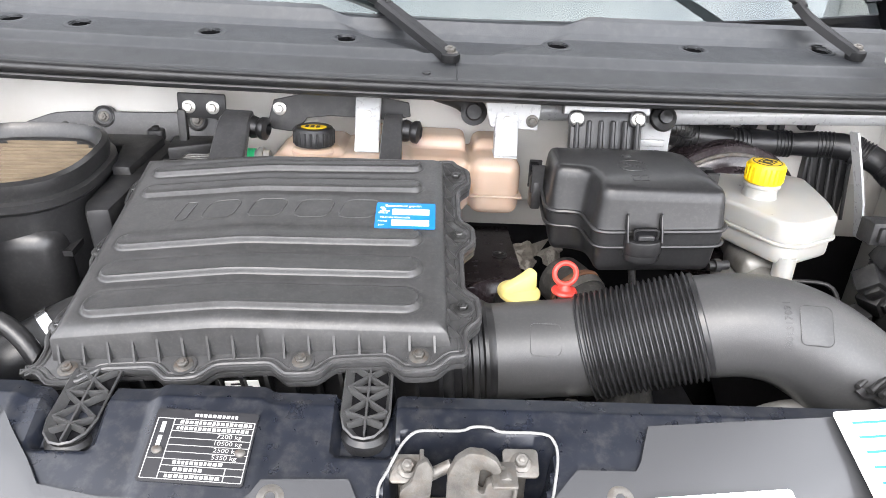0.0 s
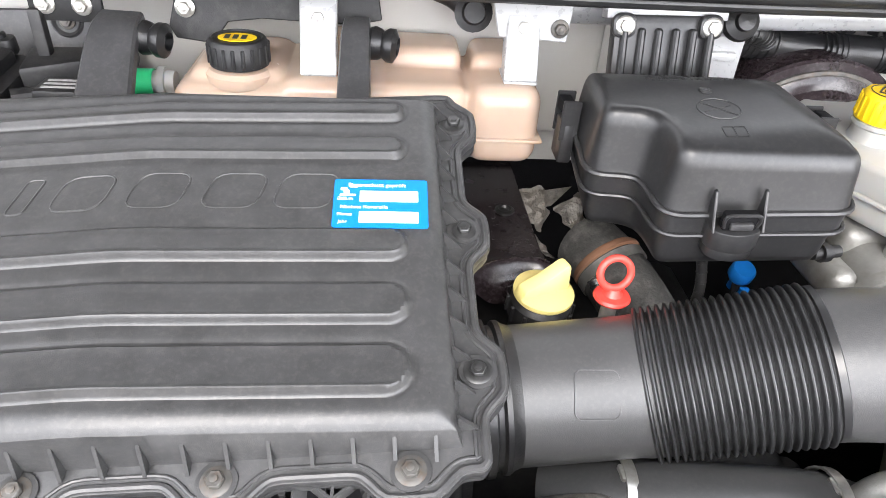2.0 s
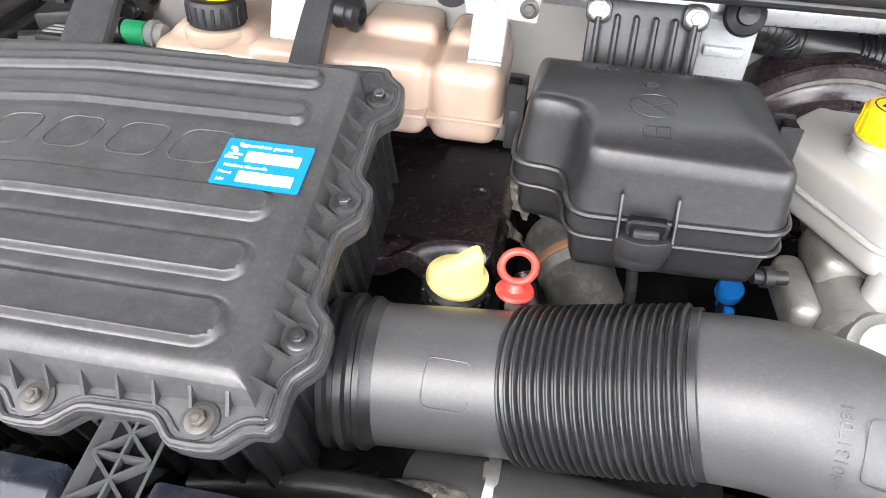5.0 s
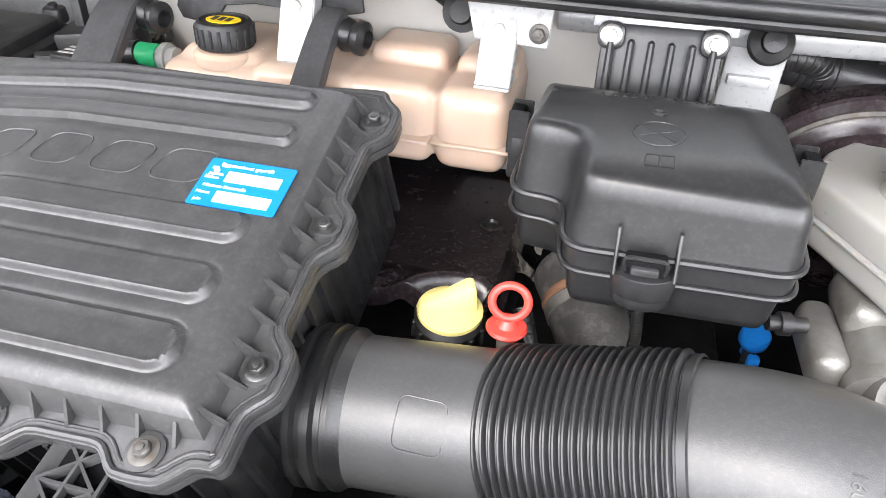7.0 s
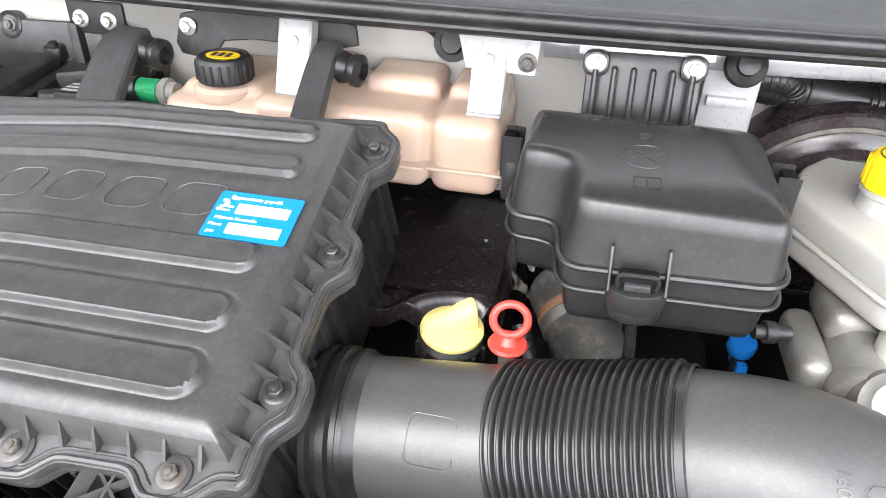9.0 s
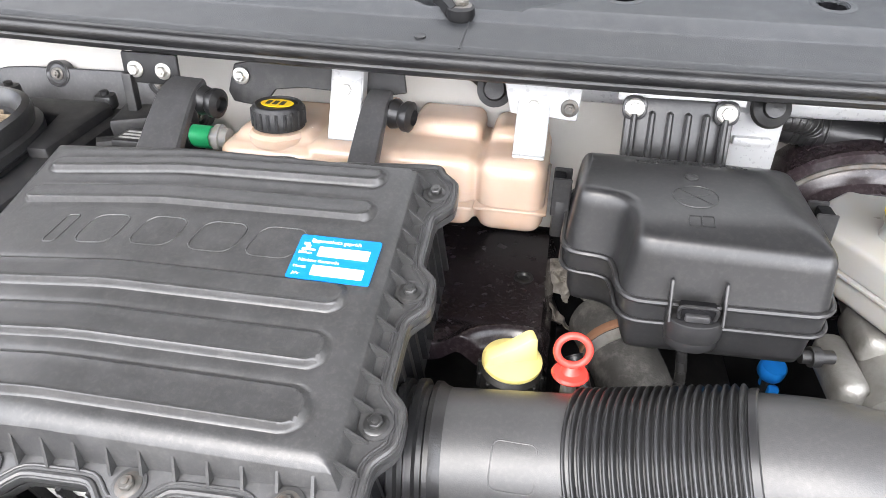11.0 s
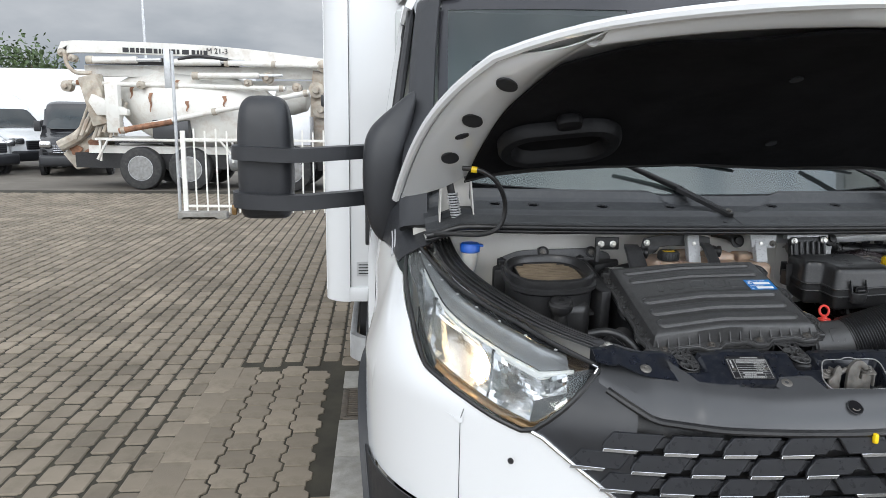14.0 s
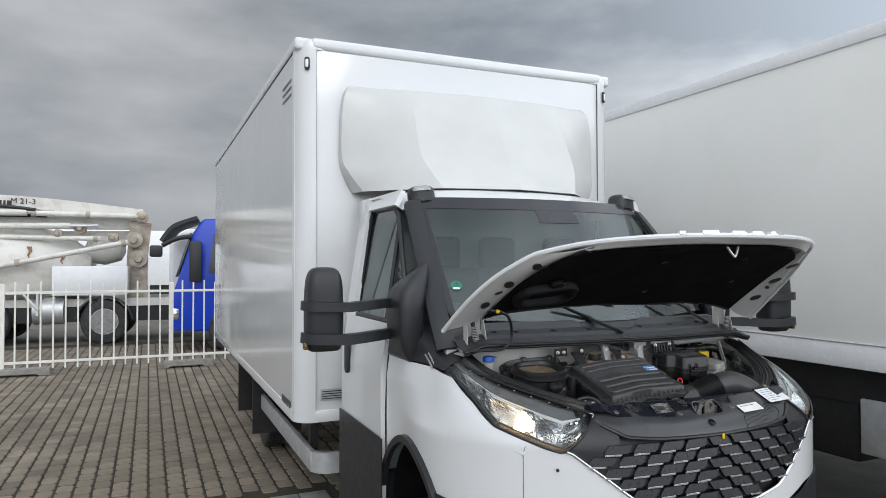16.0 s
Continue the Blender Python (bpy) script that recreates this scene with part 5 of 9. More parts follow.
def taped(pts, r, label):
    """A thick taped loom with groups of cloth-tape windings and a tie."""
    t = thing("wiring_loom", pts[0], label, "wiring loom", "looms on the bulkhead")
    bm = bmesh.new()
    tube(bm, pts, lambda k: r * (1 + 0.05 * math.sin(k * 31) + 0.04 * math.sin(k * 67)), 18, 10)
    part("conduit", bm, M_RUBBER, t)
    line = spline(pts, 30)
    for g in range(8, len(line) - 8, 22):
        bm = bmesh.new()
        for k in range(g, g + 9, 2):
            lathe(bm, [(r * 1.02, -0.0016), (r * 1.10, -0.0006), (r * 1.10, 0.0006), (r * 1.02, 0.0016)], along(line[k], line[k + 1]), 18, False)
        part("tape_winding", bm, M_RUBBER, t)
    bm = bmesh.new()
    g = len(line) // 2 + 6
    lathe(bm, [(r * 1.06, -0.003), (r * 1.16, -0.003), (r * 1.16, 0.003), (r * 1.06, 0.003)], along(line[g], line[g + 1]), 18, False)
    part("cable_tie", bm, M_INK, t)
    return t


taped([(0.41, 1.350, 1.488), (0.527, 1.345, 1.478), (0.62, 1.335, 1.478), (0.70, 1.310, 1.482), (0.750, 1.265, 1.458), (0.755, 1.20, 1.415), (0.730, 1.15, 1.37)], 0.020, "thick black taped wiring loom along the bulkhead")
taped([(0.745, 1.20, 1.46), (0.712, 1.14, 1.415), (0.684, 1.115, 1.36), (0.692, 1.105, 1.29), (0.70, 1.10, 1.18)], 0.022, "black taped wiring bundle hanging beside the wheel arch")
loom([(0.395, 1.335, 1.492), (0.425, 1.325, 1.500), (0.450, 1.335, 1.490), (0.455, 1.36, 1.465)], 0.013, "black corrugated cable bend")
for i, x in enumerate((0.475, 0.51, 0.555, 0.60, 0.65)):
    bm = bmesh.new()
    P = Matrix.Translation((x, 1.35, 1.508 - 0.003 * (i % 2))) @ pose(0, 0, 0, 12 * (i % 3), 0, 20 * (i % 2))
    box(bm, (-0.012, -0.008, -0.008), (0.012, 0.008, 0.008), P, 0.002)
    box(bm, (-0.005, -0.012, -0.004), (0.005, -0.006, 0.010), P, 0.001)
    solid("harness_clip", bm, M_DARKPL, "small black harness clip above the wiring loom", "clip", "clips along the loom")
t = thing("ribbed_cover", (0.707, 1.36, 1.36), "black ribbed plastic cover on the bulkhead", "cover")
bm = bmesh.new()
box(bm, (0.668, 1.355, 1.34), (0.748, 1.372, 1.465), None, 0.003)
shell_ = part("panel", bm, M_FUSE, t)
for i in range(5):
    bm = bmesh.new()
    x = 0.674 + i * 0.0165
    tube(bm, [(x, 1.352, 1.462), (x + 0.003, 1.350, 1.42), (x + 0.012, 1.350, 1.345)], 0.0032, 8, 4)
    part("rib", bm, M_PLASTIC, shell_)
loom([(0.30, 1.06, 1.375), (0.305, 1.05, 1.33), (0.295, 1.045, 1.28), (0.30, 1.06, 1.2)], 0.005, "thin corrugated cable hanging from the fuse box")
loom([(0.21, 1.07, 1.33), (0.225, 1.04, 1.30), (0.23, 1.01, 1.27), (0.24, 0.98, 1.22)], 0.008, "short corrugated cable beside the dipstick")
t = thing("connector_block", (0.65, 1.09, 1.28), "cluster of dark plug connectors beside the wheel arch", "connector")
for i in range(5):
    bm = bmesh.new()
    P = Matrix.Translation((0.634 + 0.024 * (i % 2), 1.085 - 0.008 * (i % 3), 1.425 - 0.034 * i)) @ pose(0, 0, 0, 20 * (i % 3), 15 * i, 10 * i)
    box(bm, (-0.02, -0.016, -0.016), (0.02, 0.016, 0.016), P, 0.003)
    box(bm, (-0.012, -0.022, -0.010), (0.012, -0.014, 0.010), P, 0.002)
    part("plug", bm, M_DARKPL, t)
t = thing("black_grommet", (0.37, 1.30, 1.53), "round black rubber grommet on the bulkhead rail", "grommet")
bm = bmesh.new()
lathe(bm, [(0.019, 0.0), (0.021, 0.006), (0.019, 0.012), (0.011, 0.016), (0.010, 0.022), (0.0, 0.023)], axes((0.387, 1.288, 1.520), (1, 0, 0), (0, 0.4, 1)), 24)
part("rubber", bm, M_RUBBER, t)
bm = bmesh.new()
tube(bm, [(0.19, 1.315, 1.520), (0.30, 1.312, 1.522), (0.42, 1.308, 1.524), (0.55, 1.304, 1.530), (0.75, 1.290, 1.540)], 0.016, 16)
solid("bulkhead_rail", bm, M_BRACKET, "grey painted tube along the bulkhead", "rail")
bm = bmesh.new()
box(bm, (0.355, 1.30, 1.44), (0.41, 1.31, 1.535), None, 0.003)
box(bm, (0.36, 1.292, 1.475), (0.40, 1.302, 1.485), None, 0.002)
solid("rail_bracket", bm, M_BRACKET, "grey pressed steel bracket on the bulkhead", "bracket")
bm = bmesh.new()
tube(bm, [(0.04, 1.33, 1.535), (0.075, 1.30, 1.53), (0.095, 1.29, 1.515)], 0.012, 12)
lathe(bm, [(0.02, 0.0), (0.02, 0.006), (0.013, 0.008), (0.011, 0.014), (0, 0.014)], axes((0.096, 1.285, 1.518), (1, 0, 0), (0, 0.3, 1)), 20)
solid("bulkhead_valve", bm, M_DARKPL, "small dark valve under the cowl edge", "valve")

# --- hoses and pipes between the slam panel and the intake pipe
for pts, r, mat, text in (
        ([(0.15, 0.915, 1.205), (0.22, 0.895, 1.232), (0.30, 0.885, 1.238), (0.37, 0.885, 1.228), (0.43, 0.90, 1.19), (0.46, 0.93, 1.13)], 0.033, M_PIPE, "thick black moulded hose under the intake pipe"),
        ([(0.10, 0.885, 1.215), (0.15, 0.880, 1.236), (0.19, 0.878, 1.238), (0.23, 0.885, 1.20)], 0.015, M_FOIL, "pipe wrapped in grey heat foil"),
        ([(0.40, 0.90, 1.19), (0.395, 0.880, 1.235), (0.412, 0.875, 1.272), (0.46, 0.872, 1.285), (0.52, 0.87, 1.26)], 0.013, M_ALU, "bent aluminium refrigerant pipe with a fitting"),
        ([(-0.02, 0.853, 1.24), (0.06, 0.856, 1.262), (0.13, 0.862, 1.258), (0.20, 0.87, 1.22)], 0.014, M_RUBBER, "bent black hose under the filter box")):
    bm = bmesh.new()
    tube(bm, pts, r, 16, 8)
    solid("coolant_hose", bm, mat, text, "hose")
for x, y, z in ((0.205, 0.912, 1.232), (0.38, 0.898, 1.230)):
    t = thing("hose_clamp", (x, y, z), "bright worm-drive hose clamp", "clamp", "clamps on the hoses")
    bm = bmesh.new()
    lathe(bm, [(0.0335, -0.005), (0.0355, -0.005), (0.0355, 0.005), (0.0335, 0.005)], along((x, y - 0.012, z - 0.002), (x + 0.1, y - 0.016, z - 0.012)), 28, False)
    part("band", bm, M_ZINC, t)
    bm = bmesh.new()
    box(bm, (x - 0.005, y - 0.02, z + 0.020), (x + 0.007, y - 0.004, z + 0.032), None, 0.002)
    part("screw_housing", bm, M_ZINC, t)

# --- white strap beside the brake reservoir
t = thing("strap_bracket", (0.684, 1.2, 1.38), "white painted upright strap beside the brake reservoir", "bracket")
bm = bmesh.new()
tube(bm, [(0.640, 1.205, 1.530), (0.652, 1.2, 1.49), (0.672, 1.198, 1.43), (0.688, 1.2, 1.37)], 1.0, 4, 4, None, [(0.010, 0.0015), (-0.010, 0.0015), (-0.010, -0.0015), (0.010, -0.0015)])
part("strap", bm, M_BRACKET, t)

# --- black carrier plate under the cowl beside the tank
t = thing("carrier_plate", (-0.08, 1.275, 1.50), "black stamped carrier plate bolted under the cowl", "bracket")
bm = bmesh.new()
prism(bm, eased([(-0.165, -0.03), (-0.150, 0.022), (0.045, 0.022), (0.05, -0.012), (-0.10, -0.008), (-0.12, -0.035)], 1, 0.2), 0.0, 0.004, axes((-0.048, 1.262, 1.518), (1, 0, 0), (0, 0.1, 1)), 0.001, 1)
part("plate", bm, M_DARKPL, t)
bm = bmesh.new()
hex_bolt(bm, along((-0.192, 1.256, 1.518), (-0.192, 0.7, 1.55)), 0.0065, 0.006, 1.5)
part("bolt", bm, M_ZINC, t)

# --- small white code label on the front of the filter box base
t = thing("code_label", (-0.165, 0.80, 1.33), "small white label with dark bars on the filter box", "label")
L = AB @ Matrix(((1, 0, 0, -0.180), (0, 0, -1, 0.003), (0, 1, 0, -0.036), (0, 0, 0, 1)))
bm = bmesh.new()
prism(bm, rounded(0.034, 0.022, 0.001, 2), 0.0, 0.001, L)
part("paper", bm, M_PAPER, t)
bm = bmesh.new()
for i in range(4):
    box(bm, (-0.013 + 0.002 * (i % 2), -0.008 + i * 0.0045, 0.001), (0.002 + 0.004 * (i % 3), -0.0055 + i * 0.0045, 0.0013), L)
part("print", bm, M_INK, t)


# ---------------------------------------------------------------- the truck
truck = thing("box_truck", (CX, 3.5, 0.0), "white light box truck with its bonnet open and headlamp lit", "truck")


def lerp_table(table, x):
    for (a, p), (b, q) in zip(table, table[1:]):
        if x <= b:
            t = min(1, max(0, (x - a) / (b - a)))
            return p + (q - p) * t
    return table[-1][1]


def face(a, z):
    """The nose's outer surface: a runs round the nose in degrees, z is the height."""
    k = max(0, z - 1.2)
    w = 1.03 - 0.35 * k
    d = 0.75 - 1.2 * min(k, 0.4)
    y0 = 0.6 + 5.6 * k * k + 0.25 * max(0, 0.75 - z) ** 2
    s, c = math.sin(radians(a)), math.cos(radians(a))
    return Vector((CX + w * math.copysign(abs(s) ** 0.8, s), y0 + d * (1 - abs(c) ** 0.8), z))


def flank(y, z, side=-1):
    """The nose's side as a function of y, running into the door."""
    k = max(0, z - 1.2)
    w = 1.03 - 0.35 * k
    d = 0.75 - 1.2 * min(k, 0.4)
    y0 = 0.6 + 5.6 * k * k + 0.25 * max(0, 0.75 - z) ** 2
    q = min(1, max(0, (y - y0) / d))
    nose = w * (1 - (1 - q) ** 2.5) ** 0.4
    door = lerp_table([(0.5, 1.0), (1.35, 1.0), (1.6, 0.965), (2.35, 0.85)], z)
    return Vector((CX + side * (nose + (door - nose) * step(y, 1.35, 1.75)), y, z))


HL_LOW = [(26.7, 1.333), (31.5, 1.267), (36.5, 1.203), (42, 1.222), (48, 1.248), (59, 1.289), (66, 1.360), (75, 1.444), (79, 1.530)]
HL_TOP = [(26.7, 1.336), (39, 1.390), (54, 1.441), (64, 1.482), (79, 1.534)]
GR_LOW = [(0, 0.937), (8, 0.945), (15.4, 0.974), (20, 1.03), (25.5, 1.099), (30, 1.150), (35, 1.205), (36.5, 1.206)]


def shell(f, n, m, out=0.0, centre=(CX, 1.8, 1.0)):
    """A patch with a little thickness inwards."""
    bm = bmesh.new()
    sheet(bm, f, n, m)
    bmesh.ops.recalc_face_normals(bm, faces=bm.faces)
    mid = bm.faces[len(bm.faces) // 2] if bm.faces.ensure_lookup_table() is None else None
    if mid.normal.dot(mid.calc_center_median() - Vector(centre)) < 0:
        bmesh.ops.reverse_faces(bm, faces=bm.faces)
    bm.normal_update()
    old = bm.faces[:]
    bmesh.ops.solidify(bm, geom=old, thickness=0.004)
    return bm


# bumper and wings
def bumper(s, b):
    a = -48 + 96 * s
    top = lerp_table(GR_LOW, abs(a)) - 0.004 if abs(a) < 36.5 else lerp_table(HL_LOW, abs(a)) - 0.004
    low = lerp_table([(0, 0.86), (20, 0.90), (30, 0.945), (48, 0.955)], abs(a))
    return face(a, low + (top - low) * b)


part("bumper", shell(bumper, 90, 30), M_WHITE, truck, "white painted bumper skin")
for side in (-1, 1):
    y_start = face(48, 1.2).y

    def wing(s, b, side=side, y_start=y_start):
        y = 0.760 + (1.93 - 0.760) * s
        arch = 0.66 + math.sqrt(max(0, 0.19 - (y - 1.54) ** 2))
        low = max(0.955 if y < 1.12 else 0.62, arch)
        hl = lerp_table([(0.775, 1.244), (0.907, 1.285), (1.04, 1.360), (1.235, 1.440), (1.45, 1.462), (1.93, 1.462)], y)
        z = low + (hl - 0.003 - low) * b
        p = flank(y, z, side)
        q = face(48 * side, z)
        if p.y < q.y:
            return q
        return p
    part("wing", shell(wing, 70, 28), M_WHITE, truck, "white front wing")
    bm = bmesh.new()
    arc = [Vector((flank(1.54 + 0.435 * math.cos(t), 0.66 + 0.435 * math.sin(t), side).x + side * 0.004, 1.54 + 0.435 * math.cos(t), 0.66 + 0.435 * math.sin(t))) for t in np.linspace(radians(-15), radians(165), 26)]
    tube(bm, arc, 1.0, 8, 2, None, [(0.018, 0.012), (0.0, 0.016), (-0.018, 0.008), (-0.018, -0.02), (0.018, -0.02)])
    part("arch_trim", bm, M_CRASH, truck, "dark plastic wheel arch trim")
    # seam between bumper and wing
    bm = bmesh.new()
    tube(bm, [face(48 * side, z) + Vector((side * 0.0006, -0.0006, 0)) for z in np.linspace(0.955, 1.225, 28)], 0.0009, 6, 1)
    part("panel_seam", bm, M_INK, truck)
    # lower corner, dark
    bm = bmesh.new()
    sheet(bm, lambda s, b: face(side * (20 + 62 * s), 0.40 + (0.50 + 0.055 * step(s, 0.0, 0.3)) * b) + Vector((side * 0.006, -0.006, 0)), 24, 8, 0.004)
    part("bumper_corner", bm, M_CRASH, truck, "dark unpainted bumper corner")
    # wheel well
    bm = bmesh.new()
    sheet(bm, lambda s, b: Vector((CX + side * (0.55 + 0.40 * b), 1.54 + 0.425 * math.cos(math.pi * s), 0.66 + 0.425 * math.sin(math.pi * s))), 20, 2, 0.004)
    part("wheel_well", bm, M_FELT, truck)
bm = bmesh.new()
sheet(bm, lambda s, b: face(-20 + 40 * s, 0.40 + 0.47 * b) + Vector((0, -0.004, 0)), 24, 8, 0.004)
part("lower_grille", bm, M_CRASH, truck)
bm = bmesh.new()
lathe(bm, [(0.007, 0.0), (0.007, 0.002), (0.0, 0.002)], along(Vector((-0.684, 0.712, 1.144)), Vector((-0.8, 0.55, 1.144))), 12)
part("sensor_dot", bm, M_INK, truck)


def wheel(x, y, r, w, dual=False):
    t = part("wheel", bmesh_wheel(x, y, r, w), M_TYRE, truck, "black ribbed tyre")
    bm = bmesh.new()
    s = -1 if x < CX else 1
    A = along((x, y, r), (x + s, y, r))
    lathe(bm, [(r * 0.56, w * 0.3), (r * 0.58, w * 0.46), (r * 0.54, w * 0.47), (r * 0.50, w * 0.1), (r * 0.3, w * 0.05), (r * 0.28, w * 0.35), (r * 0.12, w * 0.4), (0.0, w * 0.4)], A, 32)
    part("rim", bm, M_RIM, t, "dusty steel rim")


def bmesh_wheel(x, y, r, w):
    bm = bmesh.new()
    s = -1 if x < CX else 1
    A = along((x, y, r), (x + s, y, r))
    lathe(bm, [(r * 0.55, -w * 0.44), (r * 0.78, -w * 0.5), (r * 0.94, -w * 0.46), (r * 0.985, -w * 0.36), (r * 0.985, w * 0.36), (r * 0.94, w * 0.46), (r * 0.78, w * 0.5), (r * 0.55, w * 0.44)], A, 56, False)
    n = 52
    for i in range(n):
        B = A @ Matrix.Rotation(2 * math.pi * i / n, 4, "Z")
        for k in (-0.3, -0.1, 0.1, 0.3):
            box(bm, (r * 0.97, -r * 0.045, w * (k - 0.085)), (r * 1.0, r * 0.045, w * (k + 0.085)), B @ Matrix.Rotation(0.25 * k, 4, "X"))
    return bm


wheel(CX - 0.86, 1.54, 0.390, 0.20)
wheel(CX + 0.86, 1.54, 0.390, 0.20)
wheel(CX - 0.95, 5.95, 0.375, 0.20)
wheel(CX + 0.95, 5.95, 0.375, 0.20)

# headlamps
def headlamp(side):
    def lens(s, b, push=0.0):
        a = 26.7 + (79 - 26.7) * s
        lo, hi = lerp_table(HL_LOW, a), lerp_table(HL_TOP, a)
        p = face(side * a, lo + (hi - lo) * b)
        n = Vector((side * math.sin(radians(a)), -math.cos(radians(a)), 0.35)).normalized()
        return p + n * push
    bm = bmesh.new()
    sheet(bm, lambda s, b: lens(s, b, 0.002), 48, 14)
    facing(bm, (side, -1.0, 0.5))
    h = part("headlamp", bm, M_LENS, truck, "clear headlamp lens")
    h.visible_shadow = False
    bm = bmesh.new()
    sheet(bm, lambda s, b: lens(s, b, -0.135 + 0.105 * (abs(b - 0.5) * 2) ** 4 + 0.04 * max(0, abs(s - 0.5) * 2 - 0.75) * 4), 48, 14, 0.003)
    part("back_shell", bm, M_SHELL, h, "chromed lamp bowl")
    # clear grey band over the reflectors, black edge above it, light guide between, amber-brown floor
    for b0, b1, s0, s1, deep, mat, text in ((0.66, 0.90, 0.10, 0.97, 0.030, M_GREYLENS, "grey moulded inner band"), (0.92, 0.99, 0.02, 0.98, 0.010, M_BEZEL, "black upper band"),
                                            (0.58, 0.66, 0.08, 0.80, 0.024, M_GUIDE, "milky light guide strip"), (0.02, 0.13, 0.06, 0.60, 0.016, M_AMBER, "amber-brown lower strip"),
                                            (0.10, 0.62, 0.01, 0.10, 0.030, M_BEZEL, "black inner corner")):
        bm = bmesh.new()
        sheet(bm, lambda s, b: lens(s0 + (s1 - s0) * s, b0 + (b1 - b0) * b, -deep - 0.006 * math.sin(math.pi * b)), 40, 6, 0.003)
        part("inner_band", bm, mat, h, text)
    # two large faceted reflectors and a small outer one
    for s0, s1, b0, b1, deep, lit in ((0.36, 0.66, 0.12, 0.62, 0.085, True), (0.10, 0.35, 0.12, 0.60, 0.075, False), (0.68, 0.84, 0.14, 0.62, 0.045, False)):
        def bowl(s, b):
            x, y = 2 * s - 1, 2 * b - 1
            q = min(1.0, (abs(x) ** 2.6 + abs(y) ** 2.6) ** (1 / 2.6))
            return lens(s0 + (s1 - s0) * s, b0 + (b1 - b0) * b, -0.022 - deep * (1 - q * q))
        bm = bmesh.new()
        sheet(bm, bowl, 16, 9, 0.002)
        cup = part("reflector", bm, M_REFLECT, h, "faceted chrome reflector", 8)
        mid = lens((s0 + s1) / 2, (b0 + b1) / 2, -0.022 - deep)
        A = along(mid, mid + Vector((side * 0.35, -1.0, 0.15)))
        bm = bmesh.new()
        r = 0.011 if deep > 0.05 else 0.007
        lathe(bm, [(0.0, 0.0), (r, 0.002), (r * 1.1, 0.020), (r * 0.8, 0.034), (0, 0.036)], A, 18)
        on = lit and side < 0
        part("bulb", bm, M_BULB if on else M_REFLECT, cup, "lit warm bulb" if on else "")
        if not on:
            bm = bmesh.new()
            lathe(bm, [(r * 1.5, 0.036), (r * 1.35, 0.046), (r * 0.6, 0.052), (0.0, 0.053)], A, 18)
            part("bulb_shade", bm, M_CHROME, cup, "small chrome bulb shade")
    for s0 in (0.355, 0.67):
        bm = bmesh.new()
        sheet(bm, lambda s, b: lens(s0 - 0.012 + 0.024 * s, 0.10 + 0.52 * b, -0.050 + 0.030 * math.sin(math.pi * s)), 6, 14, 0.002)
        part("divider", bm, M_REFLECT, h, "narrow chrome divider")
    # rim seal
    bm = bmesh.new()
    rim = [lens(s, 0, 0.0) for s in np.linspace(0, 1, 30)] + [lens(s, 1, 0.0) for s in np.linspace(1, 0, 30)]
    tube(bm, rim, 0.006, 8, 1)
    part("lamp_seal", bm, M_RUBBER, h, "black rubber edge")
    for i in range(9):
        bm = bmesh.new()
        s = 0.12 + i * 0.095
        lathe(bm, [(0.004, 0.0), (0.004, 0.002), (0.002, 0.003), (0.0, 0.003)], Matrix.Translation(lens(s, 0.93, 0.002)), 10)
        part("lens_stud", bm, M_GALV, h)


headlamp(-1)
headlamp(1)

# grille: dark frame, staggered scales with bright lower lips, bright edge line
bm = bmesh.new()


def grille_back(s, b):
    a = -36 + 72 * s
    lo = lerp_table(GR_LOW, abs(a)) + 0.002
    hi = lerp_table([(0, 1.236), (20, 1.25), (27, 1.30), (36, 1.26)], abs(a))
    return face(a, lo + (max(hi, lo + 0.01) - lo) * b) + Vector((0, 0.030, 0))


sheet(bm, grille_back, 60, 14, 0.004)
grille = part("grille", bm, M_DARKPL, truck, "dark grille with staggered scales")
def round_nose(x):
    """The angle round the nose at which its half width is x."""
    return math.copysign(math.degrees(math.asin(min(1.0, abs(x) / 1.03) ** 1.25)), x)


for r in range(7):
    z = 1.214 - r * 0.045
    for c in range(-6, 7):
        x = (c + 0.5 * (r % 2)) * 0.118
        a = round_nose(x)
        lim = lerp_table(GR_LOW, abs(a)) + 0.008
        if abs(a) > 33 or z - 0.034 < lim or (abs(a) > 26 and z > 1.2):
            continue
        p, q = face(round_nose(x - 0.052), z), face(round_nose(x + 0.052), z)
        A = axes(p.lerp(q, 0.5) + Vector((0, 0.006, 0)), q - p, (0, 0.16, 1))
        w = (q - p).length
        k = 1 if x >= 0 else -1
        bm = bmesh.new()
        tile = [(-w * 0.56, 0.016), (w * 0.40, 0.016), (w * 0.56, -0.006), (w * 0.60, -0.020), (-w * 0.34, -0.020)]
        prism(bm, [(u * k, v) for u, v in tile][::k], 0.0, 0.010, A, 0.002, 1)
        sc = part("scale", bm, M_SCALE, grille)
        bm = bmesh.new()
        lip = [(-w * 0.08, -0.0185), (w * 0.575, -0.0185), (w * 0.60, -0.0262), (-w * 0.03, -0.0262)]
        prism(bm, [(u * k, v) for u, v in lip][::k], 0.002, 0.0125, A @ pose(0, 0, 0, 2, 0, 0), 0.0008, 1)
        part("lip", bm, M_CHROME, sc, "bright lip")
        bm = bmesh.new()
        web = [(-w * 0.95, 0.004), (-w * 0.50, 0.008), (-w * 0.34, -0.018), (-w * 0.62, -0.014)]
        prism(bm, [(u * k, v) for u, v in web][::k], -0.012, -0.004, A, 0.001, 1)
        part("web", bm, M_CRASH, sc)
bm = bmesh.new()
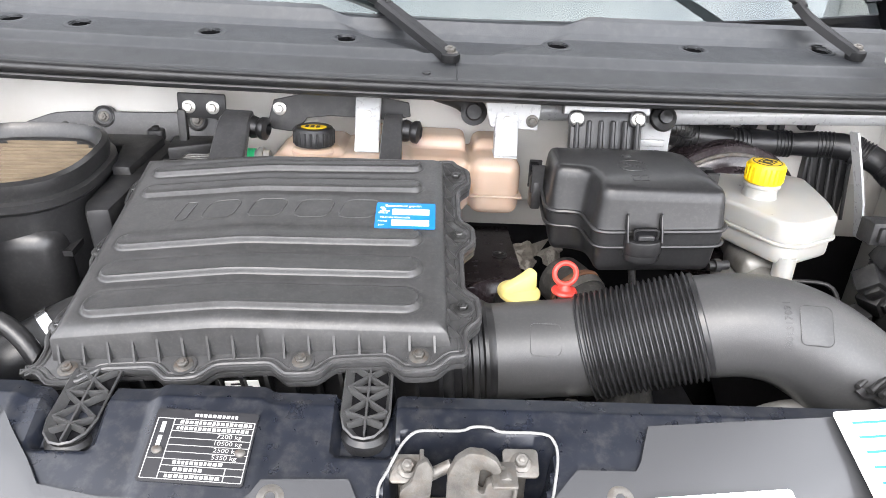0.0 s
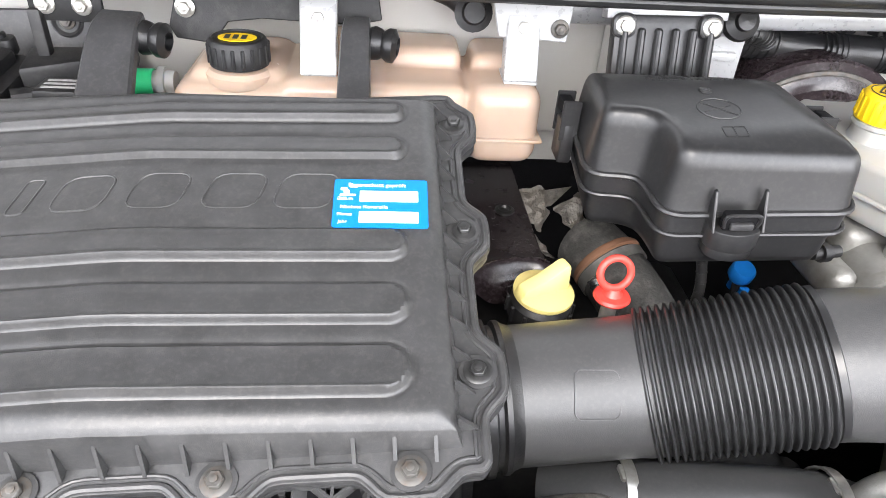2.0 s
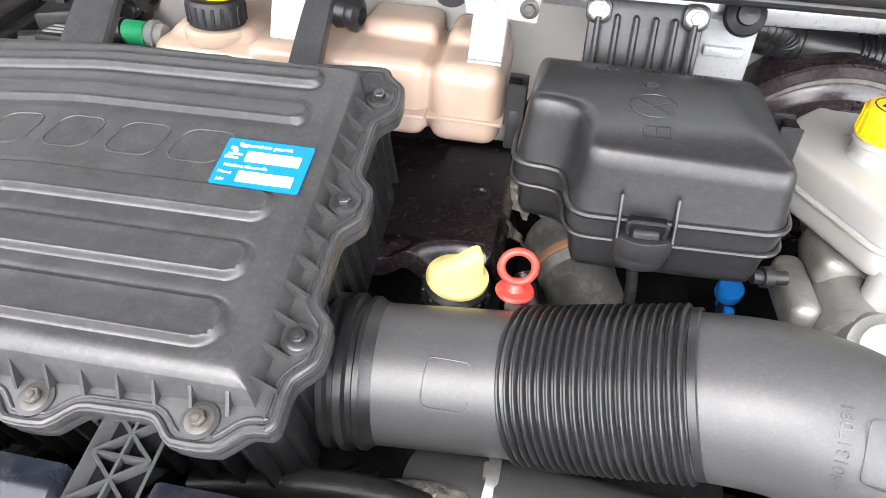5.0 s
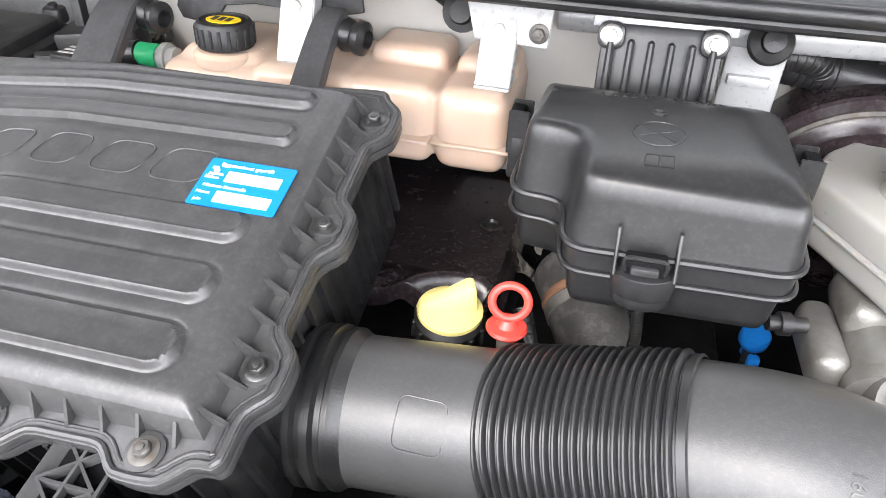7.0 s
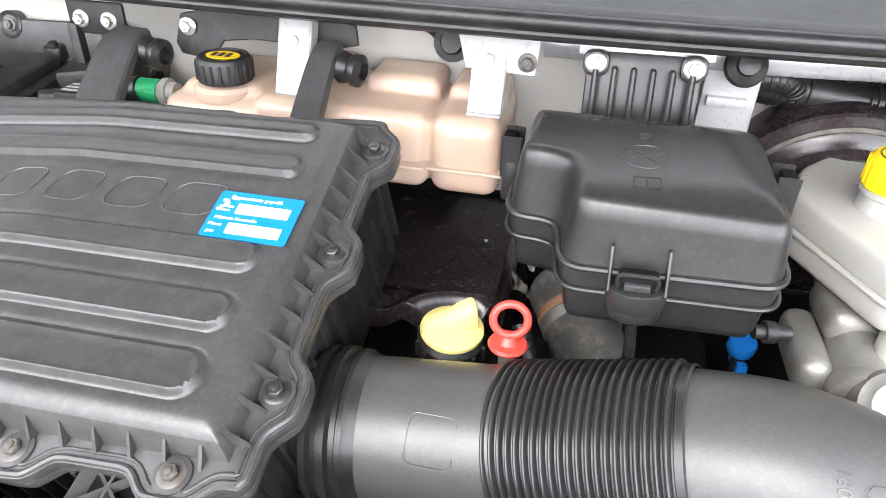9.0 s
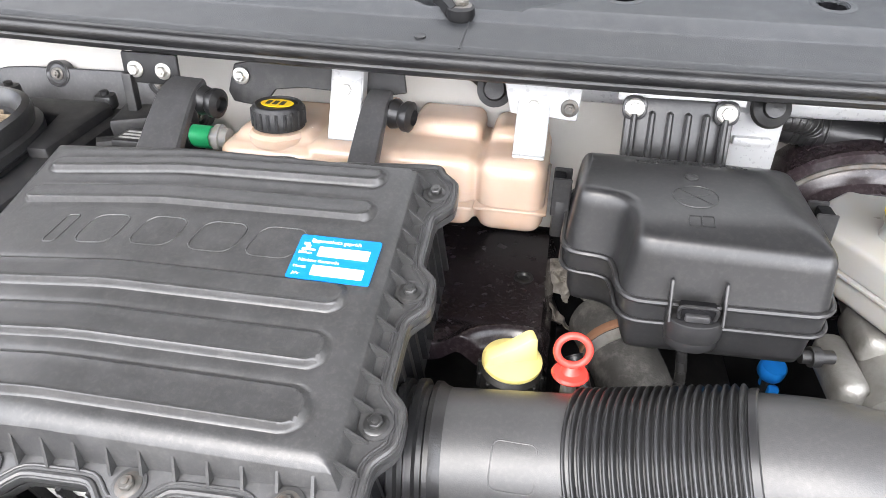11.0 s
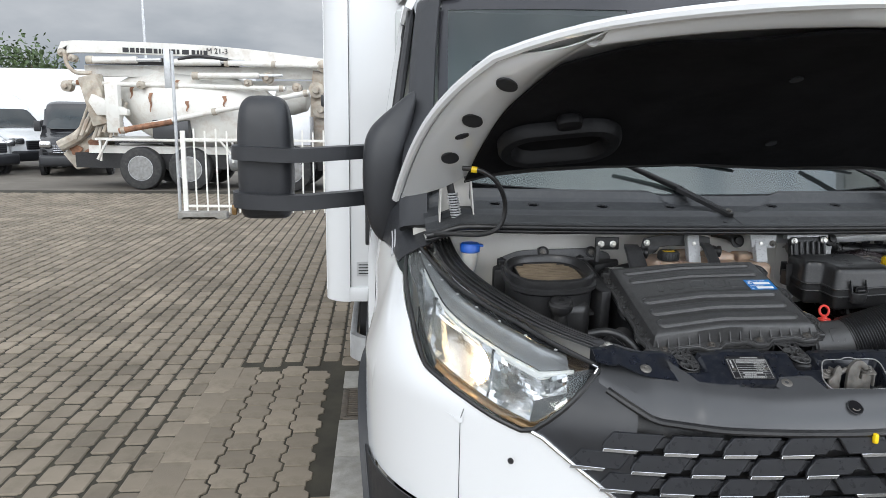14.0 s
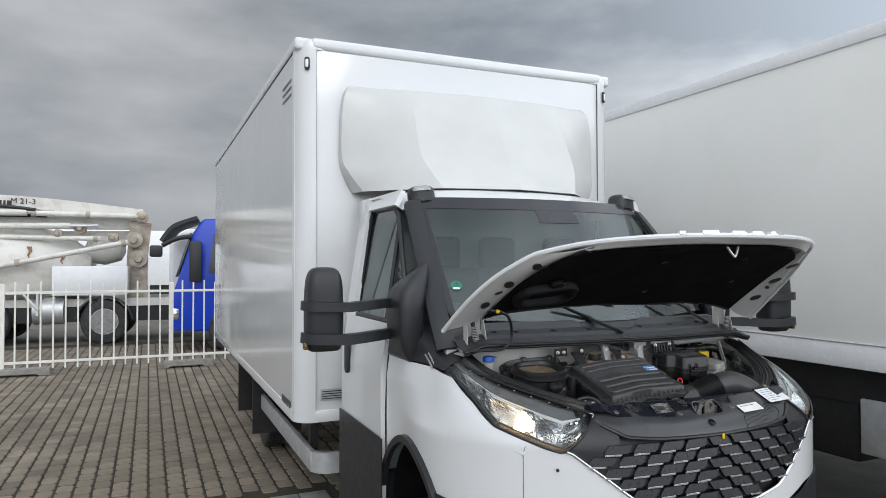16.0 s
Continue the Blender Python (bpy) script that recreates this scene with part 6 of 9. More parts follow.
tube(bm, [face(a, lerp_table(GR_LOW, abs(a)) + 0.004) + Vector((0, -0.004, 0)) for a in np.linspace(-36, 36, 40)], 0.0055, 8, 1)
part("edge_line", bm, M_CHROME, grille, "bright edge line")
# side cheeks beside the cap
for side in (-1, 1):
    bm = bmesh.new()
    sheet(bm, lambda s, b: face(side * (22 + 13 * s), (lerp_table(GR_LOW, 22 + 13 * s) + 0.004) * (1 - b) + b * lerp_table([(22, 1.300), (27, lerp_table(HL_LOW, 27) - 0.006), (31, lerp_table(HL_LOW, 31) - 0.006), (35, lerp_table(HL_LOW, 35) - 0.006)], 22 + 13 * s)) + Vector((0, 0.006, 0)), 14, 12, 0.004)
    part("cheek", bm, M_CRASH, grille)
# smooth cap over the grille, from the slam panel to the scales
bm = bmesh.new()


def cap(s, b):
    a = -27 + 54 * s
    lo = lerp_table([(0, 1.238), (12, 1.244), (20, 1.256), (27, 1.312)], abs(a))
    p = face(a, lo)
    x1 = CX + (p.x - CX) * 0.97
    q = Vector((x1, lerp_table([(-0.5, 0.84), (-0.45, 0.822), (-0.34, 0.752), (-0.325, 0.735), (-0.302, 0.712), (-0.288, 0.695), (-0.235, 0.687), (-0.115, 0.686), (-0.108, 0.702), (-0.03, 0.704), (-0.016, 0.672), (0.118, 0.668), (0.150, 0.70), (0.165, 0.715), (0.22, 0.715), (0.235, 0.752), (0.42, 0.765), (0.6, 0.80)], x1), 0.0))
    q.z = min(1.3165 + 0.55 * (q.y - 0.70), 1.353) + 0.006 + 0.012 * step(abs(x1 - CX), 0.40, 0.5)
    k = Vector((x1, min(0.660 + 0.35 * max(0, abs(x1 - 0.04) - 0.2), q.y - 0.008), 0.0))
    k.z = q.z - 0.55 * (q.y - k.y)
    if b > 0.7:
        return k.lerp(q, (b - 0.7) / 0.3)
    b /= 0.7
    r = p.lerp(k, 0.5) + Vector((0, -0.010, 0.008))
    return p * (1 - b) ** 2 + r * 2 * b * (1 - b) + k * b * b


sheet(bm, cap, 180, 20, 0.004)
part("grille_cap", bm, M_GREYPL, truck, "smooth dark grey panel over the grille")
bm = bmesh.new()
tube(bm, [cap(s, 0.02) + Vector((0, -0.004, -0.004)) for s in np.linspace(0.02, 0.98, 40)], 0.008, 8, 1)
part("cap_lip", bm, M_RUBBER, truck)


def on_cap(x, y, up):
    """A point over the grille cap, met from above."""
    k = min(range(61), key=lambda i: abs(cap(i / 60, 0.6).x - x))
    lo, hi = max(0, k - 1) / 60, min(60, k + 1) / 60
    q = min((cap(lo + (hi - lo) * i / 12, j / 40) for i in range(13) for j in range(41)), key=lambda p: (p.x - x) ** 2 + (p.y - y) ** 2)
    return Vector((x, y, q.z + up))


bm = bmesh.new()
PLUG = axes((0.024, 0.632, on_cap(0.024, 0.632, 0.0045).z), (1, 0, 0), (0, 0.75, 0.62))
lathe(bm, [(0.0168, 0.0), (0.0160, 0.0022), (0.0148, 0.0012), (0.0140, 0.0)], PLUG, 28, False)
plug = part("badge_socket", bm, M_GREYPL, truck, "round dark socket in the panel")
# near-black disc puts the socket's shade into colour; the cap has no hole
bm = bmesh.new()
lathe(bm, [(0.0145, 0.0016), (0.0100, 0.0012), (0.0, 0.0010)], PLUG, 24)
part("socket_shade", bm, M_FELT, plug)
# thin silver arc on the dark disc
bm = bmesh.new()
tube(bm, [PLUG @ Vector((0.009 * math.cos(q), 0.009 * math.sin(q), 0.002)) for q in np.linspace(3.6, 5.6, 9)], 0.0013, 6, 1)
part("silver_crescent", bm, M_LATCH, plug)
bm = bmesh.new()
box(bm, (0.044, 0.590, 1.218), (0.054, 0.602, 1.240), None, 0.004)
part("yellow_tag", bm, M_YELLOW, truck, "yellow release tag")
# vent slots moulded in the cap on the right
bm = bmesh.new()
o = eased([(0.205, 0.600), (0.30, 0.606), (0.40, 0.632), (0.452, 0.664), (0.450, 0.682), (0.40, 0.676), (0.30, 0.655), (0.212, 0.645)], 2, 0.15)
tube(bm, [on_cap(x, y, 0.003) for x, y in o + o[:1]], 0.0016, 6, 1)
vents = part("vent_panel", bm, M_GREYPL, truck, "moulded frame round the vent slots")
for r in range(4):
    for c in range(4):
        x = 0.236 + c * 0.056
        y = 0.609 + r * 0.0095 + 0.20 * max(0, x - 0.22) + 0.25 * max(0, x - 0.34)
        bm = bmesh.new()
        tube(bm, [on_cap(x - 0.023, y - 0.004, 0.0042), on_cap(x + 0.023, y + 0.005, 0.0042)], 0.0016, 6, 1)
        part("slot", bm, M_GREYPL, vents)

# slam panel
def slam_height(x, y):
    z = min(1.3165 + 0.55 * (y - 0.70), 1.353)
    ax_ = abs(x - CX)
    z += 0.018 * step(ax_, 0.42, 0.5)
    for c, w in ((-0.162, 0.056), (-0.395, 0.07)):
        if abs(x - c) < w:
            z += 0.006 * step(w - abs(x - c), 0, 0.012)
    for c in (-0.284, -0.022):
        z -= 0.016 * step(0.030 - abs(x - c), 0, 0.008) * step(y, 0.722, 0.738)
    w = abs(x - 0.075 - (y - 0.725) * 0.30)
    if w < 0.070 and y < 0.7465:
        z -= 0.070 * step(0.070 - w, 0, 0.006) * step(0.7465 - y, 0, 0.006)
    return z


bm = bmesh.new()
sheet(bm, lambda s, b: (lambda x, y: Vector((x, y, slam_height(x, y))))(-0.50 + 1.07 * s, (0.668 + 0.067 * (abs(s - 0.5) * 2) ** 2) * (1 - b) + 0.784 * b), 260, 60, 0.003)
slam = part("slam_panel", bm, M_SLAM, truck, "blue-black painted steel slam panel")
bm = bmesh.new()
sheet(bm, lambda s, b: Vector((-0.50 + 1.07 * s, 0.784 + 0.004 * b, slam_height(-0.50 + 1.07 * s, 0.784) - 0.16 * b)), 60, 4, 0.003)
part("slam_back", bm, M_SLAM, truck)
for x, y in ((-0.395, 0.724), (-0.095, 0.690), (0.20, 0.695), (0.48, 0.74)):
    bm = bmesh.new()
    lathe(bm, [(0.0120, 0.0), (0.0120, 0.0015), (0.010, 0.003), (0.005, 0.0032), (0.004, 0.0015), (0, 0.0015)], axes((x, y, slam_height(x, y) + 0.004), (1, 0, 0), (0, 1, 0.5)), 20)
    part("push_rivet", bm, M_LATCH, slam, "grey plastic push rivet")


# bonnet latch in its recess
latch = thing("bonnet_latch", (0.075, 0.715, 1.27), "worn galvanised bonnet latch in its recess", "latch")
UP = Matrix(((1, 0, 0, 0), (0, 0, -1, 0), (0, 1, 0, 0), (0, 0, 0, 1)))
bm = bmesh.new()
box(bm, (0.008, 0.690, 1.268), (0.126, 0.740, 1.275), None, 0.003)
part("base_plate", bm, M_LATCH, latch)
bm = bmesh.new()
prism(bm, filleted([(0.052, 1.272), (0.052, 1.332), (0.058, 1.349), (0.069, 1.358), (0.082, 1.357), (0.093, 1.349), (0.098, 1.339), (0.091, 1.335), (0.086, 1.341), (0.079, 1.342), (0.078, 1.318), (0.084, 1.314), (0.086, 1.326), (0.104, 1.334), (0.112, 1.326), (0.106, 1.302), (0.110, 1.272)], 0.003, 3), -0.006, 0.003, Matrix.Translation((0, 0.703, 0)) @ UP, 0.0015, 2)
part("catch", bm, M_LATCH, latch, "hooked catch plate")
bm = bmesh.new()
prism(bm, [(0.060, 1.272), (0.058, 1.338), (0.066, 1.346), (0.090, 1.340), (0.104, 1.330), (0.104, 1.272)], -0.004, 0.001, Matrix.Translation((0, 0.714, 0)) @ UP, 0.001, 1)
part("back_plate", bm, M_RUSTY, latch, "rust-stained back plate")
bm = bmesh.new()
box(bm, (0.090, 0.692, 1.327), (0.112, 0.724, 1.331), pose(0, 0, 0, 0, 0, 0), 0.0015)
box(bm, (0.108, 0.694, 1.300), (0.1115, 0.722, 1.330), None, 0.0012)
part("pawl", bm, M_LATCH, latch)
# folded side plate beside the catch
bm = bmesh.new()
prism(bm, filleted([(0.012, 1.272), (0.012, 1.312), (0.022, 1.322), (0.026, 1.340), (0.034, 1.346), (0.040, 1.334), (0.038, 1.300), (0.040, 1.272)], 0.003, 3), -0.003, 0.003, Matrix.Translation((0, 0.707, 0)) @ UP, 0.0012, 2)
box(bm, (0.028, 0.707, 1.275), (0.032, 0.734, 1.334), None, 0.001)
part("side_plate", bm, M_LATCH, latch)
bm = bmesh.new()
rod(bm, (0.034, 0.712, 1.322), (0.056, 0.714, 1.334), 0.0055, 12)
part("pivot", bm, M_LATCH, latch)
for x, y, z in ((0.018, 0.722, 1.322), (0.118, 0.728, 1.326)):
    bm = bmesh.new()
    prism(bm, rounded(0.032, 0.026, 0.004, 3), -0.004, 0.0, axes((x, y, z), (1, 0, 0), (0, 1, 0.55)), 0.001)
    part("mounting_plate", bm, M_LATCH, latch)
    bm = bmesh.new()
    hex_bolt(bm, axes((x, y, z), (1, 0, 0), (0, 1, 0.55)), 0.0062, 0.007, 1.5)
    part("bolt", bm, M_LATCH, latch)
    bm = bmesh.new()
    box(bm, (x - 0.008, y + 0.008, 1.272), (x + 0.008, y + 0.012, z + 0.002), None, 0.001)
    part("plate_leg", bm, M_LATCH, latch)
bm = bmesh.new()
tube(bm, [(0.112, 0.700, 1.290), (0.126, 0.704, 1.292), (0.146, 0.706, 1.296)], 0.0055, 10)
for i in range(5):
    lathe(bm, [(0.0065, -0.001), (0.0075, 0.0), (0.0065, 0.001)], along((0.122 + i * 0.004, 0.703, 1.292), (0.146, 0.706, 1.296)), 12)
part("release_cable", bm, M_RUBBER, latch)
bm = bmesh.new()
o = [(0.0, 0.674), (0.126, 0.672), (0.140, 0.690), (0.146, 0.708), (0.150, 0.727), (0.148, 0.739), (0.138, 0.7455), (0.101, 0.7460), (0.091, 0.7495), (0.075, 0.7495), (0.064, 0.7460), (0.032, 0.7455), (0.021, 0.7425), (0.011, 0.732), (0.001, 0.713), (-0.006, 0.700), (-0.005, 0.682)]
tube(bm, [(x, y, 1.3165 + 0.55 * (y - 0.70) + 0.003) for x, y in o + o[:1]], 0.0014, 8, 3)
solid("latch_seal", bm, M_LIP, "pale lip round the latch recess", "seal")


# rubber filter box feet on the slam panel
def foot(x, y, z):
    t = thing("lattice_foot", (x, y, z), "black plastic lattice foot holding the filter box", "mount", "lattice feet")
    A = axes((x, y, z), (1, 0, 0), (0, 1, 0.22))
    o = [(-0.020, 0.078), (0.020, 0.078), (0.0195, 0.016), (0.016, 0.002), (0.008, -0.007), (0.0, -0.009), (-0.008, -0.007), (-0.016, 0.002), (-0.0195, 0.016)]
    bm = bmesh.new()
    tube(bm, [A @ Vector((p, q, 0.006)) for p, q in o + o[:1]], 1.0, 4, 1, None, [(0.0011, 0.005), (-0.0011, 0.005), (-0.0011, -0.005), (0.0011, -0.005)])
    part("frame", bm, M_PIPE, t)
    for (p, q), (r, s) in (((-0.019, 0.018), (0.019, 0.048)), ((0.019, 0.018), (-0.019, 0.048)), ((-0.019, 0.048), (0.019, 0.078)), ((0.019, 0.048), (-0.019, 0.078)),
                           ((0, -0.008), (0, 0.078)), ((-0.019, 0.048), (0.019, 0.048)), ((-0.016, 0.004), (0.018, 0.018)), ((0.016, 0.004), (-0.018, 0.018))):
        bm = bmesh.new()
        tube(bm, [A @ Vector((p, q, 0.0075)), A @ Vector((r, s, 0.0075))], 1.0, 4, 1, None, [(0.0010, 0.0035), (-0.0010, 0.0035), (-0.0010, -0.0035), (0.0010, -0.0035)])
        part("rib", bm, M_PIPE, t)
    # added black sheet for the shade in the gaps; the lattice itself is open
    bm = bmesh.new()
    prism(bm, [(p * 0.95, q) for p, q in o][::-1], 0.001, 0.003, A)
    part("web", bm, M_FELT, t)
    bm = bmesh.new()
    lathe(bm, [(0.021, -0.012), (0.022, -0.002), (0.018, 0.002), (0.012, 0.002)], Matrix.Translation((x, y + 0.006, z)), 28)
    part("rubber_pad", bm, M_RUBBER, t)


foot(-0.284, 0.742, 1.326)
foot(-0.022, 0.750, 1.334)

# type plate
plate = thing("type_plate", (-0.158, 0.735, 1.328), "black riveted type plate with white table print", "type plate")
PL = axes((-0.162, 0.7245, 1.3375), (1, -0.06, 0.0), (0.09, 0.885, 0.487)) @ Matrix.Diagonal((0.92, 0.69, 1, 1))
bm = bmesh.new()
prism(bm, rounded(0.098, 0.094, 0.003, 3), 0.0, 0.0012, PL)
part("plate", bm, M_PLATE, plate)
bm = bmesh.new()
hl = lambda x0, x1, y, h=0.0008: box(bm, (x0, y - h / 2, 0.0012), (x1, y + h / 2, 0.0015), PL)
vl = lambda x, y0, y1, w=0.0008: box(bm, (x - w / 2, y0, 0.0012), (x + w / 2, y1, 0.0015), PL)
for y in (0.034, 0.026, 0.018, 0.009, 0.0, -0.009, -0.018, -0.026, -0.035, -0.043):
    hl(-0.030, 0.047, y)
vl(-0.030, -0.043, 0.034)
vl(0.047, -0.043, 0.034)
vl(0.030, -0.043, -0.026)
vl(-0.046, -0.043, 0.034)
hl(-0.046, -0.03, 0.034)
hl(-0.046, -0.03, -0.043)
hl(-0.046, -0.03, -0.018)
for y, x0, x1 in ((0.030, -0.024, 0.042), (0.022, -0.026, 0.044), (-0.022, -0.02, 0.026), (-0.0305, -0.018, 0.006), (-0.039, -0.024, 0.024), (0.040, -0.012, 0.03)):
    x = x0
    while x < x1:
        w = 0.0022 + 0.0018 * random.random()
        box(bm, (x, y - 0.0021, 0.0012), (x + w, y + 0.0021, 0.0015), PL)
        x += w + 0.0012
for y0 in (0.022, 0.004):
    box(bm, (-0.041, y0 - 0.007, 0.0012), (-0.037, y0 + 0.007, 0.0015), PL)
part("table_print", bm, M_PRINT, plate)
for text, y in (("7200 kg", 0.0135), ("10500 kg", 0.0045), ("2500 kg", -0.0045), ("5350 kg", -0.0135)):
    part("figures", words(text, 0.0075, PL @ Matrix.Translation((0.026, y, 0.0016)), 0.0001), M_PRINT, plate, smooth=0)
for x, y in ((-0.038, -0.008), (0.040, -0.006)):
    bm = bmesh.new()
    lathe(bm, [(0.0055, 0.001), (0.005, 0.003), (0.002, 0.004), (0, 0.004)], PL @ Matrix.Translation((x, y, 0)), 16)
    part("rivet", bm, M_RUSTY, plate, "rusty rivet")

# paper labels on the right of the slam panel
for x, y, w, h, dark in ((0.288, 0.676, 0.130, 0.048, 0), (0.483, 0.728, 0.142, 0.094, 1)):
    t = thing("paper_label", (x, y, 1.33), "white printed paper label stuck on the slam panel", "label", "paper labels")
    A = axes((x, y, min(1.3165 + 0.55 * (y - 0.70), 1.353) + (0.013 if dark else 0.010)), (1, 0.10, 0.02), (-0.1, 1, 0.50 if dark else 0.55))
    bm = bmesh.new()
    prism(bm, rounded(w, h, 0.004, 3), 0, 0.0008, A)
    part("sheet", bm, M_PAPER, t)
    bm = bmesh.new()
    for i in range(1 if not dark else 6):
        yy = h / 2 - 0.012 - i * 0.014
        if yy < -h / 2 + 0.006:
            break
        box(bm, (-w * 0.4, yy - 0.0012, 0.0009), (-w * 0.4 + w * (0.4 + 0.35 * random.random()), yy + 0.0012, 0.0011), A)
    part("print", bm, M_STICKER if dark else M_GREYPL, t)

# inner bay: bulkhead, inner wings, floor of dark machinery
bm = bmesh.new()
box(bm, (-0.86, 1.382, 1.30), (0.92, 1.43, 1.565), None, 0.004)
box(bm, (-0.86, 1.415, 0.75), (0.92, 1.43, 1.30), None, 0.004)
box(bm, (-0.80, 1.336, 1.36), (0.26, 1.39, 1.552), None, 0.010, 3)
bulk = part("bulkhead", bm, M_BAYWHITE, truck, "white painted bulkhead")
for x0, x1, z0, z1 in ((0.42, 0.80, 1.40, 1.52),):
    bm = bmesh.new()
    box(bm, (x0, 1.372, z0), (x1, 1.400, z1), None, 0.010, 3)
    part("pressed_panel", bm, M_BAYWHITE, bulk)
bm = bmesh.new()
sheet(bm, lambda s, b: Vector((-0.84 + 1.74 * s, 1.385 - 0.02 * math.sin(s * 23) * math.sin(b * 6), 0.76 + (0.57 + 0.03 * math.sin(s * 17)) * b)), 60, 12, 0.012)
part("bulkhead_mat", bm, M_FELT, truck, "black sound mat on the bulkhead")
for side in (-1, 1):
    bm = bmesh.new()

    def inner(s, b, side=side):
        y = 0.84 + 0.58 * s
        x_top = lerp_table([(0.84, 0.50), (0.95, 0.62), (1.1, 0.735), (1.3, 0.80), (1.42, 0.81)], y)
        zt = lerp_table([(0.84, 1.35), (1.0, 1.40), (1.2, 1.455), (1.42, 1.52)], y)
        return Vector((CX + side * (x_top - 0.03 * b), y, zt - 0.75 * b))
    sheet(bm, inner, 24, 8, 0.004)
    part("inner_wing", bm, M_BAYWHITE, truck, "white painted inner wing")
    # top rail and the rubber seals along it
    rail = [(0.46, 0.805, 1.352), (0.60, 0.90, 1.388), (0.715, 1.04, 1.430), (0.785, 1.18, 1.470), (0.815, 1.31, 1.520)]
    line = spline(rail, 8)

    def beside(k, off, up):
        p = line[k]
        w = off * (0.72 + 0.28 * k / (len(line) - 1))
        return Vector((CX + side * (p.x + w * 0.72), p.y - w * 0.68, p.z + up))
    bm = bmesh.new()
    sheet(bm, lambda s, b: beside(int(round(s * (len(line) - 1))), 0.037 - 0.074 * b, -0.004 - 0.004 * math.sin(b * math.pi * 3) ** 2), len(line) - 1, 18, 0.003)
    part("wing_channel", bm, M_RUBBER, truck, "flat black rubber channel along the wing")
    for off, r, mat in ((0.036, 0.0030, M_RUBBER), (0.014, 0.0038, M_RUBBER), (-0.006, 0.0034, M_RUBBER), (-0.020, 0.0032, M_RUBBER), (-0.036, 0.0030, M_RUBBER)):
        bm = bmesh.new()
        tube(bm, [beside(k, off, 0.001) for k in range(len(line))], r, 10, 1)
        part("wing_seal", bm, mat, truck, "thin rubber lip of the wing seal")
    bm = bmesh.new()
    hex_bolt(bm, Matrix.Translation((CX + side * 0.484, 0.800, 1.362)), 0.0105, 0.009, 1.75)
    part("wing_bolt", bm, M_ALU, truck, "large bright flange bolt")
    # hinge: upright plate with a coil spring
    bm = bmesh.new()
    hx = CX + side * 0.768
    prism(bm, [(-0.052, -0.02), (0.056, -0.02), (0.050, 0.06), (0.038, 0.10), (0.040, 0.165), (-0.045, 0.165), (-0.048, 0.10)], 0.0, 0.004, axes((hx, 1.345, 1.54), (1, 0, 0), (0, 0.10, 1)), 0.002)
    hinge = part("hinge", bm, M_BAYWHITE, truck, "white bonnet hinge plate")
    for w0, w1 in ((-0.050, -0.044), (0.040, 0.054)):
        bm = bmesh.new()
        sheet(bm, lambda s, b: Vector((hx + (w1 if w0 > 0 else w0) + (0.006 if w0 < 0 else -0.014) * s, 1.345 - 0.05 * b * (1 - 0.5 * s), 1.53 + 0.17 * s)), 8, 3, 0.004)
        part("flange", bm, M_BAYWHITE, hinge)
    bm = bmesh.new()
    prism(bm, [(-0.06, -0.03), (0.045, -0.03), (0.045, 0.012), (-0.06, 0.012)], 0.0, 0.005, Matrix.Translation((hx, 1.333, 1.702)), 0.002)
    part("top_plate", bm, M_BAYWHITE, hinge)
    bm = bmesh.new()
    coil = [(hx - 0.008 * side * (1 - t / 69.1) * 0 + 0.0145 * math.cos(t) + side * 0.016 * t / 69.1, 1.310 + 0.0145 * math.sin(t), 1.572 + 0.00118 * t) for t in np.linspace(0, 2 * math.pi * 11, 11 * 12)]
    tube(bm, coil, 0.0024, 6, 1)
    part("spring", bm, M_BRACKET, hinge, "coil spring")
    bm = bmesh.new()
    rod(bm, (hx + side * 0.024, 1.312, 1.685), (hx - side * 0.006, 1.308, 1.54), 0.0105, 14)
    part("spring_rod", bm, M_DARKPL, hinge)
    bm = bmesh.new()
    rod(bm, (hx - side * 0.001, 1.310, 1.572), (hx - side * 0.006, 1.308, 1.535), 0.018, 14)
    part("spring_seat", bm, M_DARKPL, hinge)

t = thing("engine_block", (0.1, 1.05, 0.7), "dark grimy engine block deep in the bay", "engine")
bm = bmesh.new()
box(bm, (-0.30, 0.95, 0.75), (0.45, 1.40, 1.14), None, 0.03)
box(bm, (-0.05, 1.0, 1.10), (0.20, 1.38, 1.22), None, 0.03)
blk = part("block", bm, M_DARKPL, t)
for i in range(8):
    bm = bmesh.new()
    box(bm, (-0.28 + i * 0.09, 0.93, 0.85), (-0.24 + i * 0.09, 0.97, 1.10), None, 0.008)
    part("rib", bm, M_DARKPL, blk)
for i in range(7):
    bm = bmesh.new()
    tube(bm, [(-0.45 + i * 0.15, 0.86, 1.05 + 0.03 * (i % 3)), (-0.40 + i * 0.15, 0.93, 1.14 - 0.02 * (i % 2)), (-0.34 + i * 0.16, 1.02, 1.10)], 0.016 + 0.005 * (i % 2), 10)
    part("pipe", bm, M_RUBBER, t)
for x, y, z in ((0.33, 0.93, 1.16), (0.40, 0.97, 1.14), (0.47, 0.92, 1.12), (0.24, 0.88, 1.14)):
    bm = bmesh.new()
    lathe(bm, [(0.02, -0.03), (0.024, 0.0), (0.018, 0.004), (0.010, 0.012), (0, 0.012)], Matrix.Translation((x, y, z)) @ pose(0, 0, 0, 25, 12, 0), 16)
    part("fitting", bm, M_ALU, t)
t = thing("radiator_pack", (0, 0.78, 0.5), "dark radiator pack behind the grille", "radiator")
bm = bmesh.new()
box(bm, (-0.52, 0.79, 0.5), (0.58, 0.86, 1.17), None, 0.01)
part("core", bm, M_DARKPL, t)
bm = bmesh.new()
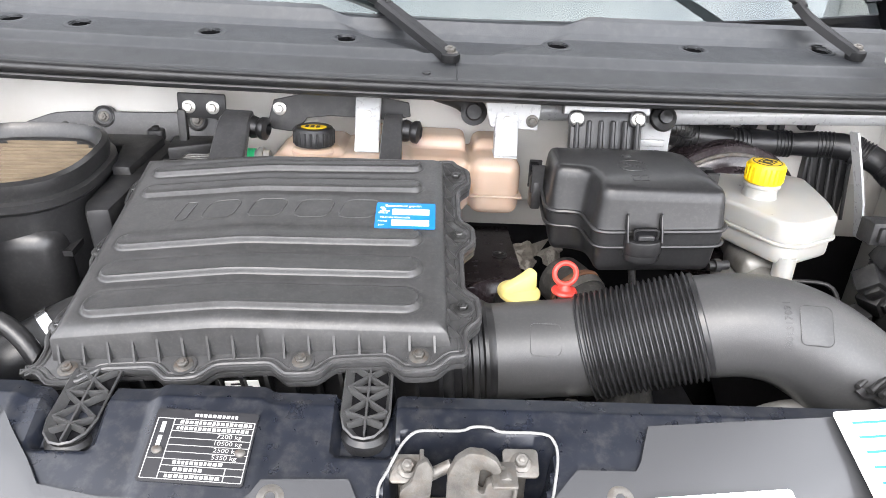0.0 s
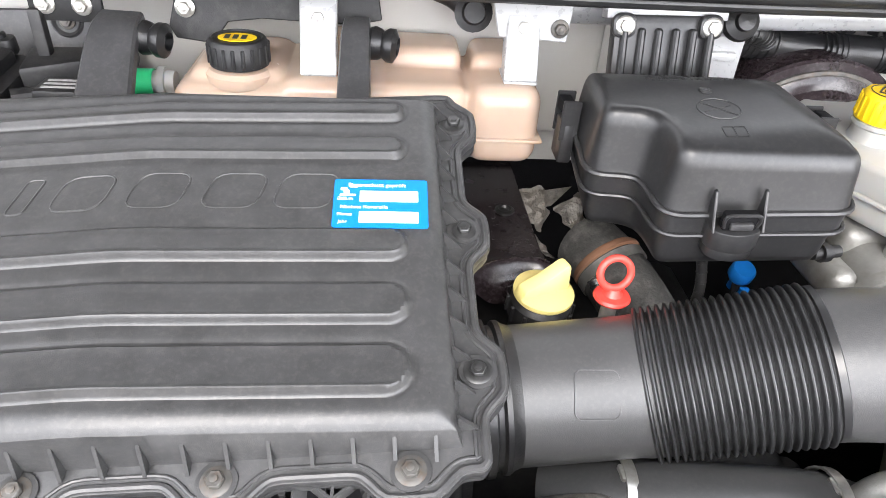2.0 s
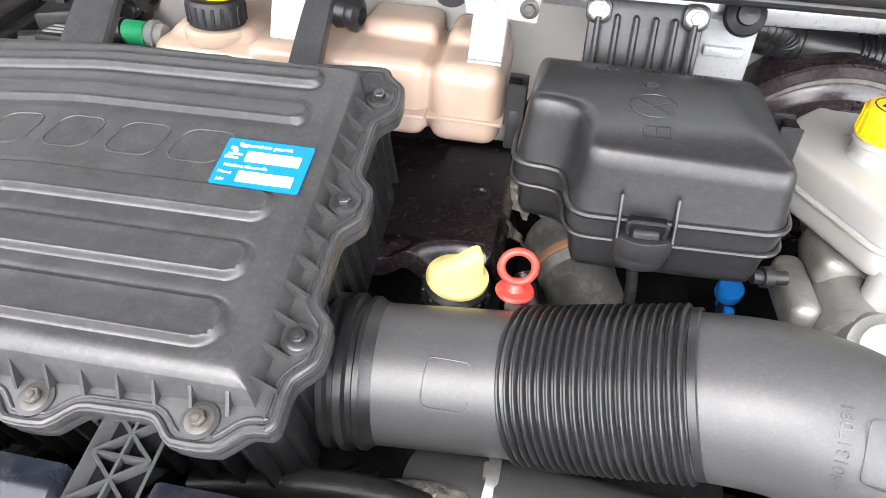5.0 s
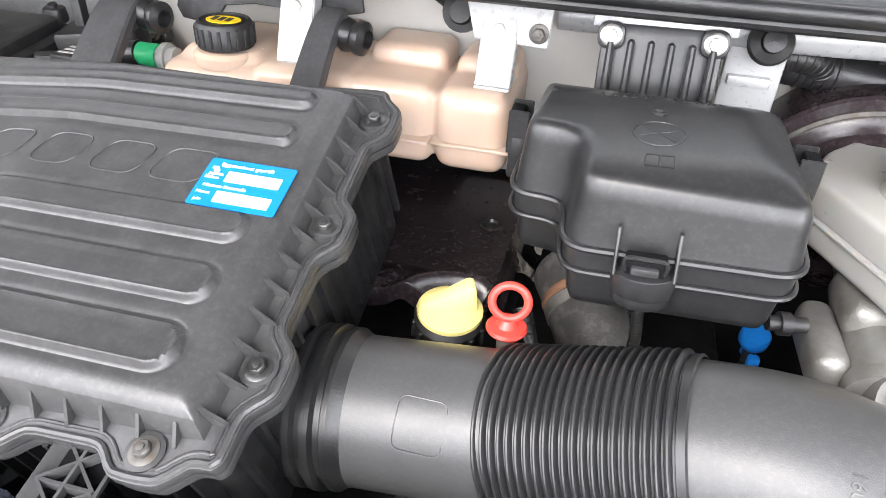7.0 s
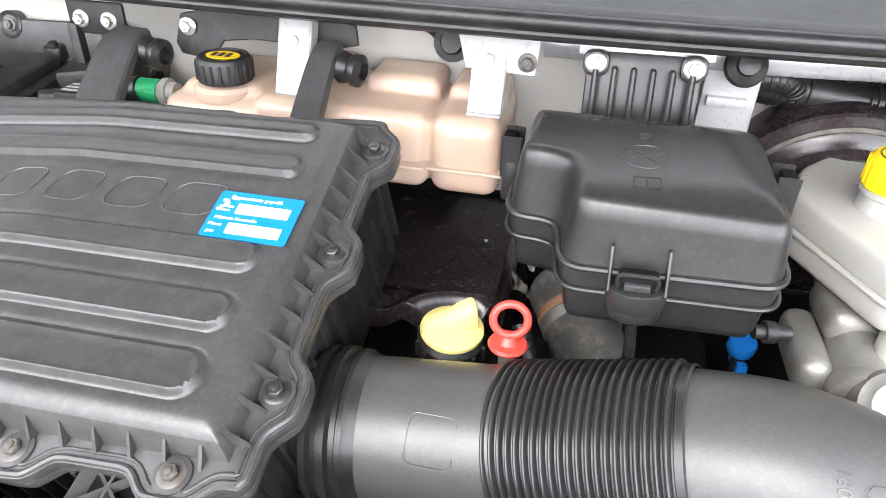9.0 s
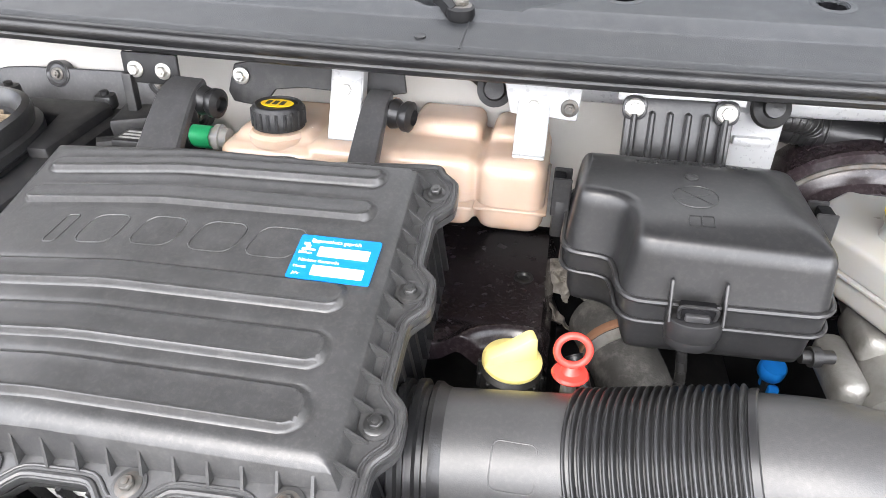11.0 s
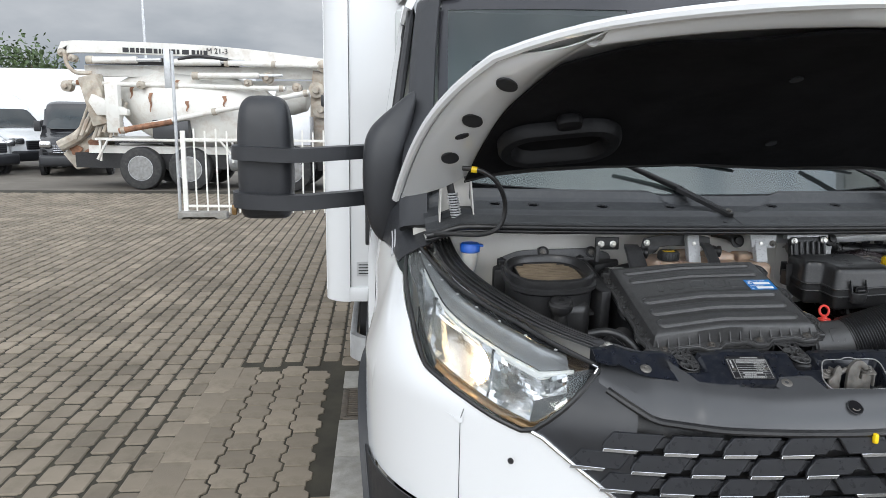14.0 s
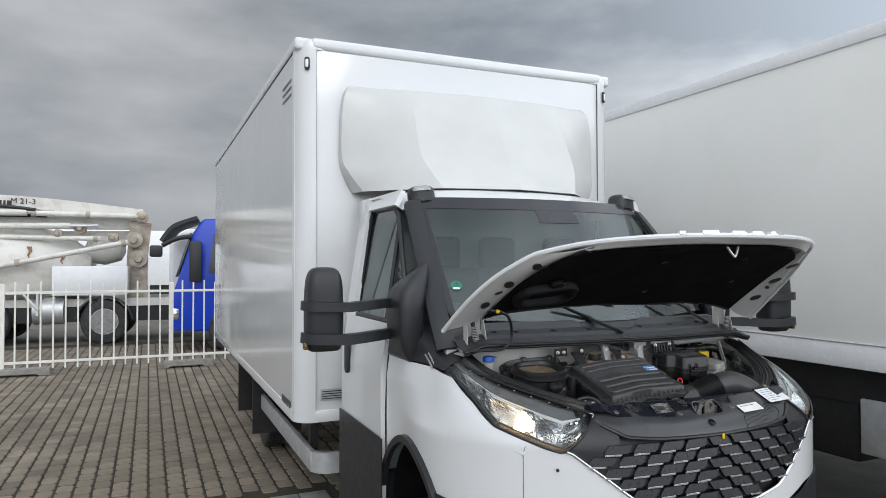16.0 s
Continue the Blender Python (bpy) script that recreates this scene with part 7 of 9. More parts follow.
box(bm, (-0.84, 0.85, 0.72), (0.90, 1.42, 0.75))
part("undertray", bm, M_DARKPL, truck)

# cowl: stepped black plastic tray under the windscreen with round drain holes
COWL_HOLES = [(-0.62, 1.365), (-0.508, 1.348), (-0.306, 1.328), (-0.101, 1.322), (0.222, 1.334), (0.440, 1.352), (0.662, 1.385)]


def cowl_shape(s, b):
    x = -0.83 + 1.74 * s
    e = abs(x - CX) / 0.87
    back = 0.055 * e * e
    prof = [(0.0, 1.200, 1.566), (0.06, 1.203, 1.574), (0.12, 1.212, 1.580), (0.34, 1.268, 1.593), (0.38, 1.276, 1.600), (0.42, 1.284, 1.607), (0.70, 1.362, 1.622), (0.80, 1.372, 1.632), (0.90, 1.384, 1.650), (1.0, 1.394, 1.656)]
    for (b0, y0, z0), (b1, y1, z1) in zip(prof, prof[1:]):
        if b <= b1:
            t = (b - b0) / (b1 - b0)
            y, z = y0 + (y1 - y0) * t, z0 + (z1 - z0) * t
            break
    v = abs(x - 0.065)
    if b > 0.40:
        z -= 0.010 * step(0.05 + (y - 1.28) * 1.4 - v, -0.01, 0.03)
    z -= 0.03 * step(e, 0.86, 1.0)
    return Vector((x, y + back, z))


bm = bmesh.new()
sheet(bm, cowl_shape, 260, 90, 0.003)
spots = [min((cowl_shape((x + 0.83) / 1.74, b / 200) for b in range(200)), key=lambda p: abs(p.y - y)) for x, y in COWL_HOLES]
bmesh.ops.delete(bm, geom=[f for f in bm.faces if any((f.calc_center_median() - p).length < 0.0165 for p in spots)], context="FACES")
cowl = part("cowl", bm, M_COWL, truck, "stepped dark cowl panel with drain holes", 25)
for p in spots:
    bm = bmesh.new()
    lathe(bm, [(0.0235, 0.0004), (0.0205, 0.0016), (0.0170, 0.0010), (0.0162, -0.003)], axes(p, (1, 0, 0), (0, 1, 0.2)), 28, False)
    well = part("drain_hole", bm, M_COWL, cowl)
    # near-black lining puts the shade down the drain hole into its colour
    bm = bmesh.new()
    lathe(bm, [(0.0172, -0.001), (0.0155, -0.024), (0.0, -0.024)], axes(p, (1, 0, 0), (0, 1, 0.2)), 20, False)
    part("well_floor", bm, M_FELT, well)
bm = bmesh.new()
lathe(bm, [(0.006, 0.0), (0.006, 0.002), (0, 0.003)], axes((0.022, 1.225, 1.583), (1, 0, 0), (0, 1, 0.25)), 14)
part("stud", bm, M_INK, cowl)
bm = bmesh.new()
tube(bm, [cowl_shape((0.065 + 0.83) / 1.74, b) for b in np.linspace(0.10, 0.37, 12)], 0.0013, 6, 1)
part("seam", bm, M_INK, cowl)
bm = bmesh.new()
tube(bm, [cowl_shape(s, 0.0) + Vector((0, -0.006, 0.003)) for s in np.linspace(0.0, 1.0, 40)], 0.0090, 12, 2)
tube(bm, [cowl_shape(s, 0.0) + Vector((0, 0.0, -0.009)) for s in np.linspace(0.0, 1.0, 40)], 0.0065, 10, 2)
part("cowl_seal", bm, M_RUBBER, truck, "long black rubber seal along the cowl edge")
bm = bmesh.new()
sheet(bm, lambda s, b: cowl_shape(s, 0.0) + Vector((0, 0.004 + 0.20 * b, -0.010 - 0.002 * b)), 40, 2, 0.003)
part("cowl_underside", bm, M_BAYWHITE, truck, "white painted flange under the cowl")


# windscreen
def screen(s, b, push=0.0):
    u = -1 + 2 * s
    v = b
    return Vector((CX + (0.80 - 0.05 * v) * u, 1.40 + 0.555 * v + 0.14 * u * u - push, 1.665 + 0.645 * v + 0.03 * u * u * (1 - v) + push * 0.8))


bm = bmesh.new()
sheet(bm, lambda s, b: screen(s, -0.03 + 1.03 * b), 30, 16)
facing(bm, (0, -0.7, 0.7))
ws = part("windscreen", bm, M_GLASS, truck, "tinted laminated windscreen")
ws.visible_shadow = False
for b0, b1, s0, s1, out in ((-0.03, 0.10, 0, 1, -0.004), (0.92, 1.03, 0, 1, 0.002), (0.0, 0.92, -0.005, 0.016, 0.002), (0.0, 0.92, 0.984, 1.005, 0.002)):
    bm = bmesh.new()
    sheet(bm, lambda s, b: screen(s0 + (s1 - s0) * s, b0 + (b1 - b0) * b, out), 24, 6)
    facing(bm, (0, -0.7, 0.7))
    part("frit", bm, M_FRIT, ws, "black ceramic border")
bm = bmesh.new()
sheet(bm, lambda s, b: screen(0.44 + 0.18 * s, 0.80 + 0.119 * b, 0.002), 6, 4)
facing(bm, (0, -0.7, 0.7))
part("camera_patch", bm, M_FRIT, ws)
bm = bmesh.new()
prism(bm, [(0.030 * math.cos(a), 0.030 * math.sin(a)) for a in np.linspace(0, 2 * math.pi, 33)[:-1]], 0.0, 0.001, axes(screen(0.042, 0.225, 0.004), (1, -0.32, 0), (0.05, 0.6, 0.75)))
gs = part("emission_sticker", bm, M_BADGE, ws, "round green emission badge")
part("numeral", words("4", 0.036, axes(screen(0.042, 0.225, 0.006) + Vector((0, 0, 0.008)), (1, -0.32, 0), (0.05, 0.6, 0.75)), 0.0002), M_INK, gs, smooth=0)
bm = bmesh.new()
box(bm, (-0.017, -0.022, 0.0015), (0.017, -0.012, 0.002), axes(screen(0.042, 0.225, 0.004), (1, -0.32, 0), (0.05, 0.6, 0.75)))
part("code_field", bm, M_PAPER, gs)

# wipers
def wiper(bolt, arm, tip0, tip1):
    t = part("wiper", rod(bmesh.new(), bolt, Vector(bolt) + Vector((0, 0, 0.001)), 0.004), M_INK, truck)
    bm = bmesh.new()
    q = Vector(arm[0]).lerp(Vector(arm[1]), 0.75)
    tube(bm, [bolt, arm[0], q], 1.0, 4, 6, None, [(0.014, 0.005), (0.009, 0.009), (-0.009, 0.009), (-0.014, 0.005), (-0.014, -0.006), (0.014, -0.006)])
    lathe(bm, [(0.014, -0.008), (0.0155, 0.0), (0.0145, 0.006), (0.010, 0.008)], axes(bolt, (1, 0, 0), (0, 1, 0.2)), 20)
    part("head", bm, M_WIPER, t)
    bm = bmesh.new()
    tube(bm, [Vector(arm[0]).lerp(Vector(arm[1]), 0.6), arm[1], arm[2]], lambda k: 1.0 - 0.5 * k, 4, 6, None, [(0.013, 0.006), (0.008, 0.010), (-0.008, 0.010), (-0.013, 0.006), (-0.013, -0.004), (0.013, -0.004)])
    part("arm", bm, M_WIPER, t)
    bm = bmesh.new()
    hex_bolt(bm, axes(Vector(bolt) + Vector((0, 0, 0.006)), (1, 0, 0), (0, 1, 0.2)), 0.0085, 0.007, 1.4)
    part("nut", bm, M_LATCH, t, "worn steel nut")
    bm = bmesh.new()
    tube(bm, [tip0, tip1], 1.0, 4, 6, None, [(0.005, 0.010), (-0.005, 0.010), (-0.004, -0.010), (0.004, -0.010)])
    part("blade", bm, M_WIPER, t)


wiper((0.055, 1.274, 1.600), [(-0.035, 1.372, 1.652), (-0.060, 1.392, 1.668), (-0.231, 1.43, 1.742)], (-0.62, 1.53, 1.765), (0.16, 1.44, 1.735))
wiper((0.70, 1.352, 1.622), [(0.64, 1.39, 1.664), (0.60, 1.405, 1.700), (0.44, 1.455, 1.775)], (-0.05, 1.455, 1.742), (0.62, 1.49, 1.748))

# cab shell: roof, doors, pillars
def roof(s, b):
    u = -1 + 2 * s
    w = 0.80 + 0.03 * b
    edge = abs(u) ** 6
    front_y = 1.965 + 0.14 * u * u
    y = front_y + (2.80 - front_y) * b
    z = 2.325 + 0.10 * math.sin(min(1, b * 1.6) * math.pi / 2) - 0.05 * edge - 0.02 * u * u
    return Vector((CX + w * u * (1.0 + 0.06 * edge), y, z))


bm = bmesh.new()
sheet(bm, roof, 40, 20, 0.006)
part("roof", bm, M_WHITE, truck, "white cab roof")
for side in (-1, 1):
    P = Matrix.Translation((CX + side * 0.725, 2.12, 2.362)) @ pose(0, 0, 0, -6, side * 6, side * 14)
    bm = bmesh.new()
    loft(bm, [[(x * k, y * q + d, z) for x, y in rounded(0.16, 0.15, 0.06, 5)] for z, k, q, d in ((-0.06, 1.0, 1.0, 0.03), (0.008, 0.98, 0.98, 0.03), (0.026, 0.86, 0.84, 0.035), (0.038, 0.62, 0.60, 0.045), (0.042, 0.3, 0.3, 0.05))], True, True, P)
    a = part("roof_lamp", bm, M_CRASH, truck, "black roof marker lamp with a clear lens")
    bm = bmesh.new()
    loft(bm, [[(x * k, y * q + d, z) for x, y in rounded(0.11, 0.07, 0.03, 5)] for z, k, q, d in ((0.0, 1.0, 1.0, -0.018), (0.016, 0.98, 0.96, -0.015), (0.030, 0.80, 0.75, -0.004), (0.034, 0.4, 0.4, 0.0))], True, True, P)
    part("lens", bm, M_LAMPLENS, a, "clear grey lens")
for side in (-1, 1):
    # A-pillar, black outside
    bm = bmesh.new()
    pil = [(0.905, 1.40, 1.53), (0.90, 1.50, 1.66), (0.875, 1.66, 1.82), (0.850, 1.88, 2.07), (0.824, 2.05, 2.25), (0.816, 2.075, 2.275)]
    sheet(bm, lambda s, b: (lambda p: Vector((CX + side * (p.x - 0.062 * b + 0.03 * math.sin(b * math.pi)), p.y - 0.05 * b + 0.02, p.z + 0.015 * b)))(spline(pil, 6)[int(round(s * 30))]), 30, 6, 0.02)
    part("pillar", bm, M_CRASH, truck, "matt black windscreen pillar")
    # base panel between headlamp, pillar and door
    bm = bmesh.new()
    sheet(bm, lambda s, b: (lambda y, lo, hi: flank(y, lo + (hi - lo) * b, side) + Vector((side * 0.004, 0, 0)))(1.30 + 0.64 * s, lerp_table([(1.22, 1.45), (1.45, 1.468), (1.95, 1.468)], 1.30 + 0.64 * s), lerp_table([(1.30, 1.505), (1.40, 1.56), (1.55, 1.70), (1.80, 1.80), (1.95, 1.80)], 1.30 + 0.64 * s)), 30, 12, 0.004)
    part("pillar_base", bm, M_CRASH, truck, "black panel at the pillar's foot")
    # plain badge bars on the pillar's foot
    for y, z, w in ((1.445, 1.497, 0.075), (1.455, 1.482, 0.10)):
        bm = bmesh.new()
        tube(bm, [flank(y + w * q, z + 0.55 * w * q, side) + Vector((side * 0.009, 0, 0)) for q in (-0.5, 0.0, 0.5)], 1.0, 4, 3, None, [(0.002, 0.0045), (-0.002, 0.0045), (-0.002, -0.0045), (0.002, -0.0045)])
        part("badge_bar", bm, M_GALV, truck, "pale badge bar")
    # door
    bm = bmesh.new()
    sheet(bm, lambda s, b: flank(1.945 + 0.80 * s, 0.62 + (1.62 - 0.62) * b, side), 16, 26, 0.03)
    d = part("door", bm, M_WHITE, truck, "white cab door")
    bm = bmesh.new()
    sheet(bm, lambda s, b: flank(1.90 + 0.86 * s, 0.40 + 0.62 * b, side) + Vector((side * 0.035, 0, 0)), 16, 8, 0.006)
    part("sill_cladding", bm, M_CRASH, d, "dark lower door cladding")
    bm = bmesh.new()
    sheet(bm, lambda s, b: (lambda z: flank(lerp_table([(1.60, 1.78), (1.80, 1.80), (2.25, 2.10), (2.30, 2.15)], z) + (2.62 - lerp_table([(1.60, 1.78), (1.80, 1.80), (2.25, 2.10), (2.30, 2.15)], z)) * s, z, side) + Vector((-side * 0.008, 0, 0)))(1.62 + 0.64 * b), 14, 10)
    facing(bm, (side, 0, 0))
    wnd = part("side_window", bm, M_SIDEGLASS, d, "tinted side window")
    wnd.visible_shadow = False
    bm = bmesh.new()
    fr = [flank(y, z, side) for y, z in ((1.80, 1.63), (1.84, 1.84), (2.10, 2.22), (2.20, 2.275), (2.60, 2.285), (2.63, 2.20), (2.63, 1.63))]
    tube(bm, fr + fr[:1], 0.016, 8, 1)
    tube(bm, [flank(2.05, 1.63, side), flank(2.07, 2.17, side)], 0.012, 8)
    part("window_frame", bm, M_INK, d)
    bm = bmesh.new()
    sheet(bm, lambda s, b: (lambda y, z: flank(y, z, side))(2.62 + 0.16 * s, 1.60 + 0.76 * b), 4, 8, 0.03)
    sheet(bm, lambda s, b: flank(2.12 + 0.66 * s, 2.27 + 0.09 * b, side) + Vector((-side * 0.03 * b, 0, 0)), 8, 4, 0.03)
    part("rear_pillar", bm, M_WHITE, truck)
    bm = bmesh.new()
    A = axes(flank(2.58, 1.375, side) + Vector((side * 0.042, 0, 0)), (0, 1, 0), (0, 0, 1))
    prism(bm, rounded(0.07, 0.21, 0.034, 5), -0.01 if side > 0 else -0.012, 0.012, A, 0.006)
    part("handle", bm, M_INK, d, "black recessed door handle")
    bm = bmesh.new()
    tube(bm, [flank(1.95, 0.75, side) + Vector((side * 0.001, 0, 0)), flank(1.945, 1.2, side) + Vector((side * 0.001, 0, 0)), flank(1.945, 1.46, side) + Vector((side * 0.001, 0, 0))], 0.0035, 6)
    part("door_gap", bm, M_INK, d)
    # long-arm mirror
    bm = bmesh.new()
    mx = CX + side * 1.375 + (0.10 if side > 0 else 0.0)
    my = 1.80 if side < 0 else 1.60
    rings = []
    for z, w, dp in ((1.512, 0.070, 0.050), (1.525, 0.084, 0.068), (1.59, 0.092, 0.082), (1.70, 0.092, 0.086), (1.82, 0.090, 0.084), (1.89, 0.082, 0.073), (1.92, 0.064, 0.050), (1.93, 0.038, 0.028)):
        rings.append([(mx + x, my + y, z) for x, y in rounded(2 * w, 2 * dp, min(w, dp) * 0.6, 5)])
    loft(bm, rings)
    mir = part("mirror", bm, M_CRASH, truck, "large matt black long-arm mirror")
    ease = mir.modifiers.new("ease", "SUBSURF")
    ease.levels = ease.render_levels = 2
    for z0, z1 in ((1.715, 1.760), (1.555, 1.605)):
        bm = bmesh.new()
        pts = [(CX + side * 1.0, 1.80, (z0 + z1) / 2 + 0.01), (CX + side * 1.12, 1.80, (z0 + z1) / 2 + 0.004), (CX + side * 1.27, 1.835, (z0 + z1) / 2 - 0.004), (CX + side * 1.40, 1.832, (z0 + z1) / 2), (CX + side * 1.452, 1.86, (z0 + z1) / 2 + 0.002), (CX + side * 1.468, 1.93, (z0 + z1) / 2 + 0.004)]
        if side < 0:
            pts = [(x, y - 0.13 * step(-x, 1.0, 1.2), z) for x, y, z in pts]
        if side > 0:
            pts = [(x + 0.10 * step(x, 1.05, 1.3), y - 0.33 * step(x, 1.0, 1.35), z) for x, y, z in pts]
        h = (z1 - z0) / 2
        tube(bm, pts, 1.0, 4, 8, None, [(0.022, h), (0.008, h * 1.15), (-0.022, h), (-0.022, -h), (0.0, -h * 1.1), (0.022, -h)])
        part("mirror_arm", bm, M_CRASH, mir)
    bm = bmesh.new()
    rings = []
    for z, y0, y1, x0, x1 in ((1.445, 1.62, 1.70, 0.93, 0.97), (1.49, 1.60, 1.78, 0.92, 1.02), (1.60, 1.58, 1.85, 0.91, 1.045), (1.75, 1.58, 1.86, 0.90, 1.045), (1.83, 1.60, 1.84, 0.885, 1.03), (1.90, 1.64, 1.74, 0.87, 0.94), (1.95, 1.67, 1.70, 0.865, 0.885)):
        rings.append([(CX + side * (x0 + x1) / 2 + x, (y0 + y1) / 2 + y, z) for x, y in rounded(x1 - x0, y1 - y0, min(x1 - x0, y1 - y0) * 0.35, 4)])
    loft(bm, rings)
    root = part("mirror_foot", bm, M_CRASH, mir)
    ease = root.modifiers.new("ease", "SUBSURF")
    ease.levels = ease.render_levels = 2
    bm = bmesh.new()
    box(bm, (mx + side * 0.102 - 0.008, my - 0.07, 1.53), (mx + side * 0.102 + 0.008, my - 0.03, 1.565), None, 0.004)
    part("indicator", bm, M_AMBER, mir, "small side indicator")
# cab inside
bm = bmesh.new()
box(bm, (-0.88, 2.70, 0.6), (0.94, 2.78, 2.36), None, 0.02)
part("cab_rear_wall", bm, M_TRIM, truck, "grey cab rear wall")
bm = bmesh.new()
box(bm, (-0.9, 1.45, 0.55), (0.96, 2.75, 0.6))
part("cab_floor", bm, M_DASH, truck)
bm = bmesh.new()
box(bm, (-0.80, 1.50, 1.40), (0.86, 1.80, 1.64), None, 0.05)
part("dashboard", bm, M_DASH, truck, "dark dashboard")
for x in (-0.42, -0.02, 0.47):
    bm = bmesh.new()
    box(bm, (x - 0.23, 2.35, 1.30), (x + 0.23, 2.52, 1.92), pose(0, 0, 0, 0, 0, 0), 0.06, 3)
    seat = part("seat", bm, M_SEAT, truck, "dark grey cloth seat")
    bm = bmesh.new()
    box(bm, (x - 0.13, 2.42, 1.90), (x + 0.13, 2.52, 2.12), None, 0.045, 3)
    part("headrest", bm, M_SEAT, seat)
bm = bmesh.new()
ring = [(0.48 + 0.2 * math.cos(t), 1.93 + 0.06 * math.sin(t), 1.62 + 0.17 * math.sin(t)) for t in np.linspace(0, 2 * math.pi, 25)]
tube(bm, ring, 0.016, 8, 1)
part("steering_wheel", bm, M_DASH, truck)

# bonnet, open
def hood(u, v, push=0.0):
    """u from -1 to 1 across, v from 0 at the hinges to 1 at the free edge."""
    r = Vector((CX + 0.945 * u, 1.20 + 0.093 * u * u, 1.771 - 0.125 * u ** 4))
    f = Vector((CX + 0.725 * u, 0.435 + 0.31 * abs(u) ** 2.6, 2.060 - 0.045 * abs(u) ** 3))
    v -= 0.10 * v * max(0, (abs(u) - 0.78) / 0.22) ** 2
    p = r.lerp(f, v)
    k = math.sin(math.pi * v)
    p += Vector((0.035 * k * u, -0.03 * k, 0.055 * k * (1 - 0.25 * u * u)))
    n = Vector((-0.12 * u, 0.42, -0.90)).normalized()
    return p + n * push


bm = bmesh.new()
sheet(bm, lambda s, b: hood(-1 + 2 * s, b), 60, 40, 0.004)
bonnet = part("bonnet", bm, M_WHITE, truck, "white bonnet standing open")
bm = bmesh.new()
edge = [hood(-1, v, 0.008) for v in np.linspace(0, 1, 20)] + [hood(u, 1, 0.008) for u in np.linspace(-1, 1, 40)[1:-1]] + [hood(1, v, 0.008) for v in np.linspace(1, 0, 20)]
tube(bm, edge, 0.011, 8, 1)
part("rolled_edge", bm, M_WHITE, bonnet)


def hood_in(u, v, e):
    return hood(u, v, 0.012 + 0.022 * e)


bm = bmesh.new()
for s0, s1, b0, b1 in ((-0.985, -0.78, 0.0, 1.0), (0.78, 0.985, 0.0, 1.0), (-0.80, 0.80, 0.88, 0.99), ):
    sheet(bm, lambda s, b: hood_in(s0 + (s1 - s0) * s, b0 + (b1 - b0) * b, math.sin(math.pi * min(max(s if abs(s1 - s0) < 0.5 else b, 0.05), 0.95))), 16 if abs(s1 - s0) < 0.5 else 60, 30 if abs(s1 - s0) < 0.5 else 8, 0.003)
part("inner_frame", bm, M_WHITE, bonnet, "white pressed inner frame")
for side in (-1, 1):
    for u, v, w, h in ((0.885, 0.22, 0.022, 0.030), (0.885, 0.36, 0.018, 0.010), (0.885, 0.46, 0.022, 0.032), (0.89, 0.72, 0.02, 0.03)):
        c = hood_in(side * u, v, 1.1)
        A = axes(c, hood_in(side * u + 0.02, v, 1.1) - hood_in(side * u - 0.02, v, 1.1), hood_in(side * u, v + 0.02, 1.1) - hood_in(side * u, v - 0.02, 1.1))
        bm = bmesh.new()
        prism(bm, [(w * math.cos(t), h * math.sin(t)) for t in np.linspace(0, 2 * math.pi, 21)[:-1]], -0.002, 0.002, A)
        part("frame_hole", bm, M_INK, bonnet, "dark oval hole")
bm = bmesh.new()
sheet(bm, lambda s, b: (lambda u, v: hood(u, v, 0.034 + 0.008 * noise.noise(Vector((u * 4, v * 4, 0)))))(-0.80 + 1.60 * s, -0.005 + (0.885 - 0.10 * abs(-1 + 2 * s) ** 3 + 0.02 * math.sin(s * 22)) * b), 60, 30, 0.006)
liner = part("felt_liner", bm, M_FELT, bonnet, "black felt sound liner")
bm = bmesh.new()
tube(bm, [hood(u, -0.004, 0.024 + 0.004 * math.sin(u * 9)) for u in np.linspace(-0.80, 0.80, 50)], 0.010, 8, 1)
part("edge_roll", bm, M_RUBBER, liner, "black rubber edge roll")
for u, v in ((0.02, 0.16), (0.55, 0.30), (-0.15, 0.55), (0.35, 0.62)):
    bm = bmesh.new()
    lathe(bm, [(0.014, 0.0), (0.014, 0.004), (0.009, 0.007), (0.0, 0.007)], axes(hood(u, v, 0.038), hood(u, v + 0.02) - hood(u, v), hood(u + 0.02, v) - hood(u, v)), 18)
    part("liner_clip", bm, M_RUBBER, liner)
# air intake mouth in the liner
A0 = hood(-0.60, 0.23, 0.045)
A = axes(A0, hood(-0.54, 0.23, 0.045) - hood(-0.66, 0.23, 0.045), hood(-0.60, 0.29, 0.045) - hood(-0.60, 0.17, 0.045))
A = A @ Matrix.Diagonal((1, 1, -1, 1)) if A.to_3x3().col[2].z > 0 else A
bm = bmesh.new()
rings = []
for w, h, z in ((0.152, 0.098, 0.0), (0.152, 0.098, 0.020), (0.144, 0.090, 0.032), (0.120, 0.066, 0.032), (0.110, 0.056, 0.020), (0.104, 0.050, -0.01)):
    rings.append([(x, y, z) for x, y in rounded(2 * w, 2 * h, h * 0.9, 8)])
loft(bm, rings, True, False, A)
prism(bm, rounded(0.06, 0.05, 0.02, 4, 0.02, 0.112), 0.0, 0.026, A, 0.006)
part("intake_mouth", bm, M_INTAKE, bonnet, "black oval intake mouth")
bm = bmesh.new()
prism(bm, rounded(0.21, 0.104, 0.050, 6), -0.004, 0.002, A)
part("mouth_opening", bm, M_FELT, bonnet)
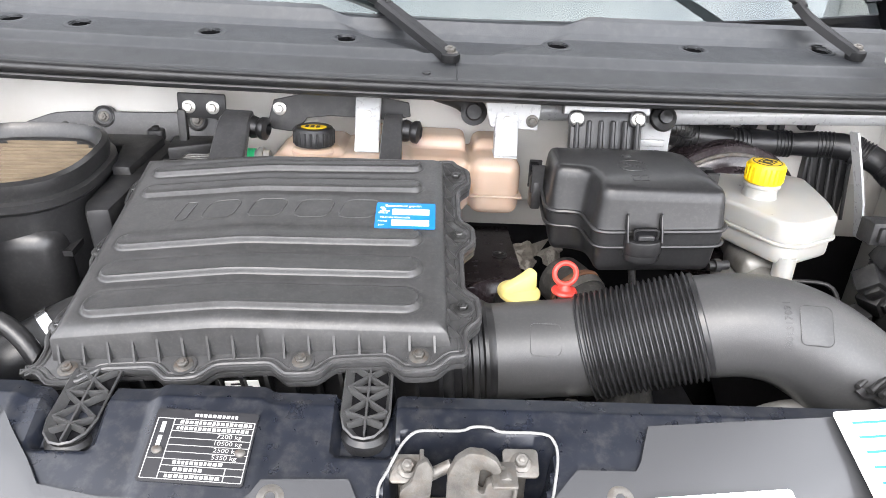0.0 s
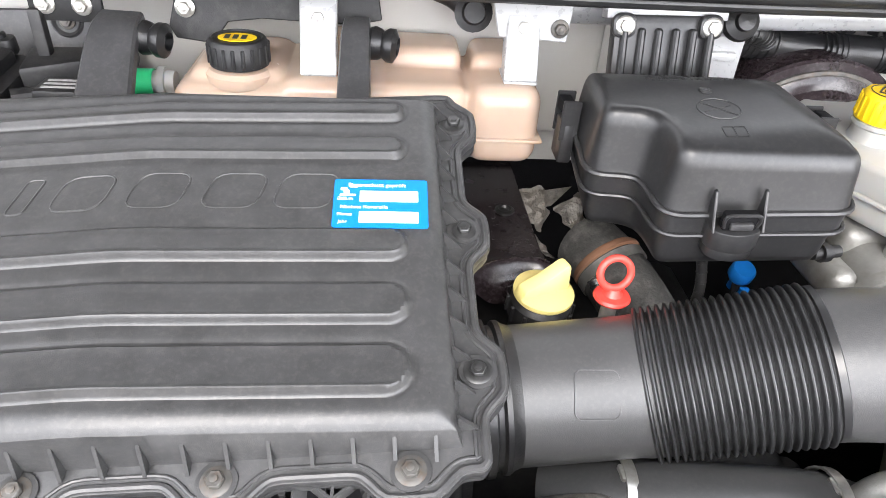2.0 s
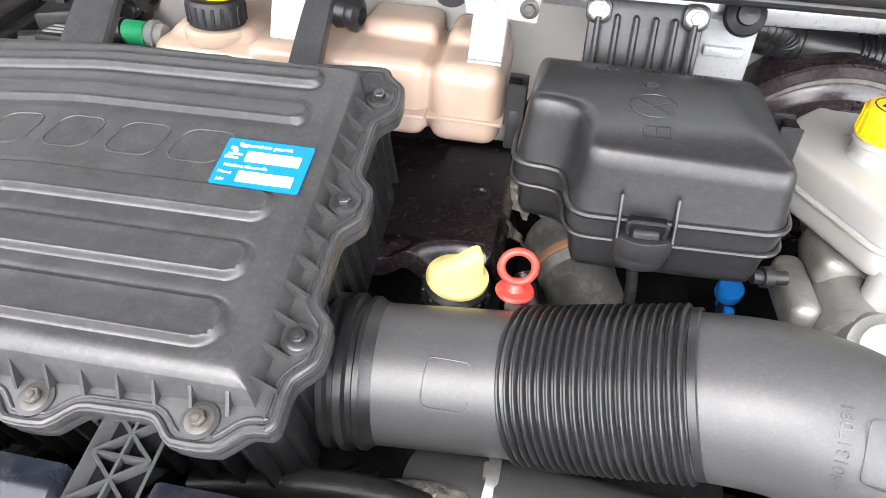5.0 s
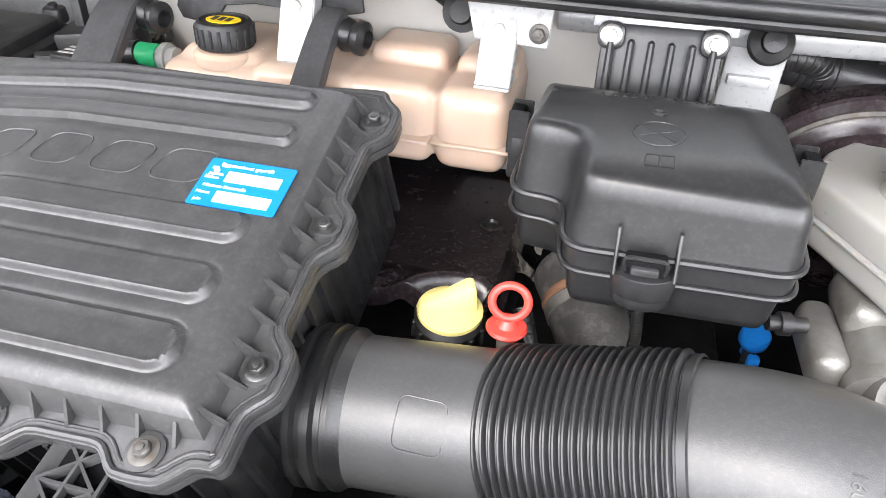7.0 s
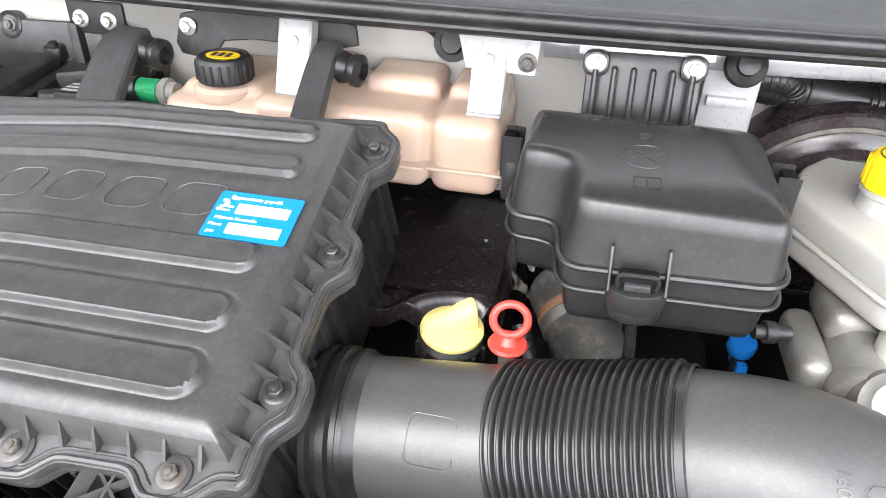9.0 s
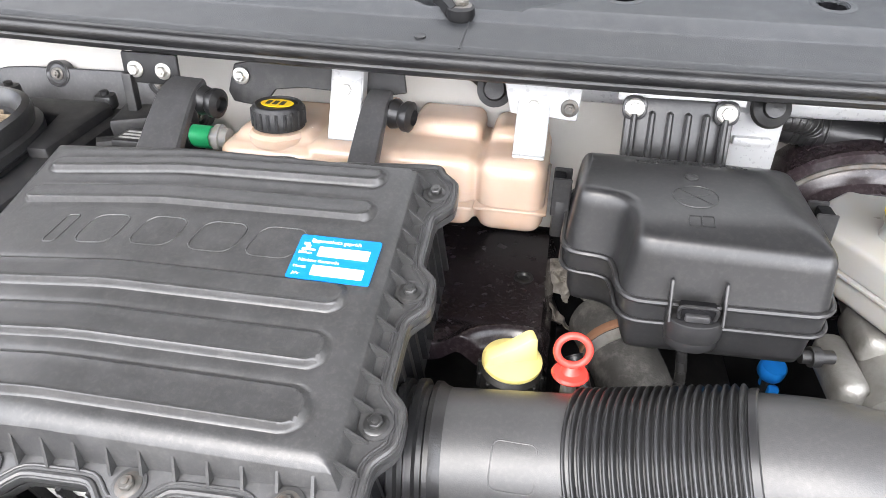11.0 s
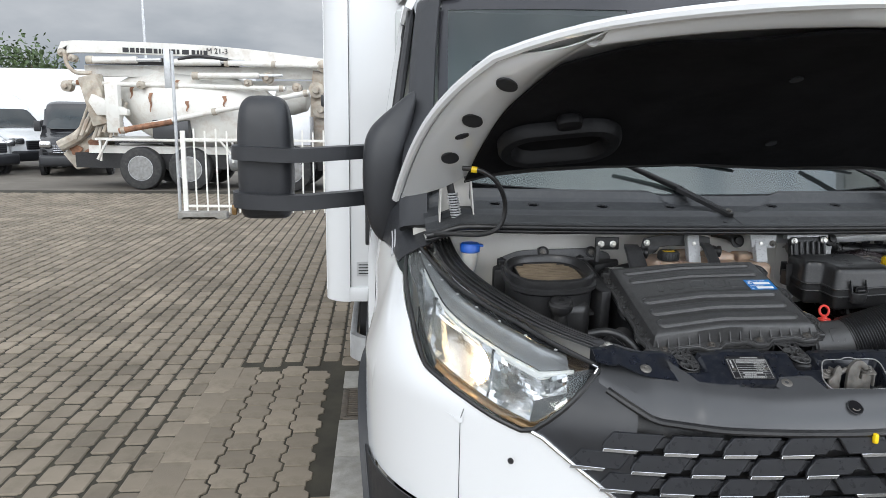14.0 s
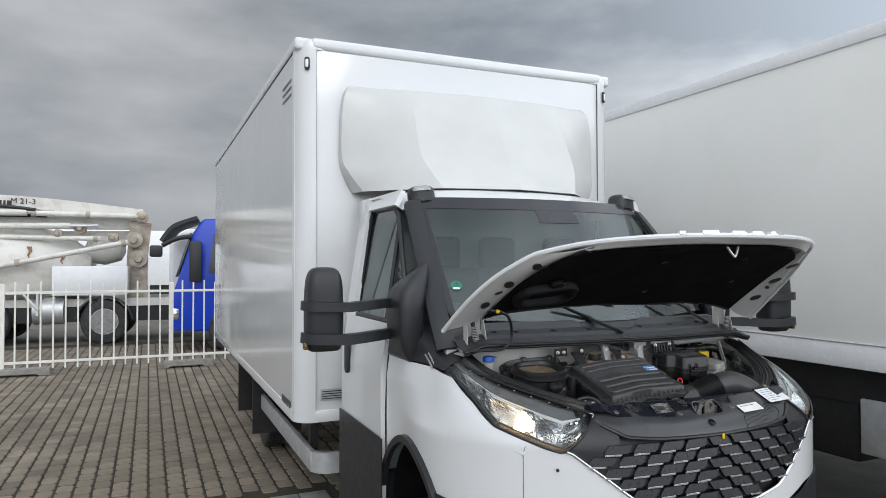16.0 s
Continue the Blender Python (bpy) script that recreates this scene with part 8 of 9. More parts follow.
# bright maker's letters on the bonnet's nose, as plain blocks
for i, u in enumerate((-0.37, -0.21, -0.02, 0.12, 0.26)):
    bm = bmesh.new()
    c = hood(u - 0.04, 0.965, -0.006)
    A = axes(c, hood(u + 0.02, 0.965) - hood(u - 0.02, 0.965), hood(u, 0.94) - hood(u, 0.98))
    prism(bm, rounded(0.030 if i == 0 else 0.082, 0.05, 0.008, 3), -0.008, 0.008, A, 0.003)
    part("bright_block", bm, M_CHROME, bonnet, "bright nameplate block")
# striker loop and washer hose
bm = bmesh.new()
c = hood(0.0, 0.90, 0.04)
tube(bm, [c + Vector((-0.03, 0, 0)), c + Vector((-0.006, -0.01, -0.035)), c + Vector((0.006, -0.01, -0.035)), c + Vector((0.03, 0, 0))], 0.005, 8)
part("striker", bm, M_ZINC, bonnet)
bm = bmesh.new()
tube(bm, [(-0.745, 1.155, 1.735), (-0.70, 1.14, 1.730), (-0.655, 1.15, 1.70), (-0.625, 1.18, 1.64), (-0.635, 1.185, 1.58), (-0.68, 1.19, 1.555), (-0.76, 1.21, 1.552), (-0.83, 1.26, 1.545)], 0.0065, 10)
part("washer_hose", bm, M_RUBBER, bonnet, "thin black washer hose")
bm = bmesh.new()
rod(bm, (-0.708, 1.142, 1.731), (-0.722, 1.146, 1.733), 0.0085, 10)
part("hose_tag", bm, M_YELLOW, bonnet)

# wind deflector over the cab
bm = bmesh.new()
DEFL = ((2.43, ((-0.86, 3.0), (-0.83, 2.84), (-0.42, 2.43), (0.08, 2.32), (0.58, 2.43), (0.98, 2.84), (1.01, 3.0))),
        (2.56, ((-0.93, 3.0), (-0.91, 2.90), (-0.48, 2.52), (0.08, 2.41), (0.64, 2.52), (1.06, 2.90), (1.08, 3.0))),
        (2.68, ((-0.955, 3.0), (-0.945, 2.955), (-0.51, 2.60), (0.08, 2.50), (0.67, 2.60), (1.09, 2.955), (1.10, 3.0))),
        (2.95, ((-0.95, 3.0), (-0.94, 2.965), (-0.50, 2.74), (0.08, 2.66), (0.66, 2.74), (1.09, 2.965), (1.10, 3.0))),
        (3.10, ((-0.93, 3.0), (-0.92, 2.97), (-0.48, 2.83), (0.08, 2.77), (0.64, 2.83), (1.07, 2.97), (1.08, 3.0))),
        (3.155, ((-0.90, 3.0), (-0.89, 2.985), (-0.46, 2.88), (0.08, 2.84), (0.62, 2.88), (1.04, 2.985), (1.05, 3.0))),
        (3.175, ((-0.88, 3.004), (-0.87, 3.003), (-0.45, 3.002), (0.08, 3.0), (0.61, 3.002), (1.02, 3.003), (1.03, 3.004))))
def creased(ring, z):
    """The ring's sides kept flat, its corners only slightly rounded."""
    out = []
    for (a, b), (c, d) in zip(ring, ring[1:]):
        out += [Vector((a + (c - a) * k / 8, b + (d - b) * k / 8, z)) for k in range(8)]
    out.append(Vector((*ring[-1], z)))
    return out


rows_ = [creased(ring, z) for z, ring in DEFL]
cols_ = list(zip(*rows_))
fine_ = [spline(c, 5) for c in cols_]
sheet(bm, lambda s, b: fine_[int(round(s * (len(fine_) - 1)))][int(round(b * (len(fine_[0]) - 1)))], len(fine_) - 1, len(fine_[0]) - 1, 0.006)
part("wind_deflector", bm, M_SPOILER, truck, "white moulded roof deflector", 14)

# cargo box
BX0, BX1, BY0, BY1, BZ0, BZ1 = -1.245, 1.325, 3.0, 9.06, 0.93, 3.40
bm = bmesh.new()
box(bm, (BX0 + 0.004, BY0 + 0.09, BZ0), (BX1 - 0.004, BY1, BZ1), None, 0.0)
cargo = part("cargo_box", bm, M_PANEL, truck, "glossy white sandwich-panel cargo box")
bm = bmesh.new()
box(bm, (BX0 + 0.13, BY0 + 0.012, BZ0), (BX1 - 0.13, BY0 + 0.10, BZ1), None, 0.002)
part("front_panel", bm, M_PANEL, cargo)
for x0, x1, sgn in ((BX0, BX0 + 0.135, -1), (BX1 - 0.135, BX1, 1)):
    bm = bmesh.new()
    o = [(x0, 0.135), (x1, 0.135), (x1, 0.0)] if sgn < 0 else [(x1, 0.135), (x0, 0.135), (x0, 0.0)]
    cx = x1 if sgn < 0 else x0
    o = [(cx, 0.0), (cx, 0.135), (cx + sgn * 0.135, 0.135)] + [(cx + sgn * 0.135 * math.cos(t), 0.135 - 0.135 * math.sin(t)) for t in np.linspace(0.0, math.pi / 2, 10)[1:-1]]
    prism(bm, o, BZ0 - 0.05, BZ1, Matrix.Translation((0, BY0, 0)))
    part("corner_post", bm, M_PANEL, cargo, "rounded white corner post")
for z0, z1, d in ((BZ1, BZ1 + 0.085, 0.02), (BZ0 - 0.05, BZ0 + 0.03, 0.002)):
    bm = bmesh.new()
    box(bm, (BX0 - 0.006 if z0 > 2 else BX0 - 0.001, BY0 + (0.03 if z0 > 2 else 0.136), z0), (BX1 + 0.006, BY1, z1), None, 0.02 if z0 > 2 else 0.004, 3)
    part("edge_rail", bm, M_WHITE, cargo)
bm = bmesh.new()
box(bm, (BX0 + 0.10, BY0 - 0.004, BZ1), (BX1 - 0.10, BY0 + 0.12, BZ1 + 0.085), None, 0.03, 3)
part("front_rail", bm, M_WHITE, cargo)
bm = bmesh.new()
box(bm, (BX0 + 0.13, BY0 - 0.002, BZ0 - 0.05), (BX1 - 0.13, BY0 + 0.05, BZ0 + 0.03), None, 0.006)
part("front_sill", bm, M_WHITE, cargo)
for x in (BX0, BX1):
    bm = bmesh.new()
    lathe(bm, [(0.105, -0.0), (0.135, 0.0), (0.135, 0.045), (0.12, 0.075), (0.09, 0.085), (0.0, 0.086)], Matrix.Translation((x + (0.135 if x < 0 else -0.135), BY0 + 0.135, BZ1)), 32)
    part("corner_cap", bm, M_WHITE, cargo, "rounded roof corner cap")
    bm = bmesh.new()
    sx = 1 if x < 0 else -1
    A = axes((x + sx * 0.075, BY0 + 0.010, 3.30), (1, -0.55 * sx, 0), (0, 0, 1))
    prism(bm, rounded(0.036, 0.09, 0.016, 5), 0, 0.012, A, 0.004)
    ml = part("marker_lamp", bm, M_INK, cargo, "small white front marker lamp")
    bm = bmesh.new()
    prism(bm, rounded(0.020, 0.055, 0.009, 4), 0.010, 0.016, A, 0.002)
    part("lamp_lens", bm, M_PAPER, ml)
for x in (BX0 + 0.136, BX1 - 0.136):
    bm = bmesh.new()
    box(bm, (x - 0.002, BY0 + 0.006, BZ0 - 0.04), (x + 0.002, BY0 + 0.0125, BZ1))
    part("panel_gap", bm, M_INK, cargo)
bm = bmesh.new()
box(bm, (BX0 - 0.0005, BY0 + 0.13, BZ1 - 0.004), (BX0 + 0.01, BY1, BZ1 + 0.002))
part("roof_gap", bm, M_INK, cargo)
bm = bmesh.new()
box(bm, (BX0 + 0.17, BY0 + 0.009, 1.02), (BX0 + 0.42, BY0 + 0.013, 1.10))
pl = part("data_plate", bm, M_GALV, cargo, "pale printed data plate")
bm = bmesh.new()
for i in range(4):
    box(bm, (BX0 + 0.18, BY0 + 0.0075, 1.032 + i * 0.016), (BX0 + 0.30 + 0.1 * random.random(), BY0 + 0.0095, 1.038 + i * 0.016))
part("print", bm, M_GREYPL, pl)
# maker's mark low on the flank and a printed mark near the top, as plain shapes
bm = bmesh.new()
y = BY0 + 0.18
for w in (0.06, 0.06, 0.02, 0.06, 0.05):
    box(bm, (BX0 - 0.0025, y, 0.95), (BX0 + 0.002, y + w, 1.0))
    y += w + 0.018
part("maker_mark", bm, M_GREYPL, cargo)
bm = bmesh.new()
for i in range(3):
    box(bm, (BX0 - 0.0005, BY0 + 0.20, 3.12 + i * 0.05), (BX0 + 0.0045, BY0 + 0.52, 3.135 + i * 0.05))
part("flank_marks", bm, M_GREYPL, cargo)

# chassis and side guard
bm = bmesh.new()
for x in (-0.40, 0.46):
    box(bm, (x - 0.04, 1.6, 0.55), (x + 0.04, 9.0, 0.78), None, 0.006)
for y in (3.4, 4.6, 5.8, 7.0, 8.2):
    box(bm, (-1.15, y, 0.80), (1.22, y + 0.08, 0.88))
part("chassis", bm, M_DARKPL, truck)
for s in (-1, 1):
    x = CX + s * 1.13
    bm = bmesh.new()
    box(bm, (x - 0.02, 3.12, 0.52), (x + 0.02, 5.45, 0.66), None, 0.008)
    tube(bm, [(x, 3.14, 0.59), (x - s * 0.06, 3.06, 0.59), (x - s * 0.16, 3.05, 0.59)], 1.0, 4, 6, None, [(0.02, 0.07), (-0.02, 0.07), (-0.02, -0.07), (0.02, -0.07)])
    g = part("side_guard", bm, M_GALV, truck, "aluminium side guard rail")
    for y in (3.35, 5.2):
        bm = bmesh.new()
        box(bm, (x - s * 0.06 - 0.03, y, 0.55), (x - s * 0.06 + 0.03, y + 0.06, 0.92))
        part("guard_bracket", bm, M_INK, g)
for y in (5.35, 6.5):
    bm = bmesh.new()
    box(bm, (-1.2, y, 0.28), (-0.72, y + 0.02, 0.82))
    part("mudguard", bm, M_DARKPL, truck)


# ---------------------------------------------------------------- the yard
bm = bmesh.new()
bmesh.ops.create_grid(bm, x_segments=2, y_segments=2, size=400)
bmesh.ops.translate(bm, verts=bm.verts, vec=(0, 0, -0.012))
solid("ground", bm, M_YARD, "worn grey-brown yard surface reaching the horizon", "ground", kind="structure", smooth=0)

# fence: panels of flat-topped bars between posts on concrete feet
def fence_panel(x0, x1, y, first):
    t = thing("fence", ((x0 + x1) / 2, y, 0.0), "cream painted steel bar fence panel on concrete feet", "fence", "fence panels")
    bm = bmesh.new()
    box(bm, (x0 - 0.04, y - 0.03, 0.06), (x0 + 0.04, y + 0.03, 1.60), None, 0.004, 1)
    part("post", bm, M_FENCE, t)
    for z in (0.20, 1.42):
        bm = bmesh.new()
        box(bm, (x0 + 0.04, y - 0.018, z), (x1 - 0.04, y + 0.018, z + 0.045), None, 0.004, 1)
        part("rail", bm, M_FENCE, t)
    n = 13
    for i in range(n):
        x = x0 + (x1 - x0) * (i + 1) / (n + 1)
        bm = bmesh.new()
        box(bm, (x - 0.014, y - 0.011, 0.10), (x + 0.014, y + 0.011, 1.60 + 0.04 * (i % 2 == 0)), None, 0.003, 1)
        part("bar", bm, M_FENCE, t)
    bm = bmesh.new()
    prism(bm, [(-0.42, 0.0), (-0.36, 0.0), (-0.30, 0.035), (0.24, 0.035), (0.30, 0.0), (0.46, 0.0), (0.45, 0.13), (-0.42, 0.13)], -0.13, 0.13,
          Matrix.Translation((x0 + 0.3, y - 0.05, 0.0)) @ Matrix(((1, 0, 0, 0), (0, 0, -1, 0), (0, 1, 0, 0), (0, 0, 0, 1))), 0.01, 1)
    part("foot", bm, M_CONC, t, "weathered concrete foot")


for i, (a, b) in enumerate(((-4.48, -1.75), (-1.75, 1.0), (1.0, 3.75))):
    fence_panel(a, b, 12.35, i == 0)
t = thing("sign_post", (-4.62, 12.45, 0), "galvanised post with a narrow sign seen edge on", "sign post")
bm = bmesh.new()
rod(bm, (-4.62, 12.45, 0.0), (-4.62, 12.45, 3.0), 0.03, 12)
part("pole", bm, M_GALV, t)
bm = bmesh.new()
box(bm, (-4.76, 12.42, 2.35), (-4.65, 12.44, 3.05), None, 0.006)
part("sign", bm, M_GALV, t)

# neighbouring trailer
def build_trailer():
    t = thing("box_trailer", (3.85, 4.0, 0.0), "cream white box lorry body parked alongside", "lorry")
    bm = bmesh.new()
    box(bm, (2.60, -1.0, 1.20), (5.1, 11.0, 3.62), None, 0.01)
    body = part("body", bm, M_TRAILER, t)
    bm = bmesh.new()
    box(bm, (2.585, -1.0, 3.55), (5.115, 11.0, 3.66), None, 0.012)
    part("roof_rail", bm, M_VANWHITE, body)
    bm = bmesh.new()
    box(bm, (2.588, -1.0, 1.17), (5.1, 11.0, 1.36), None, 0.01)
    part("floor_rail", bm, M_VANWHITE, body)
    bm = bmesh.new()
    box(bm, (2.584, -1.0, 1.352), (2.6, 11.0, 1.360))
    part("rail_gap", bm, M_GALV, body)
    bm = bmesh.new()
    for x in (3.2, 4.5):
        box(bm, (x - 0.05, -0.8, 0.75), (x + 0.05, 10.8, 1.05))
    for lo, hi in (((2.72, 1.9, 0.45), (3.2, 2.9, 1.0)), ((2.75, 3.3, 0.5), (3.2, 4.6, 1.02))):
        bx = bmesh.new()
        box(bx, lo, hi, None, 0.04)
        part("chassis_box", bx, M_DARKPL, t)
    box(bm, (2.70, 0.2, 0.9), (4.9, 11.0, 1.15))
    part("chassis", bm, M_DARKPL, t, "dark chassis boxes")
    bm = bmesh.new()
    rod(bm, (2.74, 5.0, 0.75), (2.74, 6.1, 0.75), 0.28, 28)
    part("fuel_tank", bm, M_GALV, t)
    bm = bmesh.new()
    box(bm, (2.66, 1.2, 0.55), (2.70, 1.85, 0.95), None, 0.01)
    part("mesh_guard", bm, M_GALV, t, "perforated metal guard")
    for y in (0.6, 7.4, 8.7):
        bm = bmesh.new()
        A = along((2.92, y, 0.5), (1.9, y, 0.5))
        lathe(bm, [(0.28, -0.13), (0.42, -0.14), (0.49, -0.11), (0.5, -0.08), (0.5, 0.08), (0.49, 0.11), (0.42, 0.14), (0.28, 0.13)], A, 40, False)
        w = part("wheel", bm, M_TYRE, t)
        bm = bmesh.new()
        lathe(bm, [(0.28, 0.13), (0.25, 0.05), (0.12, 0.03), (0.11, 0.12), (0, 0.12)], A, 28)
        part("rim", bm, M_RIM, w)


build_trailer()


def lorry_wheel(t, x, y, z, r, w, axis):
    A = along((x, y, z), Vector((x, y, z)) + Vector(axis))
    bm = bmesh.new()
    lathe(bm, [(r * 0.55, -w * 0.45), (r * 0.85, -w * 0.5), (r * 0.97, -w * 0.42), (r, -w * 0.3), (r, w * 0.3), (r * 0.97, w * 0.42), (r * 0.85, w * 0.5), (r * 0.55, w * 0.45)], A, 40, False)
    p = part("wheel", bm, M_TYRE, t)
    bm = bmesh.new()
    lathe(bm, [(r * 0.56, w * 0.44), (r * 0.53, w * 0.40), (r * 0.48, w * 0.1), (r * 0.30, w * 0.08), (r * 0.27, w * 0.3), (r * 0.14, w * 0.42), (0, w * 0.42)], A, 32)
    for i in range(10):
        q = 2 * math.pi * i / 10
        lathe(bm, [(r * 0.035, w * 0.08), (r * 0.035, w * 0.18), (0, w * 0.18)], A @ Matrix.Translation((r * 0.38 * math.cos(q), r * 0.38 * math.sin(q), 0)), 6)
    rim = part("rim", bm, M_RIM, p)
    bm = bmesh.new()
    lathe(bm, [(r * 0.50, w * 0.30), (r * 0.565, w * 0.47), (r * 0.585, w * 0.46)], A, 36, False)
    part("rim_ring", bm, M_GALV, rim, "bright outer ring")
    bm = bmesh.new()
    for i in range(10):
        q = 2 * math.pi * (i + 0.5) / 10
        lathe(bm, [(r * 0.055, w * 0.10), (0, w * 0.105)], A @ Matrix.Translation((r * 0.40 * math.cos(q), r * 0.40 * math.sin(q), 0)), 10)
    part("hole_ring", bm, M_INK, rim)


# concrete pump mixer, broadside beyond the fence; its own frame: x along the lorry, front to +x
def build_mixer():
    base = Vector((-8.87, 17.55, 0.0))
    X = Vector((1.0, -0.08, 0.0)).normalized()
    Y = Vector((0.08, 1.0, 0.0)).normalized()
    T = axes(base, X, Y) @ Matrix.Diagonal((0.95, 1, 0.95, 1))
    t = thing("concrete_mixer", base + X * 4, "grimy white truck mixer with a folded concrete boom", "mixer truck")

    def P(x, y, z):
        return T @ Vector((x, y, z))
    bm = bmesh.new()
    rings = []
    for x, r, z in ((1.15, 0.45, 2.45), (1.5, 0.72, 2.35), (2.3, 1.05, 2.2), (3.4, 1.15, 2.02), (4.4, 1.10, 1.95), (5.1, 0.85, 1.9), (5.6, 0.5, 1.85)):
        rings.append([P(x, 1.25 + r * math.cos(a), z + r * math.sin(a)) for a in np.linspace(0, 2 * math.pi, 41)[:-1]])
    loft(bm, rings)
    part("drum", bm, M_MIXER, t, "rust-streaked white mixing drum")
    bm = bmesh.new()
    box(bm, (0.6, 0.25, 0.95), (8.0, 0.45, 1.15), T)
    box(bm, (0.6, 2.0, 0.95), (8.0, 2.2, 1.15), T)
    box(bm, (0.9, 0.0, 1.30), (4.6, 2.4, 1.36), T)
    for x in (1.0, 4.5):
        box(bm, (x, 0.0, 0.75), (x + 0.05, 0.06, 1.33), T)
    tube(bm, [P(0.95, 0.0, 0.8), P(1.25, 0.0, 1.32), P(4.2, 0.0, 1.32), P(4.55, 0.0, 0.9)], 0.04, 8, 1)
    part("frame", bm, M_MIXER, t)
    # boom packages
    bm = bmesh.new()
    tube(bm, [P(0.15, 0.5, 3.58), P(0.35, 0.5, 3.74), P(4.0, 0.5, 3.66), P(6.9, 0.5, 3.38)], 1.0, 4, 4, None, [(0.12, 0.16), (-0.12, 0.16), (-0.12, -0.13), (0.12, -0.13)])
    tube(bm, [P(0.4, 0.85, 3.12), P(3.8, 0.85, 3.14), P(6.9, 0.85, 3.14)], 1.0, 4, 4, None, [(0.11, 0.15), (-0.11, 0.15), (-0.11, -0.13), (0.11, -0.13)])
    tube(bm, [P(0.2, 1.2, 2.72), P(4.0, 1.2, 2.80), P(7.0, 1.2, 2.85)], 1.0, 4, 4, None, [(0.10, 0.12), (-0.10, 0.12), (-0.10, -0.12), (0.10, -0.12)])
    part("boom", bm, M_MIXER, t, "folded white boom sections")
    for a, b, r in (((0.1, 0.35, 2.78), (5.9, 0.35, 2.72), 0.06), ((4.3, 0.35, 3.36), (6.9, 0.35, 3.32), 0.065), ((1.6, -0.05, 1.55), (6.6, -0.05, 2.62), 0.065)):
        bm = bmesh.new()
        rod(bm, P(*a), P(*b), r, 12)
        pipe = part("concrete_pipe", bm, M_MIXER, t, "white concrete delivery pipe")
        for k in (0.02, 0.5, 0.98):
            bm = bmesh.new()
            c = P(*a).lerp(P(*b), k)
            lathe(bm, [(r, -0.05), (r * 1.35, -0.05), (r * 1.35, 0.05), (r, 0.05)], along(c, P(*b) + (P(*b) - P(*a))), 12, False)
            part("coupling", bm, M_CEMENT, pipe)
    # hydraulic cylinders in the gap between the boom sections
    for a, b, r in (((0.85, 0.34, 3.38), (2.0, 0.34, 3.40), 0.085), ((2.9, 0.34, 3.36), (4.2, 0.34, 3.38), 0.085), ((3.6, 0.34, 3.02), (5.2, 0.34, 3.05), 0.075)):
        bm = bmesh.new()
        rod(bm, P(*a), P(*b), r, 14)
        cyl = part("hydraulic_cylinder", bm, M_MIXER, t)
        bm = bmesh.new()
        d = (P(*b) - P(*a)).normalized()
        rod(bm, P(*b), P(*b) + d * 0.6, r * 0.55, 10)
        part("piston_rod", bm, M_GALV, cyl)
        bm = bmesh.new()
        rod(bm, P(*a) - d * 0.15, P(*a), r * 1.25, 12)
        part("end_eye", bm, M_CEMENT, cyl)
    # black bars added in the open gap to stand in for its shade
    for x0, x1, z in ((0.5, 2.7, 3.39), (2.75, 4.6, 3.37)):
        bm = bmesh.new()
        box(bm, (x0, 0.60, z - 0.10), (x1, 0.66, z + 0.09), T, 0.02)
        part("boom_gap", bm, M_INK, t, "black bar standing in for shade between the boom sections")
    bm = bmesh.new()
    tube(bm, [P(0.15, 0.3, 3.5), P(0.18, 0.3, 3.25), P(0.4, 0.3, 3.05), P(0.8, 0.3, 3.05)], 0.05, 8)
    part("hose_end", bm, M_CEMENT, t)
    bm = bmesh.new()
    tube(bm, [P(3.1, 0.3, 3.42), P(3.6, 0.3, 3.52), P(4.4, 0.3, 3.44)], 0.045, 8)
    part("hydraulic_hose", bm, M_INK, t)
    for a, b, r in (((1.6, -0.06, 1.55), (3.0, -0.06, 1.82), 0.075), ((0.4, 0.3, 2.80), (1.0, 0.3, 2.79), 0.066)):
        bm = bmesh.new()
        rod(bm, P(*a), P(*b), r, 10)
        part("rusty_pipe", bm, M_RUST, t, "rust-brown pipe end")
    for x, y, z, q in ((6.9, 0.4, 3.32, 0.15), (5.4, 0.5, 3.0, 0.14), (6.7, 0.5, 2.7, 0.2), (0.1, 0.4, 2.7, 0.14), (6.2, 0.4, 2.75, 0.12), (2.1, 0.3, 2.75, 0.1), (6.8, 0.6, 2.2, 0.22), (0.05, 0.4, 3.56, 0.10), (0.3, 0.4, 3.42, 0.09), (4.9, 0.4, 2.85, 0.10)):
        bm = bmesh.new()
        lathe(bm, [(q, -0.10), (q, 0.10), (q * 0.5, 0.12), (q * 0.4, 0.2), (0, 0.2)], along(P(x, y, z), P(x, y - 1, z)), 16)
        part("joint", bm, M_CEMENT, t, "cement-crusted joint")
    bm = bmesh.new()
    tube(bm, [P(6.75, 0.8, 1.1), P(6.75, 0.8, 2.2), P(6.85, 0.7, 3.2)], 1.0, 4, 4, None, [(0.2, 0.25), (-0.2, 0.25), (-0.2, -0.25), (0.2, -0.25)])
    part("slewing_column", bm, M_CEMENT, t, "cement-crusted column")
    # rust runs down the drum
    rnd = random.Random(5)
    for x, z, h in ((2.35, 2.55, 0.5), (3.35, 2.35, 0.28), (1.75, 2.75, 0.35), (4.3, 2.5, 0.3), (3.0, 2.9, 0.2), (5.0, 2.3, 0.25)):
        r0 = lerp_table([(1.15, 0.45), (1.5, 0.72), (2.3, 1.05), (3.4, 1.15), (4.4, 1.10), (5.1, 0.85)], x)
